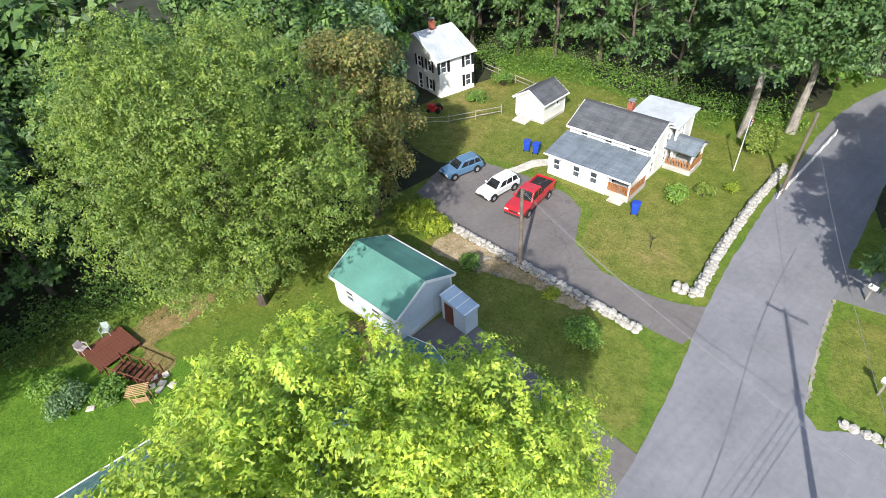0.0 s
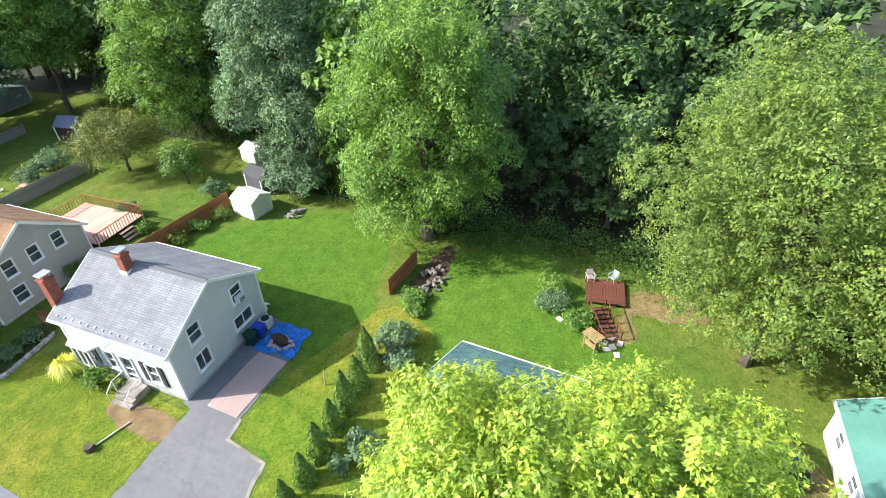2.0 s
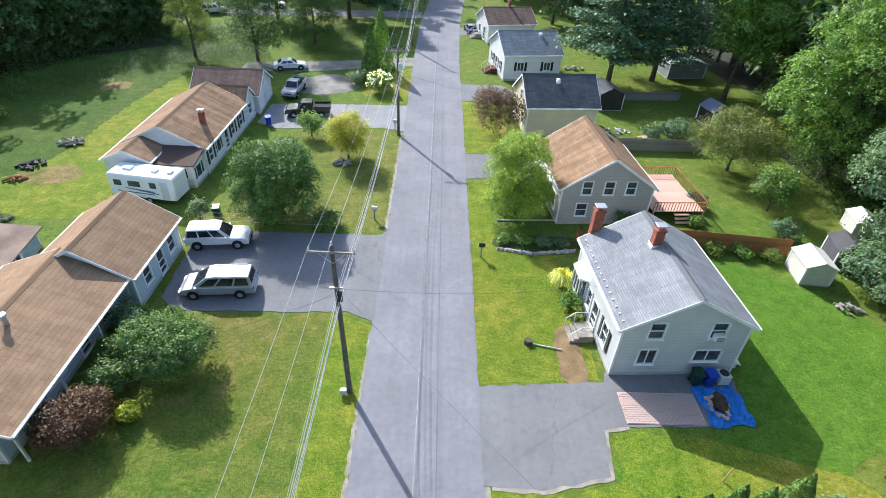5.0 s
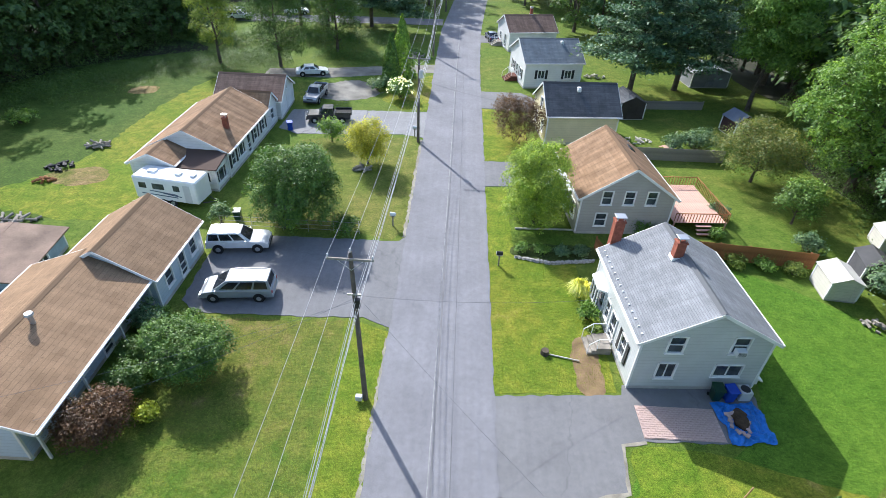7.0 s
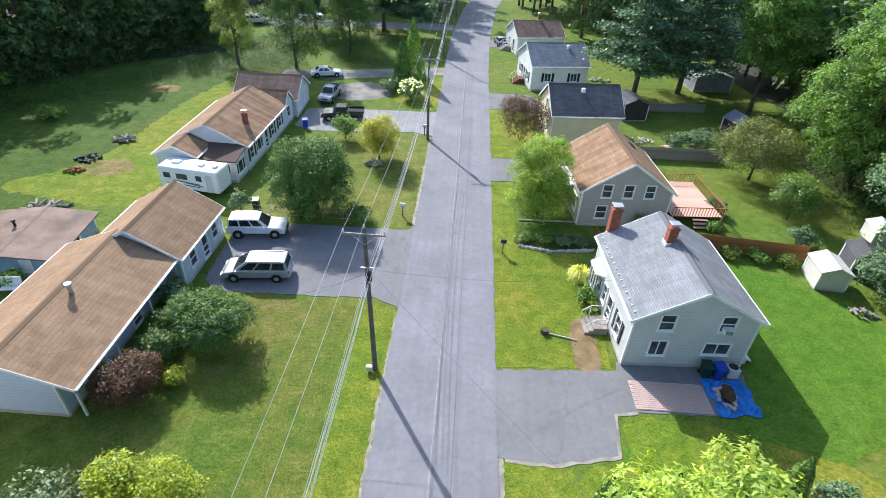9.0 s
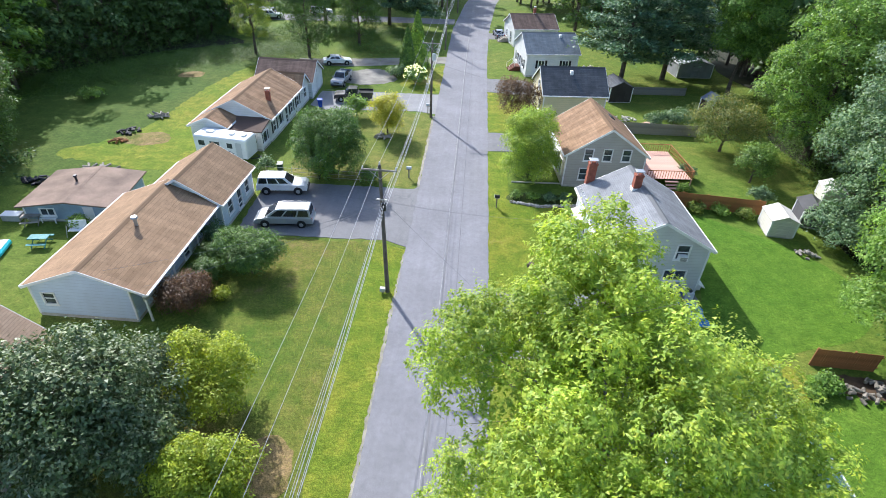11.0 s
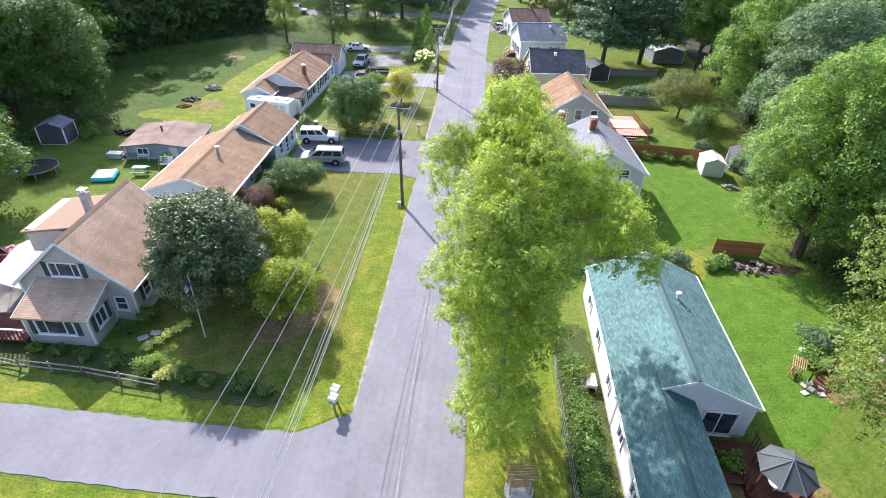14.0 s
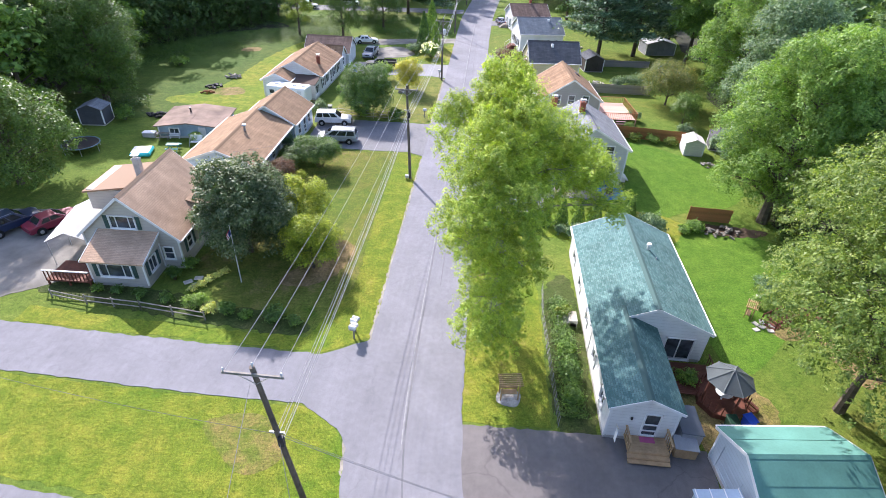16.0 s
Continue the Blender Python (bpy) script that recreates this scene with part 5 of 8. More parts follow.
for px, py in ((5.8, 2.1), (5.8, 4.0), (2.9, 4.0)):
    part("porch_post", boxed(px, py, 1.65, 0.12, 0.12, 1.65), WHITE_PAINT, wh)
for i in range(9):
    part("baluster", boxed(5.85, 2.2 + i * 0.21, 1.2, 0.05, 0.15, 0.75), CEDAR, wh)
for i in range(9):
    part("baluster", boxed(5.7 - i * 0.32, 4.08, 1.2, 0.2, 0.05, 0.75), CEDAR, wh)
part("handrail", boxed(5.85, 3.05, 1.6, 0.08, 2.0, 0.06), CEDAR, wh)
part("porch_step", boxed(6.3, 3.2, 0.2, 0.7, 1.3, 0.4, bevel=0.02), PALE_STONE, wh)
RB = pose(-3.3, 2.2, 0)
shell(wh, 3.4, 4.2, 4.3, 4.3, WHITE_SIDING, {"N": [(-0.5, 2.8, 0.75, 1.1, "sash")], "W": [(0, 2.6, 0.8, 1.2, "sash")]}, at=RB, skip="E", gables="")
part("rear_roof", boxed(-3.1, 2.2, 4.5, 4.3, 4.8, 0.14, ry=4, bevel=0.02), TIN, wh)
pr = gable_roof("side_porch_roof", wh, 2.7, 2.7, 2.45, 3.2, SLATE_SHINGLE, 0.15, 0.1, at=pose(-2.3, 5.1, 0, 0, 0, 0), trim=False)
for px in (-3.4, -1.2):
    part("porch_post", boxed(px, 6.2, 1.3, 0.12, 0.12, 2.4), WHITE_PAINT, wh)
part("porch_gable", prism(bmesh.new(), [(-1.35, 0.0), (1.35, 0.0), (0.0, 0.72)], -0.05, 0.05), WHITE_PAINT, wh, at=pose(-2.3, 6.4, 2.42, 90, 0, 0))
part("side_porch_floor", boxed(-2.3, 5.1, 0.4, 2.6, 2.5, 0.8), CEMENT, wh)
for i in range(11):
    part("baluster", boxed(-3.5 + i * 0.24, 6.25, 1.15, 0.14, 0.05, 0.75), CEDAR, wh)
for i in range(9):
    part("baluster", boxed(-1.1, 4.1 + i * 0.25, 1.15, 0.05, 0.14, 0.75), CEDAR, wh)

ws = thing("shed", 33.5, -41.35, 0, 183.6, "small white outbuilding with dark roof", "shed")
shell(ws, 3.6, 3.8, 2.25, 3.3, WHITE_SIDING, {"S": [(-0.75, 1.65, 0.24, 0.22, "plain"), (-0.25, 1.65, 0.24, 0.22, "plain"), (0.25, 1.65, 0.24, 0.22, "plain"), (0.75, 1.65, 0.24, 0.22, "plain")], "E": [(0.5, 1.3, 0.5, 0.6, "plain")]})
gable_roof("roof", ws, 3.6, 3.8, 2.25, 3.3, DARK_SHINGLE, 0.25, 0.25)
part("ramp", boxed(-0.5, -2.5, 0.09, 1.7, 1.3, 0.06, rx=8), CEMENT, ws)
wt = thing("house", 48.8, -39.7, -0.3, 172.6, "tall white house with a pale metal roof", "house")
shell(wt, 9.2, 4.8, 4.8, 6.65, WHITE_SIDING, {"E": [(1.6, 3.2, 0.8, 1.25, "sash", SHUTTER_BLACK), (-1.8, 3.2, 0.8, 1.25, "sash", SHUTTER_BLACK), (1.6, 0.9, 0.8, 1.3, "sash", SHUTTER_BLACK)],
      "S": [(2.6, 3.0, 0.8, 1.25, "sash", SHUTTER_BLACK), (0.4, 3.0, 0.8, 1.25, "sash", SHUTTER_BLACK), (2.6, 0.8, 0.8, 1.3, "sash", SHUTTER_BLACK), (0.4, 0.3, 0.9, 2.0, "door")]})
wr = gable_roof("roof", wt, 9.2, 4.8, 4.8, 6.65, TIN, 0.3, 0.3)
for s in (-1, 1):
    for i in range(8):
        part("standing_seam", boxed(s * 2.4, -2.45 + i * 0.7, 5.845, 5.2, 0.025, 0.03, ry=s * 21.9), TIN, wr)
chimney(wt, 0.3, -0.3, 6.3, 7.7, 0.6)


# ---------------------------------------------------------------- single trees
# the maple's boughs as x, y, z and radius, from the foot of its trunk
MAPLE = [(-0.1, -0.5, 15.7, 3.3), (-0.9, -4.5, 12.5, 3.3), (-0.8, 3.0, 15.7, 2.5), (3.1, 1.1, 12.6, 3.3), (-2.5, 1.9, 14.0, 3.3), (-0.8, -7.9, 7.8, 2.3), (-2.5, 1.7, 7.2, 3.2), (4.7, 0.3, 13.3, 2.0), (-0.7, 3.5, 17.7, 1.8), (1.1, 3.2, 15.3, 1.8), (-4.0, 1.9, 15.6, 1.6),
         (-0.9, -4.5, 9.4, 2.9), (4.7, -2.1, 14.1, 1.5), (0.2, -3.7, 12.5, 3.2), (3.0, 0.4, 15.2, 2.0), (-1.5, -6.0, 4.4, 2.0), (3.1, 5.0, 11.0, 3.2), (-0.9, 1.9, 17.3, 2.3), (-2.4, -5.9, 10.9, 1.7), (-1.4, -2.9, 14.1, 3.2),
         (6.3, -0.3, 11.1, 1.9), (0.2, -5.6, 3.8, 1.9), (0.0, 0.2, 10.0, 3.4), (1.4, -3.2, 7.6, 2.0), (-0.9, -4.2, 7.0, 2.3)]
crown_lobes = knobbly([(a, b, c, d * 0.93) for a, b, c, d in MAPLE], random.Random(21))
maple = tree(5.5, 0.3, crown_lobes, 300000, 0.1, LEAF_MAPLE, "tall bright green maple tree beside the road", 11, 0.42, 3.0, sprig=0.2, per=30, shell=0.6, droop=0.0, bark=GREY_WOOD, slim=0.3, corners=3, plume=0.26, bones=[(a, b, c, d, d, d) for a, b, c, d in MAPLE])
rnd_y = np.random.default_rng(12)
yc, yn, ya = crown_points([l for l in crown_lobes if l[3] < 1.2 and l[2] > 12.5 and l[1] > -4.0], 60000, rnd_y, 0.13, 26, 0.95, 0.0, True, 0.42)
part("new_growth", leaf_mesh("new_growth", yc, yn, 0.092, rnd_y, ya, 3, 0.26), LEAF_YOUNG, maple, "yellow-green new growth")
rp = random.Random(4)
tree(28.6, -5.6, auto_lobes(19.5, 3.0, 8.6, 46, rp), 170000, 0.138, LEAF_OLIVE, "broad olive-green tree with open crown showing branches", 12, 0.3, 2.5, sprig=0.24, per=26, shell=0.5, corners=3, slim=0.34)
tree(33.2, 19.2, auto_lobes(19.6, 1.5, 6.6, 40, rp), 125000, 0.175, LEAF_GREEN, "tall full green tree at the lawn's edge", 13, 0.5, 1.5, sprig=0.34, per=24, droop=0.1, corners=3, slim=0.34)
tree(39.5, 36.5, auto_lobes(20.0, 1.0, 6.4, 34, rp), 80000, 0.19, LEAF_BLUE, "tall grey-green tree at the edge of the woods", 14, 0.5, 2.0, sprig=0.4)
tree(31.2, -17.6, auto_lobes(16.0, 2.0, 4.4, 18, rp), 40000, 0.19, foliage("russet_green_leaves", [(0.05, 0.06, 0.02), (0.07, 0.085, 0.025), (0.12, 0.09, 0.04)], 0.35), "dark russet-tinged tree beside the garage", 15, 0.35, 1.5)
tree(7.7, 43.6, auto_lobes(8.2, 0.5, 3.1, 22, rp), 40000, 0.125, LEAF_MAPLE, "drooping yellow-green ornamental tree before the taupe house", 16, 0.16, 0.6, sprig=0.3, droop=0.5)
tree(-16.2, 6.5, auto_lobes(9.0, 0.3, 4.4, 34, rp), 62000, 0.16, LEAF_DARK, "round dark silvery tree in the front garden", 17, 0.2, 0.9, sprig=0.26, shell=0.7)
tree(-12.7, 11.3, auto_lobes(4.8, 0.8, 2.7, 18, rp), 22000, 0.125, LEAF_YELLOW, "small yellow-green tree on the lawn", 18, 0.12, 0.8, sprig=0.26, group="yellow-green lawn trees")
tree(-10.1, 5.0, auto_lobes(5.0, 0.9, 2.3, 18, rp), 20000, 0.125, LEAF_YELLOW, "small yellow-green tree on the lawn", 19, 0.12, 0.8, sprig=0.26, group="yellow-green lawn trees")
tree(-13.1, 41.9, auto_lobes(6.6, 0.8, 4.2, 22, rp), 40000, 0.14, LEAF_CEDAR, "spreading green fruit tree beside the forecourt", 20, 0.2, 0.8, sprig=0.3)
tree(-8.8, 53.2, auto_lobes(4.9, 0.7, 2.3, 14, rp), 14000, 0.13, LEAF_GOLDEN, "small golden-green tree by the roadside", 21, 0.1, 0.8)
tree(-13.6, 58.0, auto_lobes(2.7, 0.9, 1.5, 8, rp), 2200, 0.18, LEAF_GREEN, "small round clipped tree on the lawn", 22, 0.09, 0.8)
tree(31.9, 54.4, auto_lobes(6.0, 1.7, 4.7, 26, rp), 22000, 0.14, LEAF_APPLE, "thin-crowned apple tree on the back lawn", 23, 0.16, 1.6, shell=0.5, group="orchard trees")
tree(32.3, 46.2, auto_lobes(4.6, 1.0, 2.0, 10, rp), 5200, 0.16, LEAF_CEDAR, "young thin tree on the back lawn", 24, 0.1, 1.0, group="orchard trees")
tree(40.5, 76.0, auto_lobes(19.0, 4.5, 5.4, 20, rp), 36000, 0.26, LEAF_GREEN, "tall bare-trunked tree beyond the yards", 25, 0.3, 5.5)
tree(-44.3, 15.0, auto_lobes(11.5, 0.8, 6.8, 24, rp), 40000, 0.21, LEAF_WEED, "large dense dark green tree behind the parked cars", 26, 0.3, 0.8)
tree(-50.2, 39.5, auto_lobes(15.5, 0.4, 5.8, 30, rp), 60000, 0.19, LEAF_WEED, "large dense tree at the field's near corner", 43, 0.4, 0.8, sprig=0.4)
tree(-35.8, 83.0, auto_lobes(17.0, 1.2, 3.2, 22, rp), 22000, 0.17, LEAF_OLIVE, "slender open-crowned tree at the field's end", 44, 0.22, 3.0)
tree(-26.6, 83.0, auto_lobes(16.0, 0.6, 4.6, 26, rp), 26000, 0.18, LEAF_WEED, "slender open-crowned tree at the field's end", 45, 0.22, 3.0)
tree(-20.0, 92.5, auto_lobes(15.0, 0.8, 4.6, 24, rp), 22000, 0.19, LEAF_WEED, "broad grey-green tree beside the gravel lane", 46, 0.24, 2.0)
tree(-4.8, -33.5, auto_lobes(18.0, 2.0, 6.0, 18, rp), 16000, 0.35, LEAF_WOOD, "large tree shading the road bend", 27, 0.35, 2.0)
tree(-4.6, -44.0, auto_lobes(17.0, 2.0, 6.0, 18, rp), 16000, 0.38, LEAF_WOOD, "large tree shading the road bend", 28, 0.35, 2.0)


tree(41.4, 53.1, auto_lobes(20.0, 1.5, 6.8, 30, rp), 60000, 0.21, LEAF_GREEN, "tall light green tree at the edge of the back lawns", 29, 0.5, 2.0, sprig=0.4, per=20, droop=0.1, corners=3)
tree(15.7, -50.4, auto_lobes(21.0, 6.0, 6.2, 22, rp), 20000, 0.3, LEAF_WOOD, "tall pale-barked tree at the edge of the farm lawn", 41, 0.42, 6.0, bark=GREY_WOOD, corners=3)
tree(12.8, -54.2, auto_lobes(21.0, 6.0, 6.6, 22, rp), 20000, 0.3, LEAF_WOOD, "tall pale-barked tree leaning over the road", 42, 0.42, 6.0, bark=GREY_WOOD, corners=3)


def pine(x, y, h, r, seed, label):
    """Whorled boughs with flat sprays of needles."""
    rnd, rr = np.random.default_rng(seed), random.Random(seed)
    t = thing("pine_tree", x, y, 0, 0, label, "pine", "pines")
    bm = bmesh.new()
    rod(bm, (0, 0, -0.1), (0, 0, h * 0.96), h * 0.022, h * 0.004, 8)
    cs, ns = [], []
    for i in range(int(h * 2.6)):
        f = 0.2 + 0.78 * i / (h * 2.6)
        a = i * 2.399 + rr.uniform(-0.3, 0.3)
        ln = r * (1.05 - f) ** 0.65 * rr.uniform(0.75, 1.1)
        p0 = Vector((0, 0, f * h))
        p1 = Vector((math.cos(a) * ln, math.sin(a) * ln, f * h + ln * 0.12))
        rod(bm, p0, p1, 0.06, 0.015, 5)
        k = int(560 * ln / r + 110)
        s = rnd.uniform(0.25, 1.05, k)[:, None]
        pts = np.array(p0) + (np.array(p1) - np.array(p0)) * s + rnd.normal(size=(k, 3)) * np.array([0.5, 0.5, 0.14]) * (0.4 + ln * 0.22)
        cs.append(pts)
        ns.append(rnd.normal(size=(k, 3)) * 0.4 + np.array([0, 0, 1.0]))
    part("trunk", bm, BARK, t)
    c, n = np.concatenate(cs), np.concatenate(ns)
    n /= np.linalg.norm(n, axis=1)[:, None]
    part("foliage", leaf_mesh("foliage", c, n, 0.40, rnd, None, 3, 0.36), LEAF_PINE, t)
    return t


pine(25.0, 80.0, 19.0, 8.4, 31, "broad dark pine behind the houses")
pine(32.5, 83.0, 20.0, 8.8, 32, "broad dark pine behind the houses")
for i, (x, y, h) in enumerate(((-30, 108, 17), (-24, 104, 19), (-17, 110, 18), (-11, 108, 14))):
    pine(x, y, h, 4.6, 33 + i, "tall dark conifer at the far yard")

# ---------------------------------------------------------------- woods
rw = random.Random(8)
variants = []
for i, (h, r, mat) in enumerate(((19, 5.2, LEAF_WOOD), (17, 5.6, LEAF_WOOD), (21, 5.0, LEAF_WOOD), (16, 4.8, LEAF_BLUE), (20, 5.6, LEAF_WOOD), (15, 4.6, LEAF_GREEN), (18, 5.4, LEAF_WOOD_SHADE))):
    rr = random.Random(60 + i)
    variants.append(tree(0, 0, auto_lobes(h, 0.6, r, 16, rr), 5900, 0.44, mat, "tall leafy woodland tree in dense forest", 70 + i, 0.3, 2.0, group="woodland trees", sprig=0.42, per=16, corners=3))
EDGES = ([(35.5, -12), (38.5, -2), (40, 6), (41, 12), (40, 25), (42, 30), (45, 42), (45, 52), (45, 60), (49, 70), (53, 80), (48, 94), (38, 100), (27, 110), (17, 118)],
         [(37, -20), (44, -26), (53, -33), (58, -45), (47, -53), (37, -56), (27, -57), (19, -57), (15, -62), (14.5, -69), (13, -76), (8, -84)],
         [(-60, 16), (-56, 32), (-57, 43), (-59, 54), (-63, 66), (-58, 79), (-54, 91), (-50, 100), (-57, 106)])
spots = []
for line in EDGES:
    for (x0, y0), (x1, y1) in zip(line, line[1:]):
        d = math.hypot(x1 - x0, y1 - y0)
        for k in range(max(1, round(d / 5.6))):
            f = k / max(1, round(d / 5.6))
            spots.append((x0 + (x1 - x0) * f + rw.uniform(-0.9, 0.9), y0 + (y1 - y0) * f + rw.uniform(-0.9, 0.9)))
spots = spots[24:] + spots[:24]
for i, (x, y) in enumerate(spots):
    s = rw.uniform(0.82, 1.15) * (0.62 if x > 30 and -14 < y < 15 else 1.0)
    # The eastern edge mostly takes the variant with shade in its leaf colour.
    v = variants[rw.choice((0, 1, 2, 4, 6, 6, 6) if x > 30 and -30 < y < 16 else (0, 0, 1, 1, 2, 2, 4, 4, 3, 5))]
    m = pose(x, y, 0, 0, 0, rw.uniform(0, 360)) @ Matrix.Diagonal((s, s, s * rw.uniform(0.9, 1.1), 1))
    if i < len(variants):
        variants[i].matrix_basis = m
    else:
        copy_thing(v, m)
for k in range(9):
    f = k / 8
    s = rw.uniform(0.48, 0.6)
    copy_thing(variants[(0, 1, 4)[k % 3]], pose(-60 + 17 * f + rw.uniform(-1, 1), 69 + 33 * f + rw.uniform(-1, 1), 0, 0, 0, rw.uniform(0, 360)) @ Matrix.Diagonal((s * 1.15, s * 1.15, s, 1)))

# deep woods behind the edge, and brush along it
rn = np.random.default_rng(9)
tr_bm = bmesh.new()
for sort, leaves, size, areas in (("near", 2700, 0.49, ((44, 60, -24, 44, 36),)), ("far", 640, 1.0, ((60, 78, -20, 100, 56), (46, 60, 44, 100, 26), (56, 85, -70, -24, 30), (-20, 75, -92, -60, 60), (-92, -64, 10, 100, 60), (-70, 60, 126, 155, 84), (-80, -58, 84, 130, 40), (-68, -55, 84, 108, 18), (-40, -8, -75, -44, 24)))):
    cs, ns = [], []
    for x0, x1, y0, y1, k in areas:
        for _ in range(k):
            x, y = rw.uniform(x0, x1), rw.uniform(y0, y1)
            c0, w0 = road_at(y)
            if abs(x - c0) < 7.5:
                continue
            h = rw.uniform(15, 22) * (0.68 if 44 < x < 60 and -16 < y < 14 else 1.0)
            lb = auto_lobes(h, 0.5, rw.uniform(4.4, 5.6), 9, rw)
            c, n = crown_points([(a + x, b + y, cz, d, e_, f) for a, b, cz, d, e_, f in lb], leaves, rn, 0.5 if sort == "near" else 0.7, 12, 0.6)
            cs.append(c)
            ns.append(n)
            rod(tr_bm, (x, y, 0), (x, y, h * 0.7), 0.28, 0.1, 5)
    tagged(part("deep_woods", leaf_mesh("deep_woods", np.concatenate(cs), np.concatenate(ns), size, rn, None, 3), LEAF_WOOD, None), "dense dark green deciduous woods around the hamlet", "woods", "", "stuff")
tagged(part("woods_trunks", tr_bm, BARK, None), "dark trunks standing deep in the woods", "trunks", "", "stuff")


def brush(name, pts, width, h, per_m, size, mat, label, seed):
    """Low growth along a line."""
    rnd = np.random.default_rng(seed)
    cc = []
    for (x0, y0), (x1, y1) in zip(pts, pts[1:]):
        d = math.hypot(x1 - x0, y1 - y0)
        k = int(d * per_m)
        f = rnd.uniform(0, 1, k)
        w = rnd.normal(size=k) * width
        z = np.abs(rnd.normal(size=k)) * h * np.exp(-(w / width) ** 2 * 0.4) * (0.6 + 0.6 * np.sin(f * d * 0.9) ** 2)
        cc.append(np.stack([x0 + (x1 - x0) * f + (y1 - y0) / d * w, y0 + (y1 - y0) * f - (x1 - x0) / d * w, z + 0.05], 1))
    c = np.concatenate(cc)
    n = rnd.normal(size=c.shape) * 0.5 + np.array([0, 0, 0.9])
    n /= np.linalg.norm(n, axis=1)[:, None]
    return tagged(part(name, leaf_mesh(name, c, n, size, rnd, None, 3), mat, None), label, "undergrowth", "", "stuff")


brush("undergrowth", [(34.5, -9), (36, 1), (36.8, 8), (35.5, 14), (35.5, 21), (37, 28), (40, 38), (42, 48), (42, 58), (46, 70), (49, 80)], 1.3, 1.5, 620, 0.15, LEAF_WEED, "brambles and saplings along the wood's edge", 5)
brush("undergrowth", [(-60, 60), (-53, 65.5), (-48.5, 73), (-43, 79.5), (-36, 84.5), (-27, 89)], 2.8, 0.6, 800, 0.14, LEAF_WEED, "tall weeds between field and woods", 6)
brush("undergrowth", [(56, -44), (46, -50), (36, -53), (26, -53), (18, -53), (13, -57)], 1.6, 1.8, 320, 0.2, LEAF_CEDAR, "leafy undergrowth behind the farmhouse", 7)
brush("undergrowth", [(-64, 58), (-60, 69), (-55.5, 79), (-51.5, 89), (-47, 97)], 2.2, 3.4, 700, 0.2, LEAF_WOOD, "saplings and low boughs along the wood's edge", 20)
brush("flower_bed", [(10.7, -8.4), (10.8, -4), (10.8, 0), (10.6, 3.4)], 0.45, 0.5, 700, 0.11, LEAF_CEDAR, "leafy perennials between wire fence and house", 21)
brush("undergrowth", [(-52, 18), (-51, 28), (-48, 38), (-44, 40)], 1.6, 0.8, 110, 0.24, LEAF_WOOD, "weeds behind the yard", 16)
brush("undergrowth", [(-1.5, -38), (-1.5, -44), (1.6, -52)], 1.0, 0.6, 160, 0.22, LEAF_GREEN, "low greenery beside the road bend", 17)
brush("undergrowth", [(-50, 98), (-40, 94), (-30, 98), (-18, 100), (-9, 102)], 3.0, 1.0, 420, 0.16, LEAF_WEED, "weeds round the far conifers", 19)
brush("undergrowth", [(-23, 91), (-12, 89), (-6, 94)], 1.6, 0.7, 330, 0.14, LEAF_CEDAR, "weeds along the gravel lane", 18)

def tufts(pts, count, size, mat, label, seed):
    """Upright blades of grass scattered over a lawn."""
    rnd = np.random.default_rng(seed)
    p = np.array(pts, float)
    q = rnd.uniform(p.min(0), p.max(0), (count * 2, 2))
    inside = np.zeros(len(q), bool)
    for (x0, y0), (x1, y1) in zip(pts, pts[1:] + pts[:1]):
        if y0 != y1:
            inside ^= ((y0 > q[:, 1]) != (y1 > q[:, 1])) & (q[:, 0] < (x1 - x0) * (q[:, 1] - y0) / (y1 - y0) + x0)
    q = q[inside][:count]
    k = len(q)
    c = np.column_stack([q, np.full(k, size * 0.3)])
    n = np.column_stack([rnd.normal(size=(k, 2)), np.full(k, 0.5)])
    n /= np.linalg.norm(n, axis=1)[:, None]
    up = np.column_stack([rnd.normal(size=(k, 2)) * 0.5, np.ones(k)])
    return tagged(part("grass_tufts", leaf_mesh("grass_tufts", c, n, size, rnd, up, 3, 0.3), mat, None), label, "grass", "", "stuff")


BLADES_PALE = foliage("pale_grass_blades", [(0.07, 0.105, 0.011), (0.098, 0.135, 0.014), (0.15, 0.15, 0.028)], 0.4)
BLADES_DEEP = foliage("deep_grass_blades", [(0.042, 0.09, 0.011), (0.058, 0.115, 0.013), (0.088, 0.135, 0.018)], 0.4)
tufts([(3.5, 24.2), (10.8, 24.8), (10.6, 37), (3.5, 38.2)], 12000, 0.062, BLADES_PALE, "uneven tufts of yellow-green grass on the front lawn", 71)
tufts([(-3.4, 28.6), (-6.0, 29.4), (-16.5, 28.8), (-16.8, 20), (-12, 13), (-8, 12), (-7.4, -1), (-5.5, -3), (-3.7, -2.5)], 24000, 0.06, BLADES_PALE, "tufts of dry grass on the roadside lawn", 72)
tufts([(-3.4, -12.4), (-6.6, -9.6), (-26, -9.3), (-26, -15.6), (-6, -17.2), (-2.2, -17.6)], 16000, 0.062, BLADES_PALE, "tufts of sunlit grass between the streets", 73)
tufts([(21, 17.2), (31, 22), (33, 27), (30, 33), (24, 37.5), (20.8, 36.5), (20.6, 26)], 12000, 0.055, BLADES_DEEP, "tufts of deep green grass on the back lawn", 74)
tufts([(8.2, 15.5), (16, 13.4), (23, 15), (31, 15), (34, 10.5), (28, 2), (23, -2.5), (21.4, 9), (20.8, 12), (10, 13)], 14000, 0.055, BLADES_DEEP, "tufts of green grass on the back lawn", 75)
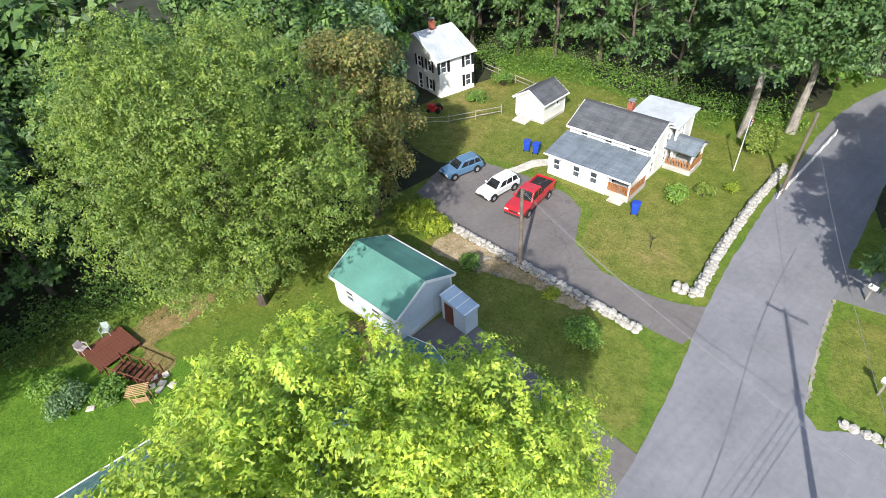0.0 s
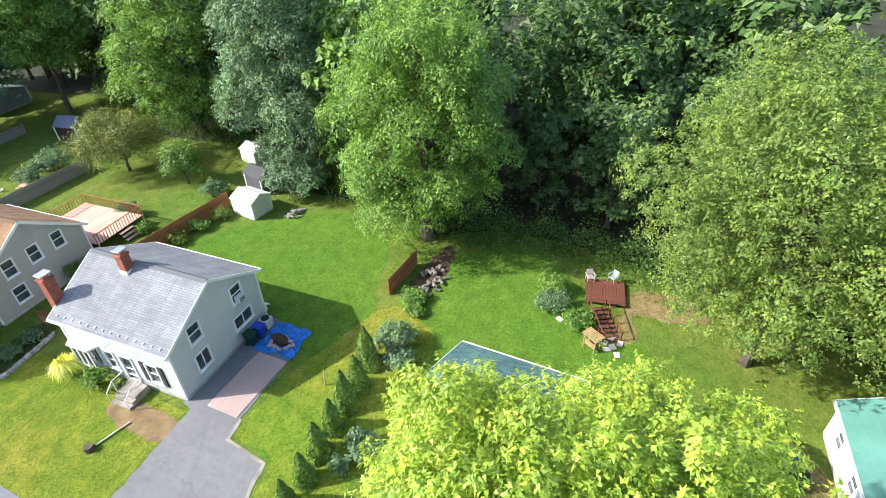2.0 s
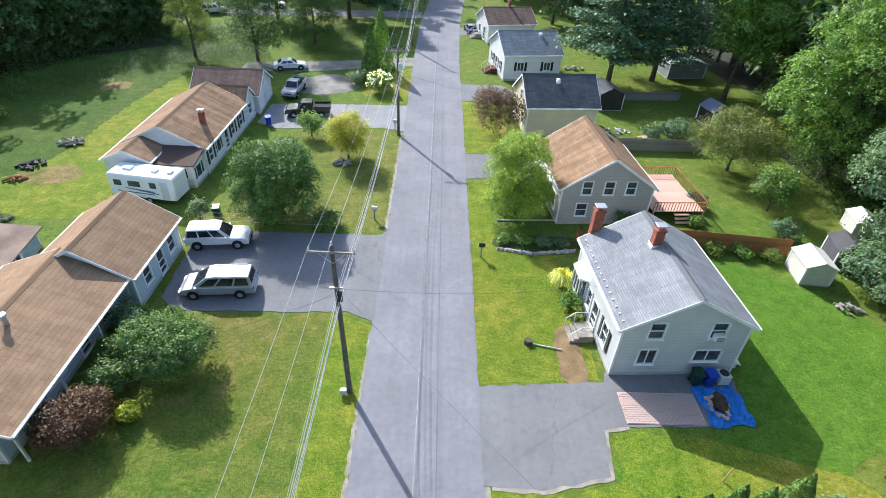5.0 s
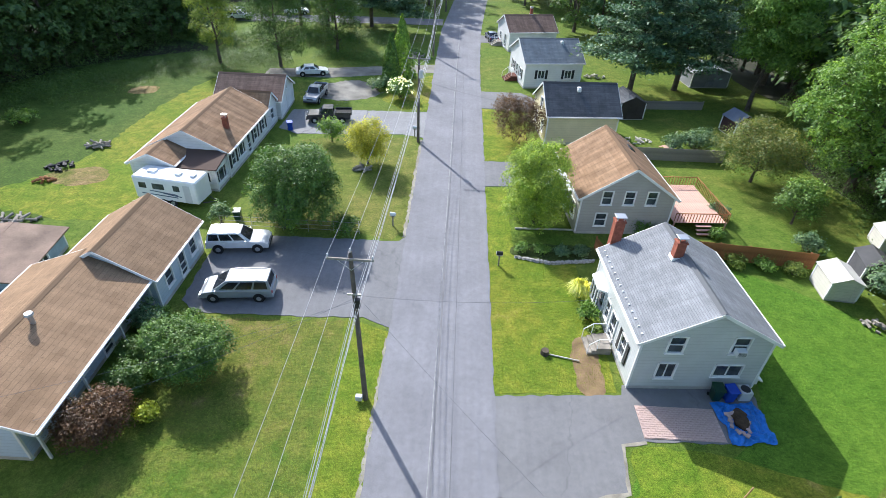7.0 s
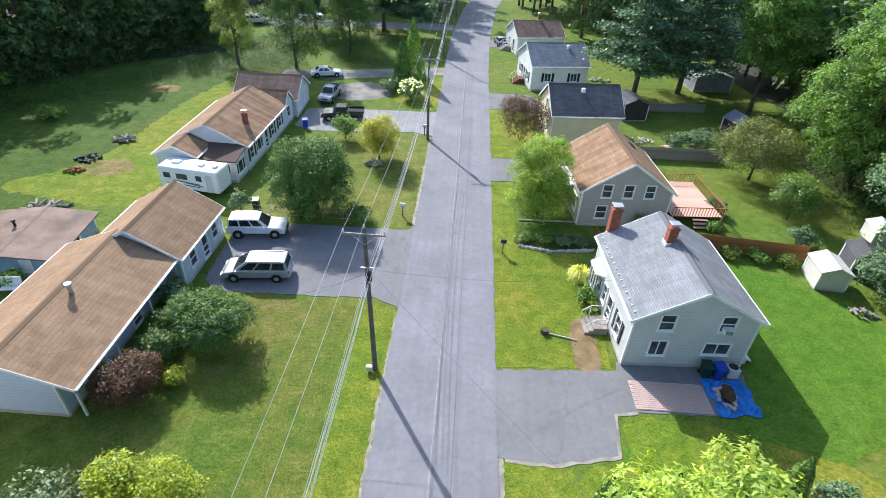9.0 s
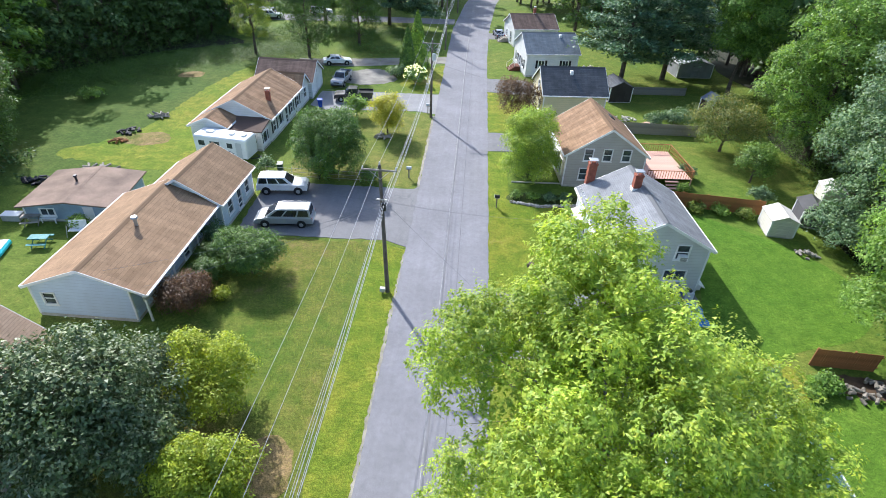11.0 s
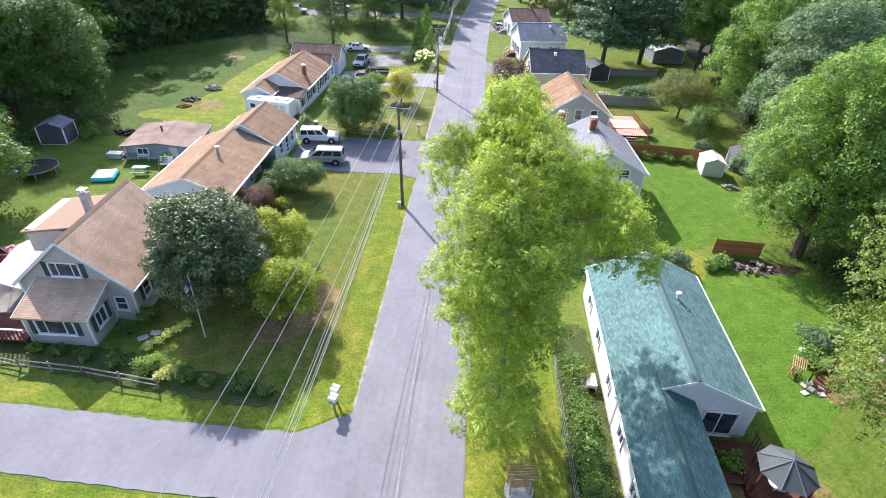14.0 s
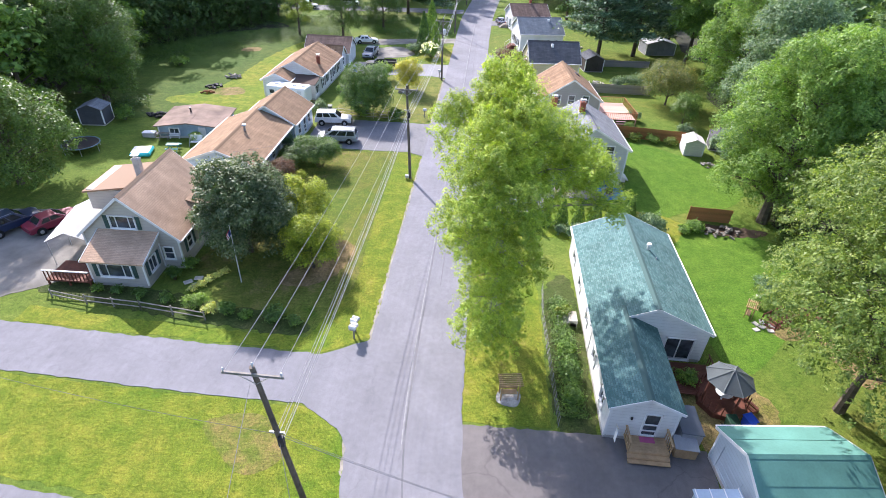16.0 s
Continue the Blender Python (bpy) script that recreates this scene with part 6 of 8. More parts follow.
tufts([(3.8, -9.4), (9, -9.3), (9, 4), (8, 12), (7.2, 16.8), (3.7, 16.9)], 9000, 0.06, BLADES_PALE, "tufts of grass under the maple", 76)

# ---------------------------------------------------------------- shrubs
A = cone_shrub(3.0, 0.72, 91)
base_arb = None
for i, (x, y, s) in enumerate(((9.0, 15.2, 0.8), (10.5, 15.2, 0.84), (12.1, 15.4, 0.96), (13.8, 15.65, 0.9), (15.4, 15.85, 1.06), (16.9, 15.95, 0.98), (18.8, 16.4, 1.12))):
    if base_arb is None:
        base_arb = thing("arborvitae", x, y, 0, 0, "clipped conical green arborvitae in a hedge row", "arborvitae", "arborvitae row")
        part("foliage", A, LEAF_CEDAR, base_arb)
        part("trunk", rod(bmesh.new(), (0, 0, -0.05), (0, 0, 2.2), 0.06, 0.02, 6), BARK, base_arb)
        base_arb.matrix_basis = pose(x, y, 0) @ Matrix.Diagonal((s, s, s, 1))
    else:
        copy_thing(base_arb, pose(x, y, 0, 0, 0, i * 50) @ Matrix.Diagonal((s / 0.8, s / 0.8, s / 0.8, 1)))
ta = thing("arborvitae", -9.3, 78.0, 0, 0, "tall dark columnar arborvitae by the road", "arborvitae")
part("foliage", cone_shrub(7.0, 1.5, 92, 0.3, 3000), LEAF_CEDAR, ta)
ta = thing("arborvitae", -8.2, 82.0, 0, 0, "tall green columnar arborvitae by the road", "arborvitae")
part("foliage", cone_shrub(8.6, 1.8, 93, 0.3, 3400), LEAF_GREEN, ta)
PLANTING_A = (
    (21.0, 15.6, 1.7, 2.0, LEAF_BLUE, "rounded rhododendron shrub on the lawn", 2600, 0.18), (19.6, 14.4, 1.1, 1.5, LEAF_BLUE, "rounded rhododendron shrub on the lawn", 1400, 0.18),
    (13.2, 13.2, 1.2, 1.3, LEAF_BLUE, "grey-green shrub beside the hedge row", 1600, 0.16), (11.8, 13.9, 0.7, 0.9, LEAF_BLUE, "grey-green shrub beside the hedge row", 700, 0.14),
    (25.5, 16.6, 1.3, 0.9, LEAF_GREEN, "low leafy shrub by the board fence", 1400, 0.16), (24.2, 15.8, 0.8, 0.7, LEAF_GREEN, "low leafy shrub by the board fence", 800, 0.16),
    (-17.9, 22.4, 1.5, 2.3, LEAF_WEED, "dark leafy shrub before the porch", 5000, 0.12), (-18.6, 24.6, 1.3, 2.2, LEAF_WEED, "dark leafy shrub before the porch", 4000, 0.12),
    (-14.9, 24.0, 2.9, 3.9, LEAF_CEDAR, "large rounded green shrub before the ranch house", 24000, 0.12), (-17.2, 25.6, 1.5, 2.2, LEAF_BLUE, "grey-green shrub by the porch", 3000, 0.13), (-19.4, 27.6, 1.4, 2.0, LEAF_BLUE, "grey-green shrub by the porch", 1600, 0.17),
    (-19.0, 27.6, 1.0, 1.6, FLOWER, "hydrangea with pale flower heads", 300, 0.16), (-18.9, 27.9, 1.2, 1.5, LEAF_GREEN, "leafy green hydrangea bush by the porch", 1800, 0.14), (-17.8, 19.5, 2.2, 3.0, LEAF_RED, "bronze-red Japanese maple shrub", 15000, 0.10),
    (-16.0, 20.6, 0.8, 1.3, LEAF_YELLOW, "yellow-green shrub by the lawn", 1400, 0.12), (-16.7, 28.4, 0.8, 1.1, LEAF_CEDAR, "small round clipped bush", 1200, 0.11),
    (7.2, 61.4, 3.9, 5.2, LEAF_RED, "large bronze-red maple shrub by the roadside", 15000, 0.13), (35.3, 34.4, 3.6, 4.6, LEAF_BLUE, "large pale grey-green shrub by the sheds", 11000, 0.17),)
PLANTING_B = (
    (28.6, 62.0, 2.6, 2.6, LEAF_BLUE, "broad grey-green hedge shrub", 3200, 0.2), (25.6, 61.4, 1.8, 2.0, LEAF_BLUE, "broad grey-green hedge shrub", 1800, 0.2),
    (31.4, 41.8, 1.5, 1.8, LEAF_BLUE, "grey-green shrub on the back lawn", 1700, 0.18), (25.4, 46.6, 1.2, 1.4, LEAF_BLUE, "grey-green shrub beside the deck", 1300, 0.17),
    (24.0, 43.0, 0.9, 1.0, LEAF_GREEN, "leafy shrub beside the deck", 900, 0.16), (17.3, 41.6, 1.4, 1.6, LEAF_CEDAR, "dark clipped shrub by the house wall", 1900, 0.14), (18.7, 42.0, 1.2, 1.5, LEAF_CEDAR, "dark clipped shrub by the house wall", 1500, 0.14),
    (6.3, 39.0, 0.7, 0.8, LEAF_GREEN, "leafy perennial in the stone-edged bed", 800, 0.14), (8.0, 39.0, 0.8, 0.7, LEAF_GREEN, "leafy perennial in the stone-edged bed", 800, 0.14), (9.6, 38.9, 0.8, 0.8, LEAF_BLUE, "blue-green perennial in the stone-edged bed", 800, 0.14), (11.3, 39.1, 0.8, 0.8, LEAF_BLUE, "hydrangea with blue-green leaves", 800, 0.14),
    (10.4, 31.2, 0.9, 1.3, LEAF_GREEN, "dark green shrub by the front wall", 1000, 0.14), (10.6, 29.6, 0.6, 0.8, LEAF_OLIVE, "flowering shrub by the stoop", 600, 0.13),)
PLANTING_C = (
    (-17.6, -1.3, 0.95, 1.2, LEAF_GREEN, "rounded green garden bush", 1200, 0.13), (-14.9, -1.6, 0.8, 1.0, LEAF_GREEN, "rounded green garden bush", 900, 0.13), (-13.3, -1.9, 0.6, 0.7, LEAF_GREEN, "small green garden bush", 600, 0.12),
    (-11.2, -1.8, 1.0, 1.1, LEAF_CEDAR, "rounded dark green garden bush", 1300, 0.13), (-9.4, -2.1, 0.65, 0.8, LEAF_CEDAR, "small dark garden bush", 700, 0.12), (-20.0, -1.0, 0.7, 0.9, LEAF_CEDAR, "small dark garden bush", 700, 0.12),
    (-22.5, -0.6, 0.6, 0.7, LEAF_CEDAR, "clipped green foundation bush", 600, 0.12), (-24.4, -0.4, 0.6, 0.7, LEAF_CEDAR, "clipped green foundation bush", 600, 0.12), (-26.0, -0.4, 0.6, 0.6, LEAF_GREEN, "clipped green foundation bush", 600, 0.12),
    (-20.8, 1.8, 0.7, 1.5, LEAF_CEDAR, "upright dark bush at the house corner", 1100, 0.12), (-20.2, 3.4, 0.8, 1.2, LEAF_GREEN, "rounded bush by the path", 1000, 0.13), (-17.6, 2.7, 0.5, 0.5, LEAF_GOLD, "low pale yellow edging plant", 500, 0.09), (-18.0, 2.0, 0.5, 0.5, LEAF_GOLD, "low pale yellow edging plant", 500, 0.09),
    (-18.35, 1.3, 0.5, 0.5, LEAF_GOLD, "low pale yellow edging plant", 500, 0.09), (-18.7, 0.65, 0.5, 0.5, LEAF_GOLD, "low pale yellow edging plant", 500, 0.09), (-17.2, 3.3, 0.45, 0.45, LEAF_GOLD, "low pale yellow edging plant", 400, 0.09), (-16.2, -1.7, 0.7, 0.8, LEAF_GOLD, "pale straw-coloured plant at the fence end", 700, 0.1),)
PLANTING_D = (
    (10.35, -18.3, 1.25, 2.5, LEAF_GREEN, "upright green bush on the sloping lawn", 2600, 0.15), (20.6, -18.4, 0.9, 1.4, LEAF_CEDAR, "small dense green bush by the stones", 1400, 0.13), (28.3, -19.6, 2.2, 1.3, LEAF_YELLOW, "spreading bright green groundcover shrub", 2600, 0.18), (26.2, -20.0, 1.4, 1.0, LEAF_YELLOW, "spreading bright green groundcover shrub", 1400, 0.18),
    (14.8, -20.6, 0.8, 0.4, LEAF_YELLOW, "low light green plant on the wall", 500, 0.14), (14.6, -36.4, 1.1, 1.5, LEAF_GREEN, "shrub beside the farmhouse wall", 1400, 0.15), (13.4, -38.6, 0.9, 1.2, LEAF_OLIVE, "shrub beside the farmhouse wall", 1000, 0.15),
    (12.0, -40.6, 0.7, 0.9, LEAF_YELLOW, "yellow flowering bush by the porch", 700, 0.13), (13.6, -48.5, 2.0, 2.4, LEAF_OLIVE, "olive garden shrub at the lawn's far end", 2200, 0.18), (41.5, -44.0, 1.3, 2.0, LEAF_CEDAR, "dark round bush by the tall house", 1200, 0.16),
    (41.0, -39.0, 1.6, 1.0, LEAF_GREEN, "low bushes along the tall house", 1200, 0.16),
    (28.9, 7.0, 1.5, 1.3, LEAF_BLUE, "leafy perennials beside the deck", 1500, 0.15), (28.0, 4.9, 1.2, 1.0, LEAF_GREEN, "leafy perennials beside the deck", 1300, 0.15), (30.6, 7.6, 1.2, 1.6, LEAF_GREEN, "leafy shrub beside the deck", 1200, 0.16),)
PLANTING_E = (
    (-7.5, 73.0, 2.0, 2.6, LEAF_GREEN, "rose of Sharon bush with white flowers", 2600, 0.2), (-11.0, 75.5, 1.8, 1.8, LEAF_BLUE, "grey-green shrub by the lane", 1400, 0.2), (-13.6, 40.6, 1.4, 1.6, LEAF_GREEN, "hedge shrub beneath the fruit tree", 1300, 0.17),
    (-8.6, 40.2, 1.4, 1.7, LEAF_CEDAR, "dark shrub by the forecourt corner", 1600, 0.16), (-19.4, 40.4, 1.0, 2.4, LEAF_BLUE, "slim grey-green bush behind the camper", 1300, 0.16), (-19.0, 50.0, 0.8, 1.2, LEAF_GREEN, "shrub along the house front", 700, 0.15), (-19.4, 53.5, 0.7, 1.0, LEAF_GREEN, "shrub along the house front", 600, 0.15),
    (-44.0, 33.5, 1.6, 1.8, LEAF_GREEN, "bush beside the small shed", 1400, 0.18), (-31.6, 28.2, 0.9, 1.5, LEAF_GREEN, "bush beside the workshop", 800, 0.16), (-49, 58, 2, 1.6, LEAF_GREEN, "wild bush at the field edge", 1200, 0.2),
    (18.8, -4.4, 0.9, 1.3, LEAF_GREEN, "leafy shrub on the deck's edge", 1000, 0.14), (10.9, -7.0, 0.8, 1.0, LEAF_GREEN, "leafy shrub in the fenced bed", 900, 0.14), (10.8, -4.8, 1.0, 1.3, LEAF_CEDAR, "leafy shrub in the fenced bed", 1200, 0.14), (10.9, -2.4, 0.7, 0.8, LEAF_GREEN, "leafy shrub in the fenced bed", 700, 0.13), (10.9, 1.6, 0.8, 1.0, LEAF_OLIVE, "leafy shrub in the fenced bed", 800, 0.13),)
PLANTING_F = (
    (31.0, 36.6, 1.0, 1.2, LEAF_GREEN, "flowering shrub along the fence", 900, 0.15), (28.6, 38.2, 1.0, 1.1, LEAF_OLIVE, "flowering shrub along the fence", 900, 0.15), (26.4, 38.6, 1.0, 1.0, LEAF_GREEN, "flowering shrub along the fence", 900, 0.15), (24.0, 38.9, 1.0, 1.0, LEAF_OLIVE, "flowering shrub along the fence", 900, 0.15), (21.8, 39.2, 0.9, 1.0, LEAF_RED, "purple flowering shrub along the fence", 800, 0.14),)
SHRUBS = PLANTING_A + PLANTING_B + PLANTING_C + PLANTING_D + PLANTING_E + PLANTING_F
for i, (x, y, r, h, mat, lab, n, s) in enumerate(SHRUBS):
    sh = shrub(x, y, r, h, mat, lab, 200 + i, n, s)
    if "white flowers" in lab:
        rnd = np.random.default_rng(77)
        c, nn = crown_points([(0, 0, 1.5, 1.8, 1.8, 1.2)], 260, rnd, 0.1, 4, 0.95)
        part("blossom", leaf_mesh("blossom", c, nn, 0.3, rnd), FLOWER, sh)
fg = thing("ornamental_grass", 10.2, 33.6, 0, 0, "fountain of pale striped ornamental grass", "grass clump")
gb = bmesh.new()
rg = random.Random(3)
for i in range(420):
    a, q = rg.uniform(0, 6.283), rg.uniform(0.5, 1.25)
    p0 = Vector((math.cos(a) * 0.15, math.sin(a) * 0.15, 0))
    p1 = Vector((math.cos(a) * q * 0.5, math.sin(a) * q * 0.5, rg.uniform(1.1, 1.5)))
    p2 = Vector((math.cos(a) * q, math.sin(a) * q, rg.uniform(0.25, 1.2)))
    sd = Vector((-math.sin(a), math.cos(a), 0)) * 0.025
    v0, v1, v2, v3, v4 = (gb.verts.new(p) for p in (p0 - sd, p0 + sd, p1 + sd, p1 - sd, p2))
    gb.faces.new((v0, v1, v2, v3))
    gb.faces.new((v3, v2, v4))
part("tuft", gb, LEAF_GOLD, fg)


# ---------------------------------------------------------------- utility poles and wires
def utility_pole(x, y, h, label, lean=(0.0, 0.0), arm=2.4, arm_z=0.35, drum=False, second=0.0, rz=0.0):
    p = thing("utility_pole", x, y, 0, 0, label, "utility pole", "utility poles")
    top = Vector((lean[0], lean[1], h))
    part("pole", rod(bmesh.new(), (0, 0, -0.2), top, 0.17, 0.11, 12), POLE_WOOD, p)
    d = Vector((math.cos(radians(rz)), math.sin(radians(rz)), 0))
    if arm:
        c = top * (1 - arm_z / h)
        ab = part("crossarm", boxed(c.x, c.y - 0.14, c.z, arm, 0.10, 0.12, rz=rz, bevel=0.01), GREY_WOOD, p)
        for s in (-1, 0, 1):
            q = c + d * (s * arm * 0.47) + Vector((0, -0.14 if s else 0, 0.06 if s else arm_z))
            part("insulator", rod(rod(bmesh.new(), q, q + Vector((0, 0, 0.14)), 0.03, 0.05, 8), q + Vector((0, 0, 0.14)), q + Vector((0, 0, 0.22)), 0.06, 0.03, 8), TRIM_GREY, p)
        for s in (-1, 1):
            part("brace", rod(bmesh.new(), c + d * (s * 0.7) + Vector((0, -0.14, -0.05)), c * (1 - 0.7 / h) + Vector((0, -0.1, 0)), 0.018), METAL, p)
    if drum:
        q = top * (1 - 1.9 / h) + Vector((0.25, -0.25, 0))
        part("transformer", rod(rod(bmesh.new(), q - Vector((0, 0, 0.4)), q + Vector((0, 0, 0.35)), 0.24, 0.24, 14), q + Vector((0, 0, 0.35)), q + Vector((0, 0, 0.45)), 0.24, 0.1, 14), TRIM_GREY, p)
    if second:
        q = top * (1 - second / h)
        part("splice_box", boxed(q.x + 0.16, q.y - 0.2, q.z, 0.28, 0.26, 0.6, bevel=0.03), DARK_METAL, p)
        part("bracket", boxed(q.x, q.y - 0.1, q.z + 0.5, 0.7, 0.08, 0.08), METAL, p)
    return p


utility_pole(-4.2, 22.9, 10.3, "weathered wooden utility pole with a crossarm", (-0.5, 0.75), second=3.0)
utility_pole(-4.0, 59.3, 9.7, "weathered wooden utility pole carrying a grey transformer", (-0.1, 0.4), drum=True)
utility_pole(-4.6, -15.6, 11.65, "weathered wooden utility pole with a crossarm", (-0.5, -1.25), arm=2.6, second=5.3)
utility_pole(-4.2, 93.0, 9.6, "weathered wooden utility pole far along the road", (0, 0))
utility_pole(-3.4, 126.0, 9.6, "weathered wooden utility pole far along the road", (0, 0))
utility_pole(9.0, -43.0, 7.4, "weathered wooden pole beside the stone wall", (-0.25, -0.2), arm=0)
utility_pole(18.3, -21.3, 6.8, "weathered wooden pole at the stone wall", (0.1, 0.0), arm=0)


def wire(pts, sag, r=0.014, n=14):
    """A hanging wire through the given points: one tube."""
    line = [Vector(pts[0])]
    for a, b in zip(pts, pts[1:]):
        a, b = Vector(a), Vector(b)
        line += [a.lerp(b, i / n) - Vector((0, 0, sag * 4 * i / n * (1 - i / n))) for i in range(1, n + 1)]
    d = line[-1] - line[0]
    side = Vector((-d.y, d.x, 0)).normalized() * r
    up = Vector((0, 0, r))
    bm = bmesh.new()
    rings = [[bm.verts.new(p + o) for o in (side, up, -side, -up)] for p in line]
    for p, q in zip(rings, rings[1:]):
        for k in range(4):
            bm.faces.new((p[k], p[(k + 1) % 4], q[(k + 1) % 4], q[k]))
    return bm


PT = {"p0": (-4, -60, 10.4), "p3": (-5.1, -16.8, 11.2), "p1": (-4.7, 23.6, 9.95), "p2": (-4.1, 59.7, 9.35), "p4": (-4.2, 93, 9.25), "p5": (-3.4, 126, 9.25), "p6": (6, 175, 9.2)}
names = ["p3", "p1", "p2", "p4", "p5", "p6"]
for s, dz in ((-1.13, 0.22), (0.0, 0.5), (1.13, 0.22)):
    tagged(part("power_line", wire([(PT[k][0] + s, PT[k][1] - 0.1, PT[k][2] + dz) for k in names], 0.55, 0.011), WIRE, None), "thin grey overhead power line between poles", "power line", "overhead lines")
for dx, dz, r in ((0.22, -2.5, 0.02), (0.24, -3.0, 0.014), (0.2, -3.4, 0.021), (0.26, -2.0, 0.011)):
    tagged(part("power_line", wire([(PT[k][0] + dx, PT[k][1] + (0.4 if k == "p3" else 0), PT[k][2] + dz - (2.1 if k == "p3" else 0)) for k in names], 0.6, r), WIRE, None), "bundled pale communication cable between poles", "cable", "overhead lines")
for a, b, sg, r in (((-4.8, -16.2, 6.3), (18.4, -21.3, 6.6), 0.7, 0.02), ((-4.8, -16.2, 6.5), (18.4, -21.3, 6.75), 0.8, 0.015), ((18.4, -21.3, 6.7), (20.5, -33.2, 4.2), 0.4, 0.014), ((-4.6, 23.5, 7.6), (11.4, 29.0, 4.0), 0.5, 0.012), ((-4.6, 23.5, 7.4), (-20.0, 17.9, 2.9), 0.5, 0.012),
                    ((-4.6, 23.5, 7.2), (-24.0, 17.6, 3.8), 0.5, 0.012), ((-4.1, 59.6, 7.2), (10.4, 62.0, 4.0), 0.5, 0.012), ((-4.1, 59.6, 7.0), (-20.4, 57, 2.9), 0.5, 0.012), ((-4.6, 23.5, 7.8), (12.3, 8.0, 3.0), 0.5, 0.012), ((-4.9, -16.3, 6.6), (-30, -13.0, 6.6), 0.6, 0.016), ((-4.9, -16.3, 6.4), (8.9, -43.2, 7.1), 0.8, 0.018), ((-5.1, -16.9, 11.4), (6.0, -70, 10), 0.8, 0.016)):
    tagged(part("service_wire", wire([a, b], sg, r * 0.75), DARK_WIRE, None), "slack service wire from pole to house", "wire", "service wires")


# ---------------------------------------------------------------- vehicles
def paint(name, col):
    m, nt, b = nodes_of(name, 0.28, 0.1, 0.5)
    n = noise_tex(nt, 1.2, 3, vec=coords(nt))
    nt.links.new(ramp(nt, n, [(0.3, scaled(col, 0.88)), (0.7, scaled(col, 1.05))]), b.inputs["Base Color"])
    b.inputs["Coat Weight"].default_value = 0.6
    return m


PAINTS = {k: paint(k + "_car_paint", c) for k, c in (("white", (0.75, 0.76, 0.77)), ("silver", (0.31, 0.335, 0.36)), ("red", (0.48, 0.02, 0.025)), ("black", (0.02, 0.022, 0.025)), ("blue", (0.10, 0.20, 0.32)), ("navy", (0.02, 0.035, 0.08)), ("maroon", (0.20, 0.015, 0.04)))}
HEADLAMP = plain("headlamp_glass", (0.7, 0.72, 0.74), 0.15, 0.1, var=0.1, bump=0)
TAILLAMP = plain("red_lamp_glass", (0.40, 0.02, 0.02), 0.2, var=0.1, bump=0)
KINDS = {  # length, width, profile of the lower body (x, z), cabin: belt x0, x1, roof x0, x1, belt z, roof z
    "sedan": (4.6, 1.78, [(-2.3, 0.35), (-2.3, 0.85), (-1.7, 0.97), (0.9, 0.95), (2.0, 0.80), (2.3, 0.62), (2.3, 0.32)], (-1.75, 1.05, -1.05, 0.25, 0.93, 1.42)),
    "wagon": (3.95, 1.66, [(-1.97, 0.36), (-1.97, 0.9), (-1.6, 0.94), (0.75, 0.93), (1.68, 0.82), (1.97, 0.63), (1.97, 0.33)], (-1.89, 0.92, -1.63, 0.16, 0.91, 1.45)),
    "suv": (4.85, 1.88, [(-2.42, 0.45), (-2.42, 1.05), (-2.0, 1.1), (0.95, 1.08), (2.15, 1.0), (2.42, 0.8), (2.42, 0.42)], (-2.36, 1.1, -2.15, 0.3, 1.07, 1.75)),
    "van": (5.1, 1.98, [(-2.55, 0.38), (-2.55, 1.0), (-2.1, 1.03), (1.35, 1.02), (2.25, 0.85), (2.55, 0.62), (2.55, 0.34)], (-2.5, 1.65, -2.3, 0.55, 1.0, 1.74)),
    "pickup": (5.2, 1.9, [(-2.6, 0.5), (-2.6, 1.1), (-0.56, 1.12), (1.1, 1.12), (2.32, 1.05), (2.6, 0.85), (2.6, 0.45)], (-0.7, 1.2, -0.56, 0.56, 1.1, 1.8))}


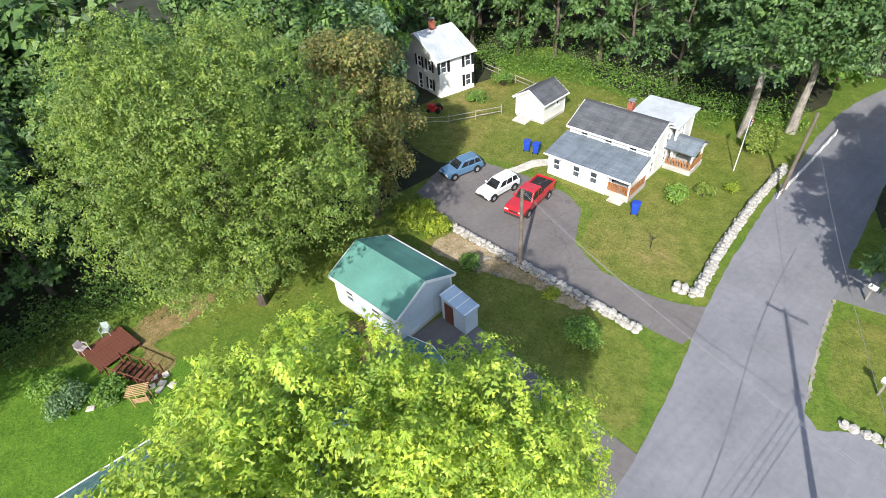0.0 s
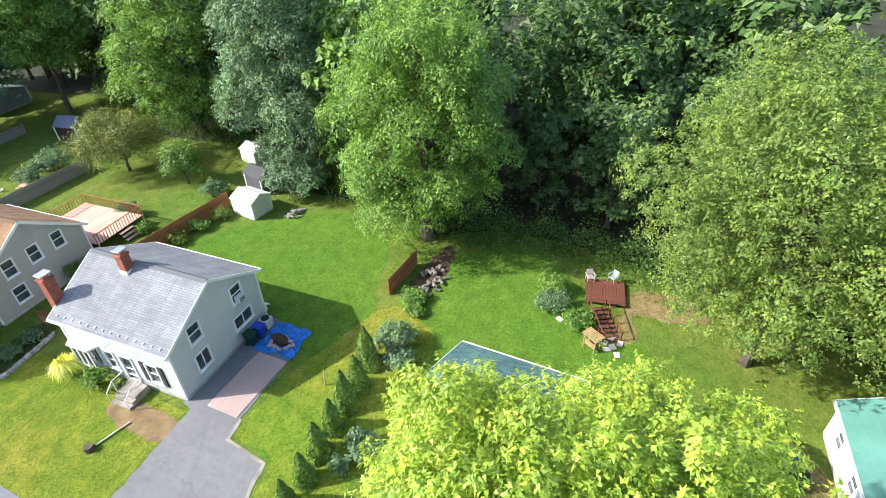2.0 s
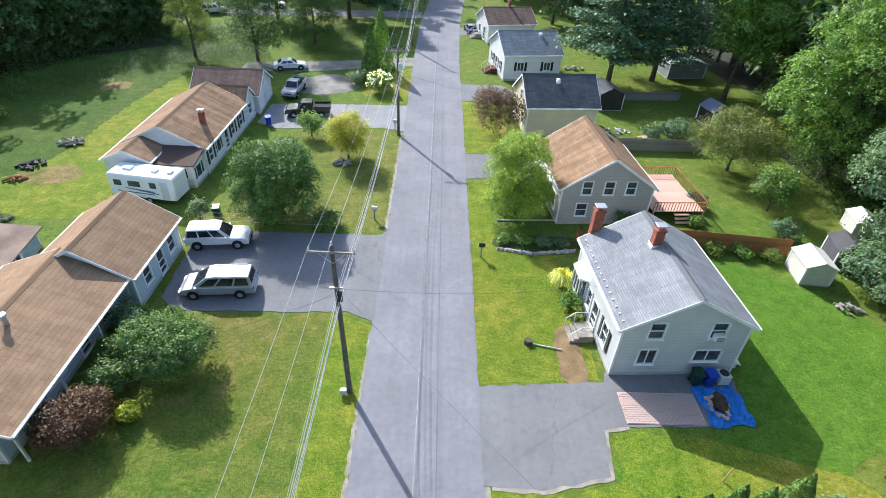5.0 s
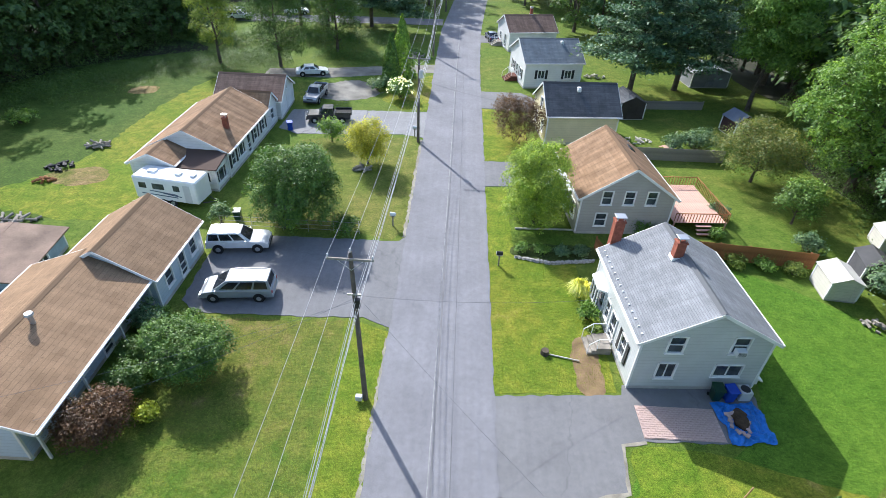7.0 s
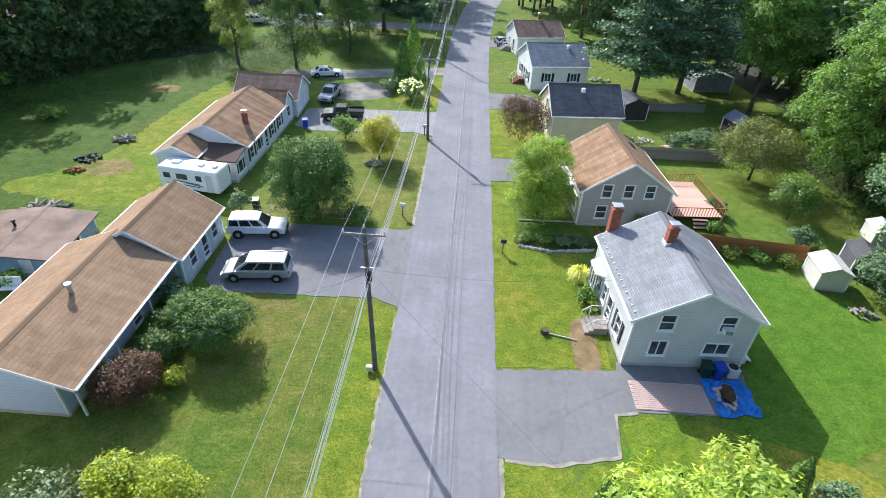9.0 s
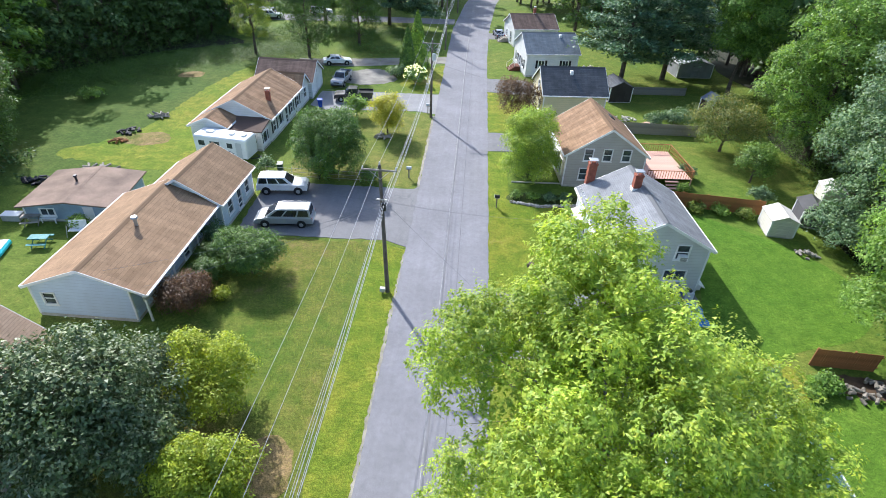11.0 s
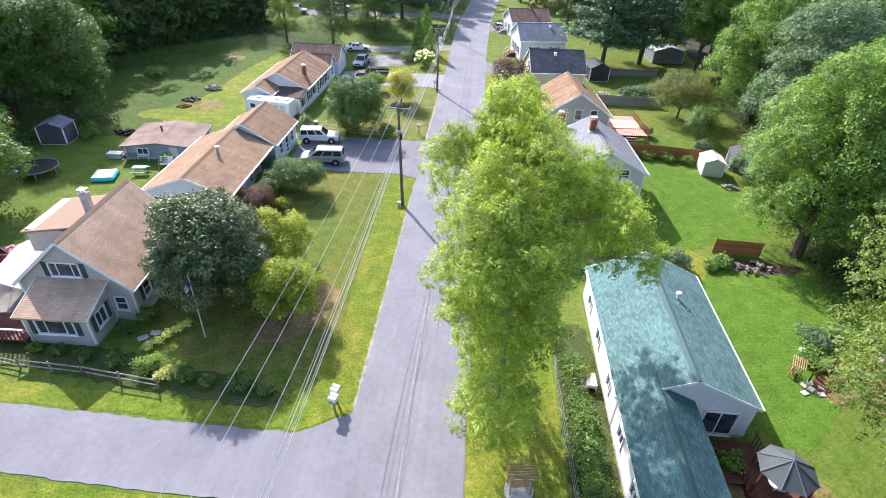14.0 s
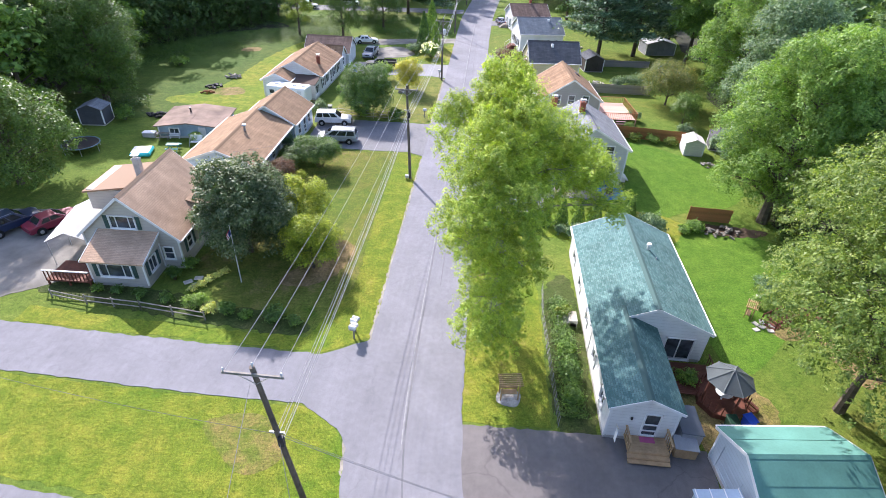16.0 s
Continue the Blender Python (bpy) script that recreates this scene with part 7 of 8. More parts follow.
def car(x, y, rz, kind, col, label):
    L, W, prof, (b0, b1, t0, t1, zb, zr) = KINDS[kind]
    mat = PAINTS[col]
    c = thing("pickup_truck" if kind == "pickup" else "minivan" if kind == "van" else "car", x, y, 0.03, rz, label, "truck" if kind == "pickup" else "car", "parked vehicles")
    bm = bmesh.new()
    sides = []
    for s in (-1, 1):
        sides.append([bm.verts.new((px, s * W / 2 * (0.94 if abs(px) > L / 2 - 0.05 else 1.0), pz)) for px, pz in prof])
    n = len(prof)
    bm.faces.new(sides[0])
    bm.faces.new(sides[1][::-1])
    for i in range(n):
        bm.faces.new((sides[0][i], sides[1][i], sides[1][(i + 1) % n], sides[0][(i + 1) % n]))
    bmesh.ops.recalc_face_normals(bm, faces=bm.faces)
    bmesh.ops.bevel(bm, geom=[e for e in bm.edges], offset=0.07, segments=2, affect="EDGES", profile=0.6)
    body = part("body", bm, mat, c)
    wb, wt = W / 2 - 0.07, W / 2 - 0.24
    low = [Vector((b0, -wb, zb)), Vector((b1, -wb, zb)), Vector((b1, wb, zb)), Vector((b0, wb, zb))]
    hi = [Vector((t0, -wt, zr)), Vector((t1, -wt, zr)), Vector((t1, wt, zr)), Vector((t0, wt, zr))]
    cb = bmesh.new()
    v = [cb.verts.new(p - Vector((0, 0, 0.05))) for p in low] + [cb.verts.new(p) for p in hi]
    for f in ((4, 5, 6, 7), (0, 1, 5, 4), (1, 2, 6, 5), (2, 3, 7, 6), (3, 0, 4, 7)):
        cb.faces.new([v[i] for i in f])
    bmesh.ops.recalc_face_normals(cb, faces=cb.faces)
    bmesh.ops.bevel(cb, geom=[e for e in cb.edges if len(e.link_faces) == 2], offset=0.06, segments=2, affect="EDGES", profile=0.6)
    cabin = part("cabin", cb, mat, c)

    def pane(name, q, u0, u1, v0, v1):
        nrm = (q[1] - q[0]).cross(q[3] - q[0]).normalized() * 0.012
        g = bmesh.new()
        pts = []
        for u, w_ in ((u0, v0), (u1, v0), (u1, v1), (u0, v1)):
            pts.append(q[0].lerp(q[1], u).lerp(q[3].lerp(q[2], u), w_))
        a = [g.verts.new(p + nrm) for p in pts]
        b = [g.verts.new(p - nrm) for p in pts]
        g.faces.new(a)
        g.faces.new(b[::-1])
        for i in range(4):
            g.faces.new((a[i], b[i], b[(i + 1) % 4], a[(i + 1) % 4]))
        part(name, g, CARGLASS, cabin)
    pane("windscreen", [low[1], low[2], hi[2], hi[1]], 0.08, 0.92, 0.1, 0.92)
    pane("rear_window", [low[3], low[0], hi[0], hi[3]], 0.1, 0.9, 0.25, 0.9)
    cuts = {"pickup": ((0.06, 0.40), (0.46, 0.86)), "sedan": ((0.16, 0.46), (0.50, 0.84)), "wagon": ((0.05, 0.28), (0.32, 0.58), (0.62, 0.88))}.get(kind, ((0.05, 0.30), (0.34, 0.62), (0.66, 0.90)))
    for a, b in cuts:
        pane("side_window", [low[0], low[1], hi[1], hi[0]], a, b, 0.16, 0.88)
        pane("side_window", [low[2], low[3], hi[3], hi[2]], 1 - b, 1 - a, 0.16, 0.88)
    r = 0.36 if kind in ("suv", "pickup") else 0.33
    for sx in (-L * 0.31, L * 0.315):
        for s in (-1, 1):
            w = part("wheel", rod(bmesh.new(), (sx, s * (W / 2 - 0.2), r), (sx, s * (W / 2 + 0.02), r), r, r, 20), RUBBER, c)
            part("rim", rod(bmesh.new(), (sx, s * (W / 2 + 0.0), r), (sx, s * (W / 2 + 0.035), r), r * 0.62, r * 0.5, 14), METAL, w)
            part("wheel_arch", rod(bmesh.new(), (sx, s * (W / 2 - 0.05), r + 0.03), (sx, s * (W / 2 + 0.008), r + 0.03), r + 0.07, r + 0.07, 20), RUBBER, c)
    zl = prof[-2][1]
    for s in (-1, 1):
        part("headlight", boxed(L / 2 - 0.06, s * (W / 2 - 0.28), zl - 0.03, 0.12, 0.38, 0.16, bevel=0.03), HEADLAMP, body)
        part("taillight", boxed(-L / 2 + 0.04, s * (W / 2 - 0.16), prof[1][1] - 0.14, 0.1, 0.18, 0.26, bevel=0.03), TAILLAMP, body)
        part("mirror", boxed(b1 - 0.35, s * (W / 2 + 0.08), zb + 0.08, 0.12, 0.2, 0.14, bevel=0.03), mat, body)
    part("bumper", boxed(L / 2 - 0.02, 0, 0.45, 0.16, W * 0.92, 0.2, bevel=0.05), DARK_METAL if kind != "van" else mat, body)
    part("bumper", boxed(-L / 2 + 0.02, 0, 0.48, 0.16, W * 0.92, 0.2, bevel=0.05), METAL if kind == "pickup" else mat, body)
    part("grille", boxed(L / 2 - 0.015, 0, zl - 0.05, 0.07, W * 0.4, 0.14, bevel=0.02), DARK_METAL, body)
    if kind == "pickup":
        bed = boxed(-1.75, 0, 1.122, 1.85, W - 0.3, 0.02)
        part("bed_floor", bed, RUBBER, body)
        for s in (-1, 1):
            part("bed_side", boxed(-1.75, s * (W / 2 - 0.08), 1.22, 1.95, 0.1, 0.24, bevel=0.03), mat, body)
        part("tailgate", boxed(-2.74, 0, 1.2, 0.08, W - 0.16, 0.24, bevel=0.03), mat, body)
    if kind in ("suv", "wagon", "van"):
        for s in (-1, 1):
            part("roof_rail", boxed((t0 + t1) / 2, s * (wt - 0.05), zr + 0.04, (t1 - t0) * 0.8, 0.04, 0.05, bevel=0.01), METAL, cabin)
    return c


car(-16.7, 37.25, 8, "suv", "white", "white and grey sport utility car on the forecourt")
car(-14.75, 31.55, 186, "van", "silver", "silver minivan parked on the forecourt")
car(-15.2, 63.9, 188, "pickup", "black", "black pickup truck parked on the drive")
car(-18.4, 70.8, 266, "pickup", "silver", "silver pickup truck facing the drive")
car(-21.2, 80.3, 17, "sedan", "white", "white sedan parked on the gravel lane")
car(-35.6, 8.0, 62, "sedan", "maroon", "dark red sedan parked in the gravel yard")
car(-38.8, 7.0, 62, "suv", "navy", "dark blue car parked in the gravel yard")
car(30.9, -27.2, 80, "wagon", "blue", "blue-grey station wagon on the farm drive")
car(26.2, -27.2, 88, "wagon", "white", "white station wagon on the farm drive")
car(23.0, -27.7, 100, "pickup", "red", "bright red pickup truck on the farm drive")
car(5.8, 105.5, 100, "sedan", "navy", "dark car parked at the roadside")
car(-55.0, 112.0, 8, "sedan", "white", "white car parked on the lane beyond the field")
car(-44.0, 111.4, 170, "suv", "silver", "silver car parked on the lane beyond the field")
car(-51.0, 106.4, 20, "suv", "black", "dark car parked on grass beyond the field")
car(9.0, 105.8, 95, "suv", "white", "white car parked beside the brown-roofed house")
for x, y, col in ((-54, 110, "white"), (-47, 114, "silver"), (-42, 109.5, "white"), (-50, 104, "navy"), (-33, 116, "white"), (-4.5, 150, "white")):
    car(x, y, 20, "suv", col, "car parked in the far yard among trees")

cp = thing("camper_trailer", -24.9, 43.8, 0, -7, "white camper trailer with dark swoosh stripes", "camper")
body = part("body", boxed(0, 0, 1.6, 6.0, 2.3, 2.2, bevel=0.12), WHITE_PAINT, cp)
for x0, w_ in ((-2.1, 0.7), (-0.6, 1.1), (1.1, 0.6)):
    part("window", boxed(x0, -1.155, 1.9, w_, 0.03, 0.55, bevel=0.01), GLASS, body)
part("door", boxed(2.1, -1.16, 1.45, 0.65, 0.04, 1.75, bevel=0.01), TRIM_GREY, body)
for z_, l_, x0, a in ((1.35, 2.6, -0.2, 4), (1.2, 1.8, 0.6, 7), (1.05, 3.4, -0.6, 2)):
    part("stripe", boxed(x0, -1.153, z_, l_, 0.02, 0.09, ry=a), plain("stripe_blue", (0.10, 0.13, 0.2), 0.5), body)
for x0, s in ((-1.6, 0.8), (0.9, 0.5), (2.3, 0.4)):
    part("roof_unit", boxed(x0, 0, 2.78, s, 0.6, 0.2, bevel=0.04), WHITE_PAINT, body)
for x0 in (-0.4, 0.45):
    for s in (-1, 1):
        w = part("wheel", rod(bmesh.new(), (x0, s * 0.95, 0.34), (x0, s * 1.16, 0.34), 0.34, 0.34, 18), RUBBER, cp)
        part("rim", rod(bmesh.new(), (x0, s * 1.16, 0.34), (x0, s * 1.18, 0.34), 0.2, 0.17, 12), METAL, w)
part("tow_bar", rod(rod(bmesh.new(), (3.0, 0.6, 0.45), (4.0, 0, 0.45), 0.05), (3.0, -0.6, 0.45), (4.0, 0, 0.45), 0.05), DARK_METAL, cp)
part("jack", rod(bmesh.new(), (3.9, 0, 0), (3.9, 0, 0.7), 0.05), DARK_METAL, cp)


# ---------------------------------------------------------------- small buildings and yard things
def shed(x, y, rz, w, l, eave, peak, wall, roof, label, door="S"):
    s = thing("shed", x, y, 0, rz, label, "shed")
    shell(s, w, l, eave, peak, wall, {door: [(0, 0.05, 1.3, 1.75, "solid", wall)]}, found=0.1)
    gable_roof("roof", s, w, l, eave, peak, roof, 0.12, 0.1, 0.06, trim=False)
    return s


SHED_WALL = siding("shed_panel", (0.66, 0.63, 0.56))
shed(30.7, 36.25, -5, 2.3, 2.6, 1.7, 2.2, SHED_WALL, plain("pale_shed_roof", (0.62, 0.60, 0.57), 0.7, var=0.12), "small cream resin shed on the lawn")
shed(34.6, 38.4, -12, 2.0, 2.6, 1.8, 2.3, plain("dark_shed_wall", (0.10, 0.10, 0.11), 0.8), plain("grey_shed_roof", (0.09, 0.09, 0.095), 0.9), "small dark grey shed under the trees")
shed(39.2, 43.2, -12, 2.0, 2.4, 1.5, 1.95, SHED_WALL, MATS["pale_shed_roof"], "small cream shed behind the board fence")
shed(35.4, 67.6, 15, 2.6, 2.8, 2.0, 2.8, plain("dark_red_shed_wall", (0.07, 0.035, 0.035), 0.8), plain("blue_grey_roof", (0.13, 0.16, 0.22), 0.6), "small dark red shed with blue-grey roof")
shed(38.0, 87.0, 8, 6.0, 4.2, 2.2, 3.0, plain("grey_board", (0.25, 0.26, 0.28), 0.8), TIN, "grey pavilion shed beyond the yards")
shed(-46.9, 32.2, 8, 3.0, 2.6, 2.1, 2.7, plain("charcoal_board", (0.08, 0.085, 0.095), 0.8), GREY_SHINGLE, "small charcoal shed with white windows")
shed(22.5, 72.0, 10, 3.4, 4.0, 2.2, 3.0, plain("dark_brown_board", (0.06, 0.05, 0.045), 0.8), DARK_SHINGLE, "small dark brown shed behind the cream house")


def bin_(x, y, rz, mat, lab):
    b = thing("wheeled_bin", x, y, 0.03, rz, lab, "bin", "wheeled bins")
    bm = bmesh.new()
    lo = [(-0.24, -0.26), (0.24, -0.26), (0.24, 0.26), (-0.24, 0.26)]
    v0 = [bm.verts.new((p, q, 0.06)) for p, q in lo]
    v1 = [bm.verts.new((p * 1.3, q * 1.3, 1.0)) for p, q in lo]
    bm.faces.new(v0[::-1])
    bm.faces.new(v1)
    for i in range(4):
        bm.faces.new((v0[i], v0[(i + 1) % 4], v1[(i + 1) % 4], v1[i]))
    bmesh.ops.bevel(bm, geom=bm.edges[:], offset=0.03, segments=2, affect="EDGES")
    part("body", bm, mat, b)
    part("lid", boxed(0, 0, 1.05, 0.7, 0.78, 0.08, rx=4, bevel=0.03), mat, b)
    for s in (-1, 1):
        part("wheel", rod(bmesh.new(), (s * 0.22, 0.3, 0.1), (s * 0.3, 0.3, 0.1), 0.1, 0.1, 12), RUBBER, b)
    part("handle", rod(bmesh.new(), (-0.26, 0.4, 0.98), (0.26, 0.4, 0.98), 0.025), mat, b)
    return b


bin_(17.95, 24.55, 10, BLUE_PLASTIC, "blue wheeled recycling bin by the house wall")
bin_(17.15, 24.6, 0, GREEN_PLASTIC, "dark green wheeled bin by the house wall")
bin_(21.68, -7.89, 20, BLUE_PLASTIC, "blue wheeled recycling bin by the garden steps")
bin_(20.54, -8.11, 5, GREEN_PLASTIC, "green wheeled bin by the garden steps")
bin_(29.2, -34.4, 30, BLUE_PLASTIC, "blue wheeled bin behind the farmhouse")
bin_(28.2, -34.6, 20, BLUE_PLASTIC, "blue wheeled bin behind the farmhouse")
bin_(-19.0, 60.4, 20, BLUE_PLASTIC, "blue wheeled bin by the white garage")
bin_(-18.2, 41.0, 10, GREEN_PLASTIC, "dark bin at the forecourt")
bin_(16.0, -32.6, 20, BLUE_PLASTIC, "blue bin by the farmhouse steps")

ac = thing("air_conditioner", 18.95, 24.85, 0.03, 4, "grey outdoor air conditioning unit by the wall", "air conditioner")
part("casing", boxed(0, 0, 0.4, 0.75, 0.75, 0.75, bevel=0.04), TRIM_GREY, ac)
part("fan_grille", rod(bmesh.new(), (0, 0, 0.77), (0, 0, 0.81), 0.3, 0.28, 20), DARK_METAL, ac)

tp = thing("tarpaulin", 18.3, 22.85, 0.03, 6, "crumpled blue tarpaulin spread over bricks and soil", "tarpaulin")
tb = bmesh.new()
bmesh.ops.create_grid(tb, x_segments=34, y_segments=36, size=1.0, matrix=Matrix.Diagonal((1.4, 1.5, 1, 1)))
for v in tb.verts:
    e_ = 1 - max(abs(v.co.x) / 1.4, abs(v.co.y) / 1.5)
    f = Vector((v.co.x, v.co.y, 0))
    v.co.z = max(0.012, 0.05 + 0.26 * min(1, e_ * 3) * (0.45 + noise.noise(f * 1.5)) + 0.12 * noise.noise(f * 4.2) * min(1, e_ * 6) + 0.03 * noise.noise(f * 11))
    v.co.x += 0.30 * noise.noise(f * 1.1 + Vector((5, 0, 0))) + 0.08 * noise.noise(f * 4 + Vector((9, 0, 0)))
    v.co.y += 0.30 * noise.noise(f * 1.1 + Vector((0, 7, 0))) + 0.08 * noise.noise(f * 4 + Vector((0, 3, 0)))
bmesh.ops.solidify(tb, geom=tb.faces[:], thickness=-0.008)
part("sheet", tb, TARP, tp)
dirt = bmesh.new()
bmesh.ops.create_icosphere(dirt, subdivisions=3, radius=0.6, matrix=pose(-0.2, 0.1, 0.2) @ Matrix.Diagonal((0.9, 1.3, 0.5, 1)))
for v in dirt.verts:
    v.co += Vector((noise.noise(v.co * 2.3), noise.noise(v.co * 2.3 + Vector((4, 0, 0))), 0.5 * noise.noise(v.co * 3))) * 0.22
part("soil_mound", dirt, MULCH, tp)
rb = random.Random(12)
for i in range(16):
    a = i * 0.42
    part("loose_brick", boxed(-0.55 + 0.7 * math.cos(a) * rb.uniform(0.5, 1.1), -0.2 + 0.9 * math.sin(a) * rb.uniform(0.6, 1.1), 0.33, 0.32, 0.2, 0.07, rx=rb.uniform(-12, 12), ry=rb.uniform(-12, 12), rz=rb.uniform(0, 180), bevel=0.008), PAVER, tp)


# ---------------------------------------------------------------- fences and walls
def board_fence(x0, y0, x1, y1, h, mat, label, step=0.16, posts=2.4):
    d = math.hypot(x1 - x0, y1 - y0)
    f = thing("board_fence", x0, y0, 0, math.degrees(math.atan2(y1 - y0, x1 - x0)), label, "fence")
    me = mesh_of("board", boxed(0, 0, h / 2, step - 0.012, 0.025, h, bevel=0.004))
    me.materials.append(mat)
    rr = random.Random(int(d * 10))
    for i in range(int(d / step)):
        part("board", me, mat, f, at=pose(step * (i + 0.5), rr.uniform(-0.006, 0.006), rr.uniform(-0.03, 0.02)))
    for z in (0.35, h - 0.3):
        part("rail", boxed(d / 2, 0.05, z, d, 0.05, 0.09), mat, f)
    for i in range(int(d / posts) + 1):
        part("post", boxed(min(d, i * posts), 0.08, h / 2, 0.1, 0.1, h + 0.05), mat, f)
    return f


board_fence(25.4, 18.5, 29.7, 18.35, 1.55, CEDAR, "brown stained board fence screening the compost corner")
board_fence(20.4, 39.9, 30.6, 39.0, 1.6, CEDAR, "brown board fence between the back gardens", 0.2)
board_fence(12.6, 40.2, 13.6, 36.4, 1.2, CEDAR, "short brown board fence beside the house", 0.2)
board_fence(19.5, 58.2, 30.5, 58.6, 1.5, GREY_WOOD, "weathered grey board fence behind the cream house", 0.25)
board_fence(22, 73.8, 34, 75.2, 1.2, GREY_WOOD, "dark weathered fence along the far garden", 0.3)


def rail_fence(pts, h, mat, label, rails=2, gap=2.4, r=0.05):
    f = thing("rail_fence", pts[0][0], pts[0][1], 0, 0, label, "fence")
    o = Vector((*pts[0], 0))
    for a, b in zip(pts, pts[1:]):
        a, b = Vector((*a, 0)) - o, Vector((*b, 0)) - o
        n = max(1, round((b - a).length / gap))
        for i in range(n):
            p, q = a.lerp(b, i / n), a.lerp(b, (i + 1) / n)
            part("post", rod(bmesh.new(), p + Vector((0, 0, -0.1)), p + Vector((0, 0, h)), r * 1.3, r * 1.1, 7), mat, f)
            for k in range(rails):
                z = h * (k + 0.75) / (rails + 0.1)
                part("rail", rod(bmesh.new(), p + Vector((0, 0, z)), q + Vector((0, 0, z - 0.04)), r, r * 0.8, 6), mat, f)
        part("post", rod(bmesh.new(), b + Vector((0, 0, -0.1)), b + Vector((0, 0, h)), r * 1.3, r * 1.1, 7), mat, f)
    return f


rail_fence([(-25.9, -2.0), (-21.5, -2.1), (-16.2, -2.6)], 0.95, GREY_WOOD, "weathered split-rail fence along the shrub bed", 2, 2.6)
rail_fence([(-29.0, -1.6), (-25.9, -2.0)], 0.8, GREY_WOOD, "short leaning piece of split-rail fence", 2, 2.6)
rail_fence([(44, -27.5), (39, -33), (36.5, -38.5)], 1.1, GREY_WOOD, "weathered rail fence across the farm lawn", 2, 2.6)
rail_fence([(30.4, -44.0), (26, -46.5)], 1.1, GREY_WOOD, "weathered rail fence behind the shed", 2, 2.6)
rail_fence([(47, -46), (38.0, -45.5)], 1.1, GREY_WOOD, "weathered rail fence behind the tall house", 2, 2.6)
rail_fence([(8.9, -42.2), (9.1, -48), (9.5, -56)], 0.75, WHITE_PAINT, "low white rail fence along the road", 2, 1.8, 0.035)
rail_fence([(9.7, -9.2), (9.5, -4), (9.3, 1.0), (9.5, 4.5)], 1.1, DARK_WIRE, "wire garden fence on thin metal posts", 3, 2.0, 0.012)
rail_fence([(-19.3, 39.9), (-14, 40.0), (-7.5, 40.1)], 1.3, METAL, "galvanised wire fence beside the forecourt", 3, 2.2, 0.022)

stone_meshes = []
for i in range(8):
    rr = random.Random(300 + i)
    b = bmesh.new()
    bmesh.ops.create_icosphere(b, subdivisions=1, radius=0.5)
    for v in b.verts:
        v.co *= rr.uniform(0.75, 1.1)
        v.co = Vector((max(-0.42, min(0.42, v.co.x)), max(-0.38, min(0.38, v.co.y)), max(-0.36, min(0.36, v.co.z))))
    stone_meshes.append(mesh_of("stone", b))


def stone_wall(pts, h, label, mat, width=0.6, size=0.46, seed=1):
    w = thing("stone_wall", pts[0][0], pts[0][1], 0, 0, label, "stone wall")
    rr = random.Random(seed)
    for a, b in zip(pts, pts[1:]):
        a, b = Vector((*a, 0)), Vector((*b, 0))
        d = (b - a).length
        u = (b - a) / d
        nrm = Vector((-u.y, u.x, 0))
        n = int(d / (size * 0.84))
        for i in range(n):
            for row, z in ((-0.5, 0.3), (0.5, 0.3), (0.0, 0.75)):
                p = a + u * (i + 0.5 + rr.uniform(-0.2, 0.2)) * d / n + nrm * row * width * 0.62 - Vector((*pts[0], 0))
                s = size * rr.uniform(0.9, 1.35)
                o = part("stone", stone_meshes[rr.randrange(8)], mat, w, at=pose(p.x, p.y, h * z, rr.uniform(-20, 20), rr.uniform(-20, 20), rr.uniform(0, 360)) @ Matrix.Diagonal((s * 1.15, s, h * 0.72, 1)))
    return w


for me in stone_meshes:
    me.materials.append(STONE)
stone_wall([(8.6, -21.9), (16, -21.5), (25.1, -20.9)], 0.6, "low dry-stone wall along the farm drive", STONE, 0.5, 0.5, 2)
stone_wall([(9.3, -26.9), (7.8, -27.2), (8.6, -31), (9.3, -35.5), (9.9, -40), (10.4, -47)], 0.7, "dry-laid field stone wall along the road", STONE, 0.55, 0.5, 3)
stone_wall([(5.7, 38.1), (8.6, 37.5), (12.3, 38.2)], 0.22, "row of edging stones round the flower bed", STONE, 0.15, 0.34, 4)
stone_wall([(-2.2, -23.8), (-4.6, -24.3), (-8, -24.6)], 0.3, "row of pale kerb stones at the street corner", STONE, 0.12, 0.5, 5)


# ---------------------------------------------------------------- decks, arbours, garden furniture
def deck(x, y, rz, w, l, z, mat, label, plank=0.2, rails="", rail_mat=None, along="x"):
    d = thing("deck", x, y, 0, rz, label, "deck")
    n = int((l if along == "x" else w) / plank)
    sz = (w, plank - 0.012) if along == "x" else (plank - 0.012, l)
    me = mesh_of("plank", boxed(0, 0, 0, sz[0], sz[1], 0.035, bevel=0.005))
    me.materials.append(mat)
    for i in range(n):
        o = -((l if along == "x" else w)) / 2 + plank * (i + 0.5)
        part("plank", me, mat, d, at=pose(0, o, z) if along == "x" else pose(o, 0, z))
    for sx in (-1, 1):
        for sy in (-1, 1):
            part("leg", boxed(sx * (w / 2 - 0.1), sy * (l / 2 - 0.1), z / 2 - 0.01, 0.1, 0.1, z), mat, d)
    part("joist", boxed(0, 0, z - 0.1, w - 0.1, 0.06, 0.15), mat, d)
    rm = rail_mat or mat
    for face in rails:
        L_ = w if face in "SN" else l
        m = frame_of(face, w - 0.08, l - 0.08) @ pose(0, 0, z)
        part("railing_top", boxed(0, 0, 0.92, L_, 0.1, 0.05), rm, d, at=m)
        for i in range(int(L_ / 0.28) + 1):
            part("baluster", boxed(-L_ / 2 + 0.28 * i, 0, 0.46, 0.045, 0.045, 0.9), rm, d, at=m)
    return d


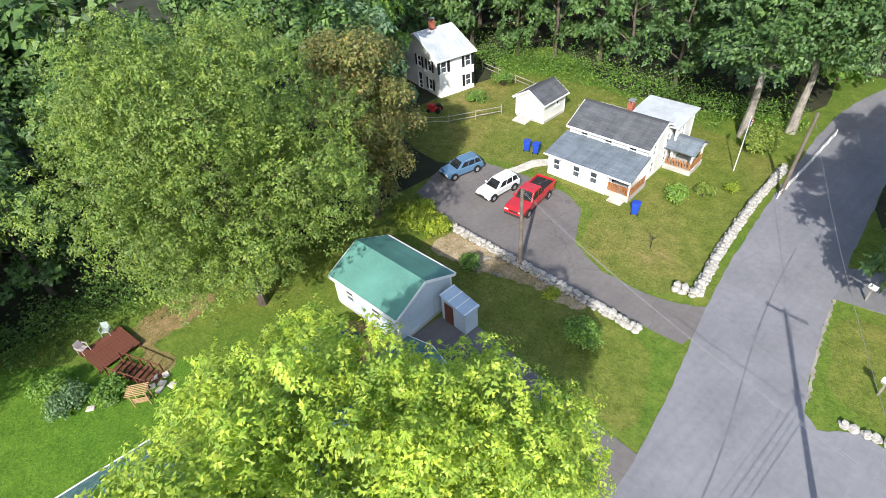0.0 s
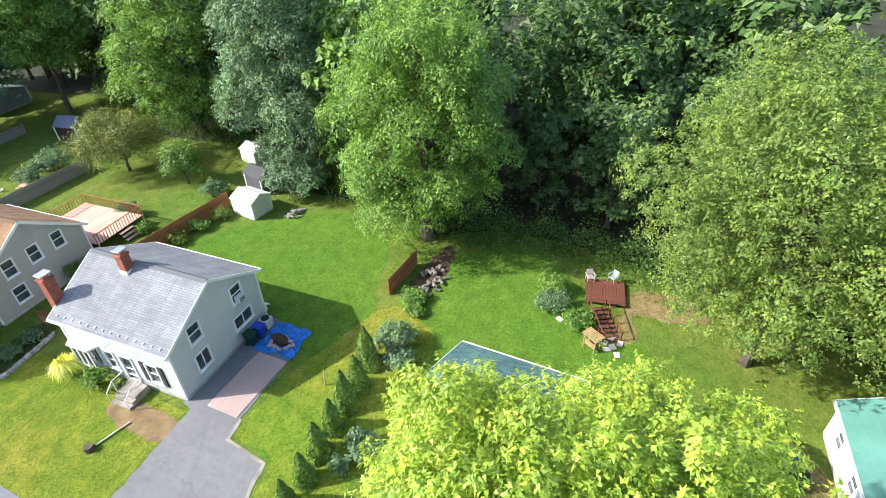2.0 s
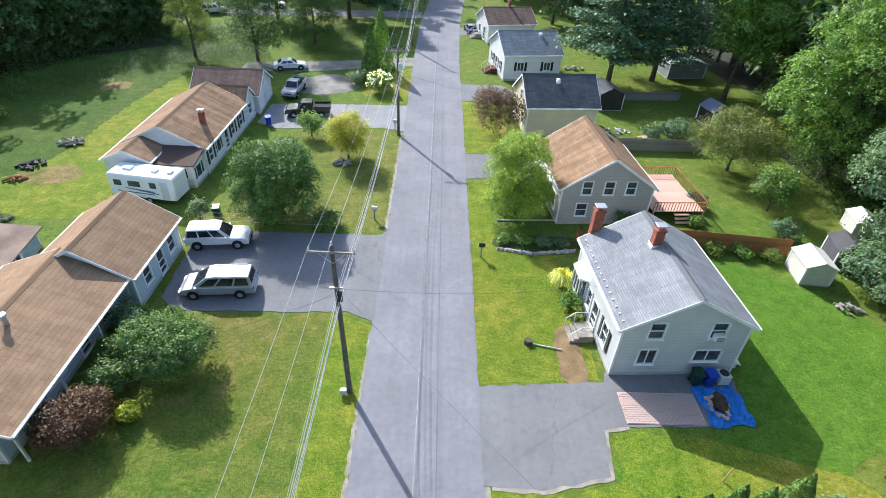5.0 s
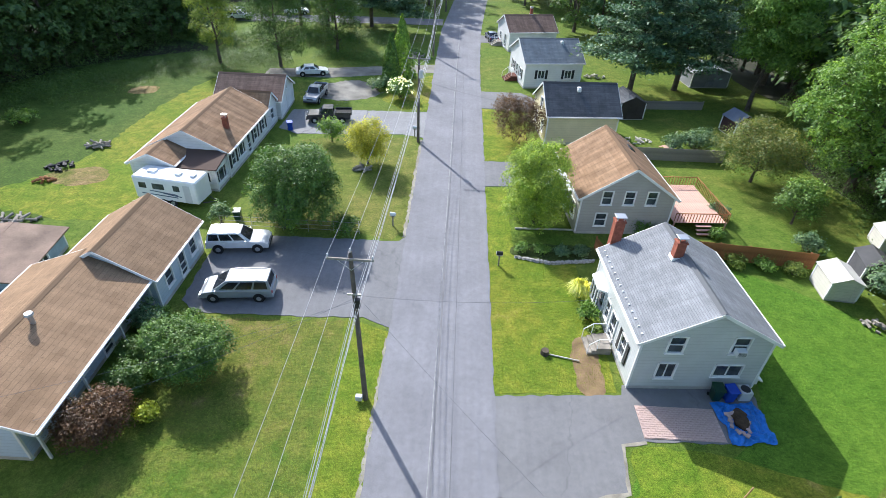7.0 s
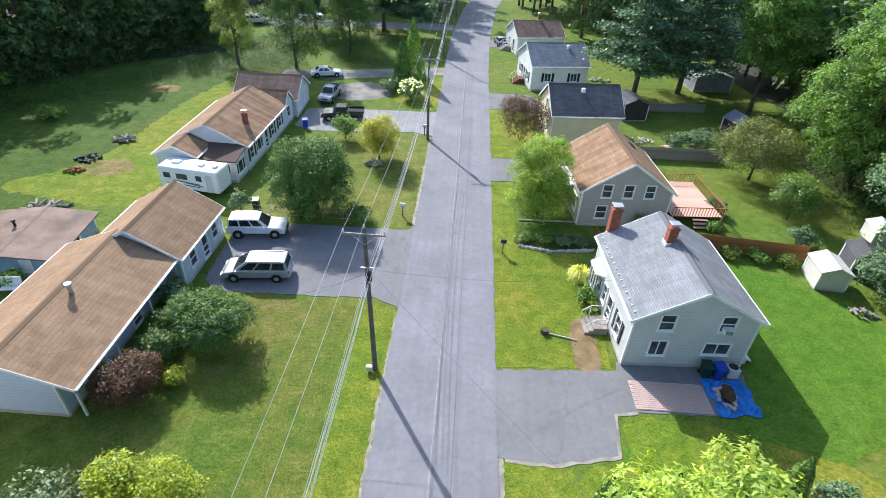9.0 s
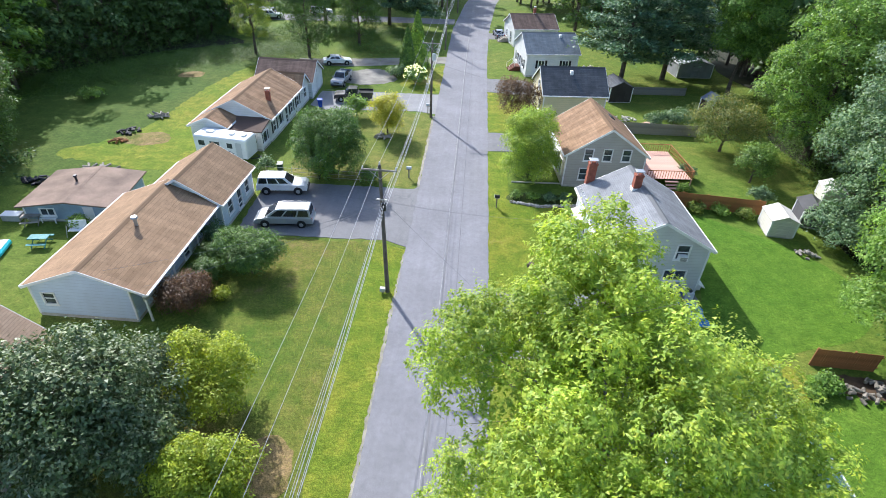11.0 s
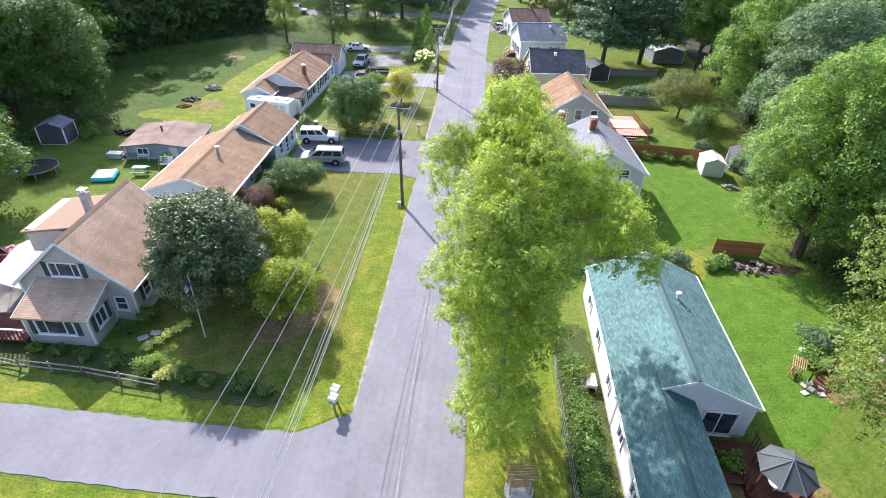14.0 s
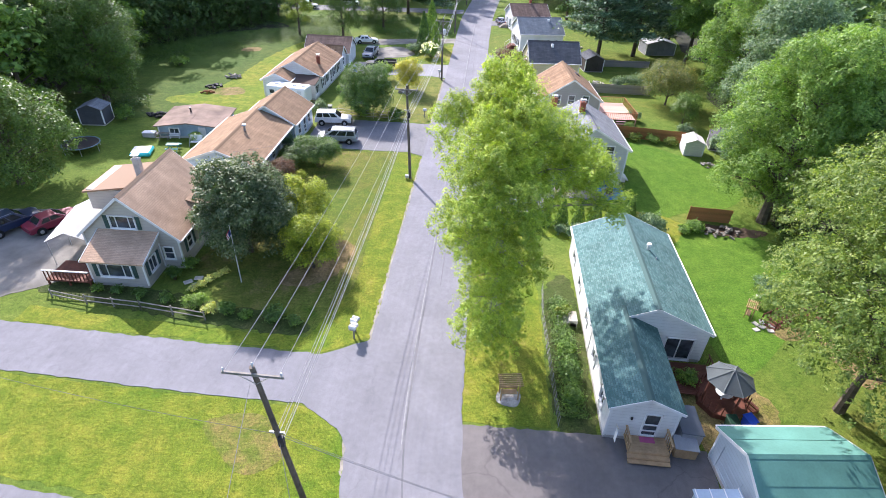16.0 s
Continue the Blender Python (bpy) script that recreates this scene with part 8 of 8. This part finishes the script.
d2 = deck(22.4, 47.3, 5, 5.0, 7.0, 0.95, PINK_DECK, "salmon-stained wooden deck behind the taupe house", 0.22, "SEN", CEDAR, "y")
for i in range(3):
    part("stair_tread", boxed(0.2, -3.7 - 0.28 * i, 0.75 - 0.25 * i, 1.4, 0.3, 0.06), PINK_DECK, d2)
deck(31.8, 3.9, 12, 2.7, 2.9, 0.32, REDWOOD, "red-brown garden deck at the edge of the woods", 0.2, "", None, "x")
st = thing("garden_steps", 28.6, 3.3, 0, -60, "red-brown wooden garden ramp with railings", "steps")
for i in range(8):
    part("tread", boxed(0, -1.6 + 0.42 * i, 0.05 + 0.035 * i, 1.15, 0.3, 0.05), REDWOOD, st)
for s in (-1, 1):
    part("handrail", rod(bmesh.new(), (s * 0.62, -1.7, 0.75), (s * 0.62, 1.6, 1.05), 0.04), REDWOOD, st)
    for i in range(5):
        part("rail_post", boxed(s * 0.62, -1.65 + 0.8 * i, 0.42 + 0.03 * i, 0.08, 0.08, 0.85), REDWOOD, st)
for i, (x, y) in enumerate(((27.2, 1.9), (26.7, 2.3), (26.9, 2.9), (26.3, 2.6), (27.5, 2.5), (26.1, 1.9), (27.9, 6.2))):
    sb = thing("stepping_stone", x, y, 0.02, i * 40, "flat pale stepping stone in the garden", "stone", "stepping stones")
    part("slab", boxed(0, 0, 0.03, 0.5, 0.4, 0.08, bevel=0.03), PALE_STONE, sb)


def lawn_chair(x, y, rz, mat, lab, z=0.0):
    c = thing("garden_chair", x, y, z, rz, lab, "chair", "garden chairs")
    part("seat", boxed(0, 0, 0.36, 0.48, 0.46, 0.05, bevel=0.02), mat, c)
    part("backrest", boxed(0, 0.26, 0.62, 0.48, 0.05, 0.52, rx=-14, bevel=0.02), mat, c)
    for sx in (-1, 1):
        part("armrest", boxed(sx * 0.3, 0.02, 0.62, 0.07, 0.5, 0.04, bevel=0.01), mat, c)
        for sy in (-1, 1):
            part("leg", rod(bmesh.new(), (sx * 0.26, sy * 0.24, 0), (sx * 0.26, sy * 0.22, 0.6), 0.025), mat, c)
    return c


lawn_chair(32.6, 5.2, -60, plain("pale_pink_paint", (0.52, 0.44, 0.44), 0.6), "pale pinkish metal garden chair on the deck", 0.33)
lawn_chair(33.2, 3.6, -120, plain("pale_green_paint", (0.34, 0.40, 0.37), 0.5), "pale green metal garden chair on the deck", 0.33)


def arbour(x, y, rz, lab):
    a = thing("garden_arbour", x, y, 0, rz, lab, "arbour", "garden arbours")
    for sx in (-1, 1):
        for sy in (-1, 1):
            part("post", boxed(sx * 0.7, sy * 0.4, 0.85, 0.09, 0.09, 1.7), TANWOOD, a)
        part("beam", boxed(sx * 0.7, 0, 1.72, 0.08, 1.3, 0.1), TANWOOD, a)
    for i in range(7):
        part("slat", boxed(0, -0.6 + 0.2 * i, 1.8, 1.9, 0.06, 0.07), TANWOOD, a)
    part("seat", boxed(0, 0.1, 0.45, 1.3, 0.5, 0.05), TANWOOD, a)
    for i in range(3):
        part("back_slat", boxed(0, 0.36, 0.65 + 0.18 * i, 1.3, 0.03, 0.12), TANWOOD, a)
    return a


ab1 = arbour(6.6, -7.1, 8, "small weathered wooden swing arbour on the lawn")
ab1.matrix_basis = ab1.matrix_basis @ Matrix.Diagonal((0.82, 0.82, 0.9, 1))
ab2 = arbour(26.1, 3.6, 60, "small weathered wooden bench arbour by the flower bed")
ab2.matrix_basis = ab2.matrix_basis @ Matrix.Diagonal((0.66, 0.66, 0.66, 1))
slab("patch_15", smooth_ring([(5.9, -7.7), (7.1, -7.9), (7.4, -6.8), (6.6, -6.5), (5.9, -6.8)]), -0.01, 0.045, STONE, "ring of small stones under the arbour", "ground patch")

deck(18.9, -4.2, 0, 3.6, 3.0, 0.35, REDWOOD, "dark red-brown deck beside the sliding door", 0.16, "E", REDWOOD, "x")
gz = thing("gazebo", 20.7, -5.9, 0, 10, "octagonal grey umbrella canopy over a wooden platform", "gazebo")
gb = bmesh.new()
apex = gb.verts.new((0, 0, 3.15))
ring = [gb.verts.new((1.55 * math.cos(k * math.pi / 4), 1.55 * math.sin(k * math.pi / 4), 2.3)) for k in range(8)]
for k in range(8):
    gb.faces.new((apex, ring[k], ring[(k + 1) % 8]))
bmesh.ops.solidify(gb, geom=gb.faces[:], thickness=0.03)
part("canopy", gb, plain("grey_canopy", (0.19, 0.22, 0.225), 0.8, var=0.2), gz)
for k in range(8):
    a = k * math.pi / 4
    part("rib", rod(bmesh.new(), (0, 0, 3.18), (1.57 * math.cos(a), 1.57 * math.sin(a), 2.32), 0.02), MATS["grey_canopy"], gz)
    if k % 2 == 0:
        part("post", boxed(1.36 * math.cos(a), 1.36 * math.sin(a), 1.19, 0.1, 0.1, 2.38), REDWOOD, gz)
part("platform", rod(bmesh.new(), (0, 0, 0), (0, 0, 0.4), 1.6, 1.6, 8), REDWOOD, gz)
for k in range(20):
    a = k * 2 * math.pi / 24 - 0.5
    part("baluster", boxed(1.6 * math.cos(a), 1.6 * math.sin(a), 0.85, 0.06, 0.06, 0.9, rz=math.degrees(a)), REDWOOD, gz)
part("table", rod(rod(bmesh.new(), (0, 0, 0.4), (0, 0, 1.1), 0.06), (0, 0, 1.08), (0, 0, 1.13), 0.55, 0.55, 16), WHITE_PAINT, gz)
gs = thing("garden_steps", 22.6, -5.9, 0, -60, "red-brown wooden steps down to the lawn", "steps")
for i in range(4):
    part("tread", boxed(0, -0.3 * i, 0.34 - 0.09 * i, 1.3, 0.28, 0.05), REDWOOD, gs)
for s in (-1, 1):
    part("stringer", boxed(s * 0.65, -0.45, 0.25, 0.06, 1.3, 0.2, rx=-15), REDWOOD, gs)
fs = thing("entry_deck", 14.85, -10.15, 0, 0, "small tan wooden entry deck with steps and railings", "deck")
for i in range(6):
    part("plank", boxed(0, 0.45 - 0.2 * i, 0.5, 2.5, 0.19, 0.04), TANWOOD, fs)
for i in range(2):
    part("step", boxed(0, -0.79 - 0.28 * i, 0.34 - 0.16 * i, 2.5, 0.28, 0.05), TANWOOD, fs)
    part("riser", boxed(0, -0.66 - 0.28 * i, 0.4 - 0.16 * i, 2.5, 0.03, 0.16), TANWOOD, fs)
for s in (-1, 1):
    part("railing", boxed(s * 1.22, -0.05, 1.35, 0.12, 1.25, 0.06), TANWOOD, fs)
    for i in range(6):
        part("baluster", boxed(s * 1.22, -0.62 + 0.22 * i, 0.93, 0.05, 0.05, 0.85), TANWOOD, fs)
part("doormat", boxed(0.1, 0.28, 0.53, 0.9, 0.4, 0.02), plain("pink_mat", (0.55, 0.12, 0.25), 0.9), fs)
tk = thing("storage_box", 17.6, -8.6, 0, 0, "grey wooden storage box against the wall", "storage box")
part("box", boxed(0, 0, 0.6, 1.3, 2.2, 1.2, bevel=0.03), plain("grey_panel", (0.33, 0.34, 0.36), 0.7), tk)
part("lid", boxed(0, 0, 1.24, 1.4, 2.3, 0.07, ry=4, bevel=0.02), plain("slate_panel", (0.12, 0.14, 0.17), 0.6), tk)
ut = thing("storage_chest", 17.15, -10.1, 0, -3, "tan wooden chest with a flat grey lid", "storage chest")
part("body", boxed(0, 0, 0.42, 1.3, 0.9, 0.8, bevel=0.015), TANWOOD, ut)
for i in range(5):
    part("front_board", boxed(-0.52 + 0.26 * i, -0.46, 0.42, 0.25, 0.02, 0.78), TANWOOD, ut)
part("lid", boxed(0, 0.02, 0.86, 1.42, 1.02, 0.06, rx=3, bevel=0.015), MATS["grey_panel"], ut)
fl = thing("flag", 12.95, -9.95, 0, 0, "small striped flag hanging beside the door", "flag")
part("staff", rod(bmesh.new(), (0, 0.28, 1.5), (-0.1, -0.45, 1.95), 0.015), TANWOOD, fl)
for i in range(6):
    part("stripe", boxed(-0.08, -0.30, 0.75 + 0.16 * i, 0.02, 0.35, 0.08), (plain("flag_red", (0.5, 0.03, 0.05), 0.8) if i == 0 else MATS["flag_red"]) if i % 2 == 0 else CANVAS, fl)
part("cloth", boxed(-0.085, -0.30, 1.15, 0.012, 0.34, 0.92), CANVAS, fl)


def flagpole(x, y, h, lab, flag=True):
    f = thing("flagpole", x, y, 0, 0, lab, "flagpole")
    part("pole", rod(rod(bmesh.new(), (0, 0, 0), (0, 0, h), 0.05, 0.025, 8), (0, 0, h), (0, 0, h + 0.1), 0.05, 0.02, 8), TRIM_GREY, f)
    if flag:
        part("canton", boxed(0.02, -0.24, h - 0.62, 0.02, 0.36, 0.5, rx=14), plain("flag_blue_" + str(int(abs(x))), (0.03, 0.05, 0.2), 0.8), f)
        for i in range(6):
            part("stripe", boxed(0.02, -0.5 + 0.02 * i, h - 0.42 - 0.1 * i, 0.018, 0.6, 0.09, rx=14), MATS["flag_red"] if i % 2 == 0 else CANVAS, f)
    return f


flagpole(-15.36, 2.2, 5.6, "slim flagpole with a small striped flag")
flagpole(13.4, -44.0, 5.2, "white flagpole with a small striped flag on the farm lawn")


def mailbox(x, y, rz, n, lab, mat=None):
    m = thing("mailbox", x, y, 0, rz, lab, "mailbox", "mailboxes")
    part("post", boxed(0, 0, 0.55, 0.1, 0.1, 1.1), GREY_WOOD, m)
    part("shelf", boxed(0, 0, 1.08, 0.3 * n + 0.1, 0.45, 0.04), GREY_WOOD, m)
    for i in range(n):
        bm = boxed((i - (n - 1) / 2) * 0.32, 0, 1.19, 0.24, 0.5, 0.18, bevel=0.01)
        rod(bm, ((i - (n - 1) / 2) * 0.32, -0.25, 1.27), ((i - (n - 1) / 2) * 0.32, 0.25, 1.27), 0.12, 0.12, 12)
        bx = part("box", bm, mat or WHITE_PAINT, m)
        part("flap", boxed((i - (n - 1) / 2) * 0.32, -0.26, 1.22, 0.22, 0.015, 0.22), TRIM_GREY, bx)
    return m


mailbox(-4.75, -2.35, 75, 2, "pair of white mailboxes on a wooden post")
mailbox(-4.7, -3.05, 75, 2, "pair of white mailboxes on a wooden post")
mailbox(-4.8, 41.7, 80, 1, "white mailbox on a post by the forecourt")
mailbox(-4.5, 60.6, 80, 1, "white mailbox on a post by the drive")
mailbox(4.3, 36.9, 270, 1, "dark mailbox on a post at the verge", DARK_METAL)
mailbox(0.0, -34.6, 80, 1, "white mailbox beside the shaded road")
mailbox(-3.0, -27.2, 80, 1, "white mailbox near the street corner")

mt = thing("meter_box", -4.55, 22.7, 0, 0, "small grey box at the pole's foot", "meter box")
part("box", boxed(0, 0, 0.35, 0.4, 0.3, 0.35, bevel=0.03), TRIM_GREY, mt)
part("leg", boxed(0, 0, 0.1, 0.1, 0.1, 0.2), GREY_WOOD, mt)


# ---------------------------------------------------------------- loose yard things
def logs(x, y, n, r, lab, seed, mat=None, spread=1.6, ln=0.5):
    t = thing("log_pile", x, y, 0, 0, lab, "log pile")
    rr = random.Random(seed)
    for i in range(n):
        a = rr.uniform(0, 6.28)
        q = rr.uniform(0, 1) ** 0.6 * spread
        p = Vector((math.cos(a) * q, math.sin(a) * q * 0.6, r + max(0, (1 - q / spread)) * 0.45 * rr.random()))
        d = Vector((rr.uniform(-1, 1), rr.uniform(-1, 1), rr.uniform(-0.1, 0.3))).normalized() * ln * rr.uniform(0.6, 1.2)
        part("log", rod(bmesh.new(), p - d / 2, p + d / 2, r, r * 0.9, 7), mat or GREY_WOOD, t)
    return t


logs(28.0, 16.4, 34, 0.12, "heap of split grey logs and stones by the fence", 1, GREY_STONE, 2.0)
logs(31.7, 32.2, 16, 0.11, "small heap of cut logs on the lawn", 2, GREY_WOOD, 1.0)
logs(-9.4, 51.9, 14, 0.12, "old grey cart and logs on the lawn", 3, GREY_WOOD, 1.0, 0.9)
logs(-8.0, 92.5, 26, 0.14, "heap of grey brushwood beside the lane", 4, GREY_WOOD, 2.6)
logs(-37.4, 53.4, 20, 0.12, "heap of scrap wood in the field", 5, GREY_WOOD, 1.4, 1.0)
logs(-38.6, 48.4, 14, 0.14, "dark scrap heap in the field", 6, DARK_METAL, 1.3, 0.8)
logs(-38.4, 45.6, 12, 0.12, "rusty scrap heap in the field", 7, CEDAR, 0.9, 0.7)
logs(22.0, 63.0, 18, 0.10, "clutter of pale garden things on the patio", 8, PALE_STONE, 1.8, 0.6)
logs(-36.5, 38.5, 26, 0.12, "heap of yard clutter behind the workshop", 9, GREY_WOOD, 2.4, 0.9)
logs(-40.5, 35.5, 20, 0.14, "dark yard clutter beside the workshop", 10, DARK_METAL, 1.8, 0.8)
logs(21.4, 86.5, 16, 0.14, "pale garden clutter behind the white house", 11, PALE_STONE, 1.8, 0.7)
logs(45.5, 66.5, 16, 0.14, "brushwood heap at the wood's edge", 12, CEDAR, 1.6, 1.2)
logs(20.0, -19.4, 8, 0.14, "scattered pale stones on the bank", 13, GREY_STONE, 1.6, 0.35)

pl = thing("paddling_pool", -36.3, 24.1, 0, 15, "white-topped turquoise inflatable paddling pool on the lawn", "paddling pool")
pb = bmesh.new()
for cx, cy, sx, sy in ((-0.95, 0, 0.36, 2.25), (0.95, 0, 0.36, 2.25), (0, -0.95, 2.25, 0.36), (0, 0.95, 2.25, 0.36)):
    box(pb, cx, cy, 0.24, sx, sy, 0.48, bevel=0.14)
part("rim", pb, plain("turquoise_vinyl", (0.05, 0.55, 0.62), 0.35, var=0.1), pl)
part("cover", boxed(0, 0, 0.465, 2.0, 2.0, 0.06, bevel=0.025), plain("pool_cover", (0.70, 0.74, 0.75), 0.4, var=0.15), pl, "pale folded vinyl cover")
gbn = thing("garden_bench", -34.7, 28.9, 0, 4, "white-painted garden bench beside the workshop", "bench")
part("seat", boxed(0, 0, 0.42, 1.3, 0.5, 0.05, bevel=0.015), WHITE_PAINT, gbn)
part("backrest", boxed(0, 0.27, 0.78, 1.3, 0.05, 0.6, rx=-10, bevel=0.015), WHITE_PAINT, gbn)
for sx in (-0.58, 0.58):
    for sy in (-0.2, 0.2):
        part("leg", boxed(sx, sy, 0.2, 0.07, 0.07, 0.4), WHITE_PAINT, gbn)
gch = thing("storage_chest", -38.0, 28.9, 0, 6, "grey garden chest with a pale lid beside the workshop", "storage chest")
part("body", boxed(0, 0, 0.27, 1.5, 0.8, 0.54, bevel=0.02), CEMENT, gch)
part("lid", boxed(0, 0, 0.58, 1.58, 0.88, 0.08, bevel=0.03), WHITE_PAINT, gch, "pale flat lid")
tm = thing("trampoline", -43.4, 23.8, 0, 0, "round black trampoline on the lawn", "trampoline")
part("mat", rod(bmesh.new(), (0, 0, 0.84), (0, 0, 0.88), 1.9, 1.9, 32), RUBBER, tm)
for k in range(6):
    a = k * math.pi / 3
    part("leg", rod(bmesh.new(), (2 * math.cos(a), 2 * math.sin(a), 0), (2 * math.cos(a), 2 * math.sin(a), 0.86), 0.04), METAL, tm)
rm_ = bmesh.new()
for k in range(32):
    a, b = k * math.pi / 16, (k + 1) * math.pi / 16
    rod(rm_, (2 * math.cos(a), 2 * math.sin(a), 0.88), (2 * math.cos(b), 2 * math.sin(b), 0.88), 0.06, 0.06, 6)
part("rim", rm_, plain("trampoline_pad", (0.12, 0.2, 0.26), 0.6), tm)


def picnic(x, y, rz, mat, lab):
    p = thing("picnic_table", x, y, 0, rz, lab, "table")
    part("top", boxed(0, 0, 0.74, 1.5, 0.75, 0.06, bevel=0.01), mat, p)
    for s in (-1, 1):
        part("bench", boxed(0, s * 0.72, 0.44, 1.5, 0.26, 0.05, bevel=0.01), mat, p)
        part("trestle", rod(rod(bmesh.new(), (s * 0.5, -0.7, 0), (s * 0.5, 0.3, 0.72), 0.04), (s * 0.5, 0.7, 0), (s * 0.5, -0.3, 0.72), 0.04), mat, p)
    return p


picnic(-33.2, 25.6, 10, plain("teal_paint", (0.05, 0.25, 0.25), 0.6), "small teal picnic table on the lawn")
picnic(24.9, 60.6, 15, PINK_DECK, "salmon picnic table on the back lawn")
picnic(-36.0, 28.6, 20, GREY_WOOD, "grey garden bench among planters")
sw = thing("garden_swing", -31.2, 27.4, 0, 10, "white garden swing seat beside the workshop", "swing")
part("seat", boxed(0, 0, 0.45, 1.4, 0.5, 0.08, bevel=0.02), CANVAS, sw)
part("backrest", boxed(0, 0.3, 0.85, 1.4, 0.08, 0.7, rx=-12, bevel=0.02), CANVAS, sw)
for sx in (-1, 1):
    for sy in (-1, 1):
        part("leg", rod(bmesh.new(), (sx * 0.75, sy * 0.5, 0), (sx * 0.72, sy * 0.1, 0.9), 0.03), METAL, sw)
sg = thing("basketball_board", -13.9, 40.2, 0, 0, "white board on a slim post by the forecourt", "sign")
part("post", rod(bmesh.new(), (0, 0, 0), (0, 0, 2.3), 0.05), DARK_METAL, sg)
for s in (-1, 1):
    part("panel", boxed(s * 0.42, -0.06, 2.25, 0.78, 0.05, 0.5, rx=-15, bevel=0.02), WHITE_PAINT, sg)
sk = thing("survey_stake", 16.3, 18.0, 0, 0, "slim tan wooden stake on the lawn", "stake")
part("stake", boxed(0, 0, 0.6, 0.06, 0.06, 1.25, ry=6), TANWOOD, sk)
lb = thing("timber_beam", 7.3, 27.4, 0, 0, "pale timber lying on the lawn beside a stump", "timber")
part("beam", rod(bmesh.new(), (0, 0, 0.08), (1.9, -0.45, 0.1), 0.05, 0.045, 8), PALE_STONE, lb)
part("stump", rod(bmesh.new(), (-0.3, 0.1, 0), (-0.3, 0.1, 0.35), 0.3, 0.25, 10), BARK, lb)
lb2 = thing("timber_beam", 6.0, 42.4, 0, 0, "pale timber edging lying on the lawn", "timber")
part("beam", rod(bmesh.new(), (0, 0, 0.08), (5.2, 0.3, 0.1), 0.09, 0.08, 8), PALE_STONE, lb2)
cs_ = thing("stone_steps", 11.2, 0.9, 0, 0, "pale concrete steps beside the garden fence", "steps")
for i in range(3):
    part("block", boxed(0.2 * i, 0, 0.12 + 0.1 * i, 1.3 - 0.3 * i, 1.2, 0.24 + 0.2 * i, bevel=0.03), PALE_STONE, cs_)
mw = thing("garden_tractor", 42.5, -34.0, 0, 30, "small red garden tractor on the lawn", "tractor")
part("hood", boxed(0.4, 0, 0.65, 0.9, 0.6, 0.45, bevel=0.08), PAINTS["red"], mw)
part("deck", boxed(-0.1, 0, 0.3, 1.1, 1.0, 0.2, bevel=0.05), PAINTS["red"], mw)
part("seat", boxed(-0.5, 0, 0.8, 0.45, 0.5, 0.35, bevel=0.08), RUBBER, mw)
for sx, r_ in ((-0.5, 0.3), (0.65, 0.2)):
    for s in (-1, 1):
        part("wheel", rod(bmesh.new(), (sx, s * 0.35, r_), (sx, s * 0.55, r_), r_, r_, 14), RUBBER, mw)
gp = thing("garden_ornament", 12.7, -29.6, 0, 0, "dark metal garden stand on the lawn", "ornament")
part("stem", rod(bmesh.new(), (0, 0, 0), (0, 0, 1.2), 0.03), DARK_METAL, gp)
part("arms", rod(rod(bmesh.new(), (0, 0, 0.9), (0.3, 0.1, 1.4), 0.03), (0, 0, 0.9), (-0.3, -0.1, 1.3), 0.03), DARK_METAL, gp)
slab("path_1", ragged([(27.3, -29.8), (28.2, -30.4), (27.6, -33.4), (26.6, -34.6), (25.6, -34.2), (26.6, -32.6)], 0.5, 0.04, 2), -0.02, 0.03, PALE_STONE, "pale concrete path to the farmhouse", "path")
for i, (x, y, r_) in enumerate(((-19.6, 1.6, 40), (-19.0, 2.2, 10), (-18.9, 1.2, 70))):
    s_ = thing("stepping_stone", x, y, 0.02, r_, "flat pale stepping stone on the garden path", "stone", "stepping stones")
    part("slab", boxed(0, 0, 0.03, 0.7, 0.5, 0.07, bevel=0.03), PALE_STONE, s_)

# brick paving beside the pale house
pv = thing("paved_patio", 14.5, 22.5, 0.03, 1, "pinkish brick paving beside the house", "paving")
part("bed", boxed(-0.1, 0.05, 0.012, 4.75, 2.3, 0.03), PAVER, pv)
bme = mesh_of("brick", boxed(0, 0, 0, 0.29, 0.145, 0.05, bevel=0.006))
bme.materials.append(PAVER)
for j in range(14):
    for i in range(15):
        part("brick", bme, PAVER, pv, at=pose(-2.3 + 0.305 * i + (0.15 if j % 2 else 0), -0.99 + 0.158 * j, 0.028))
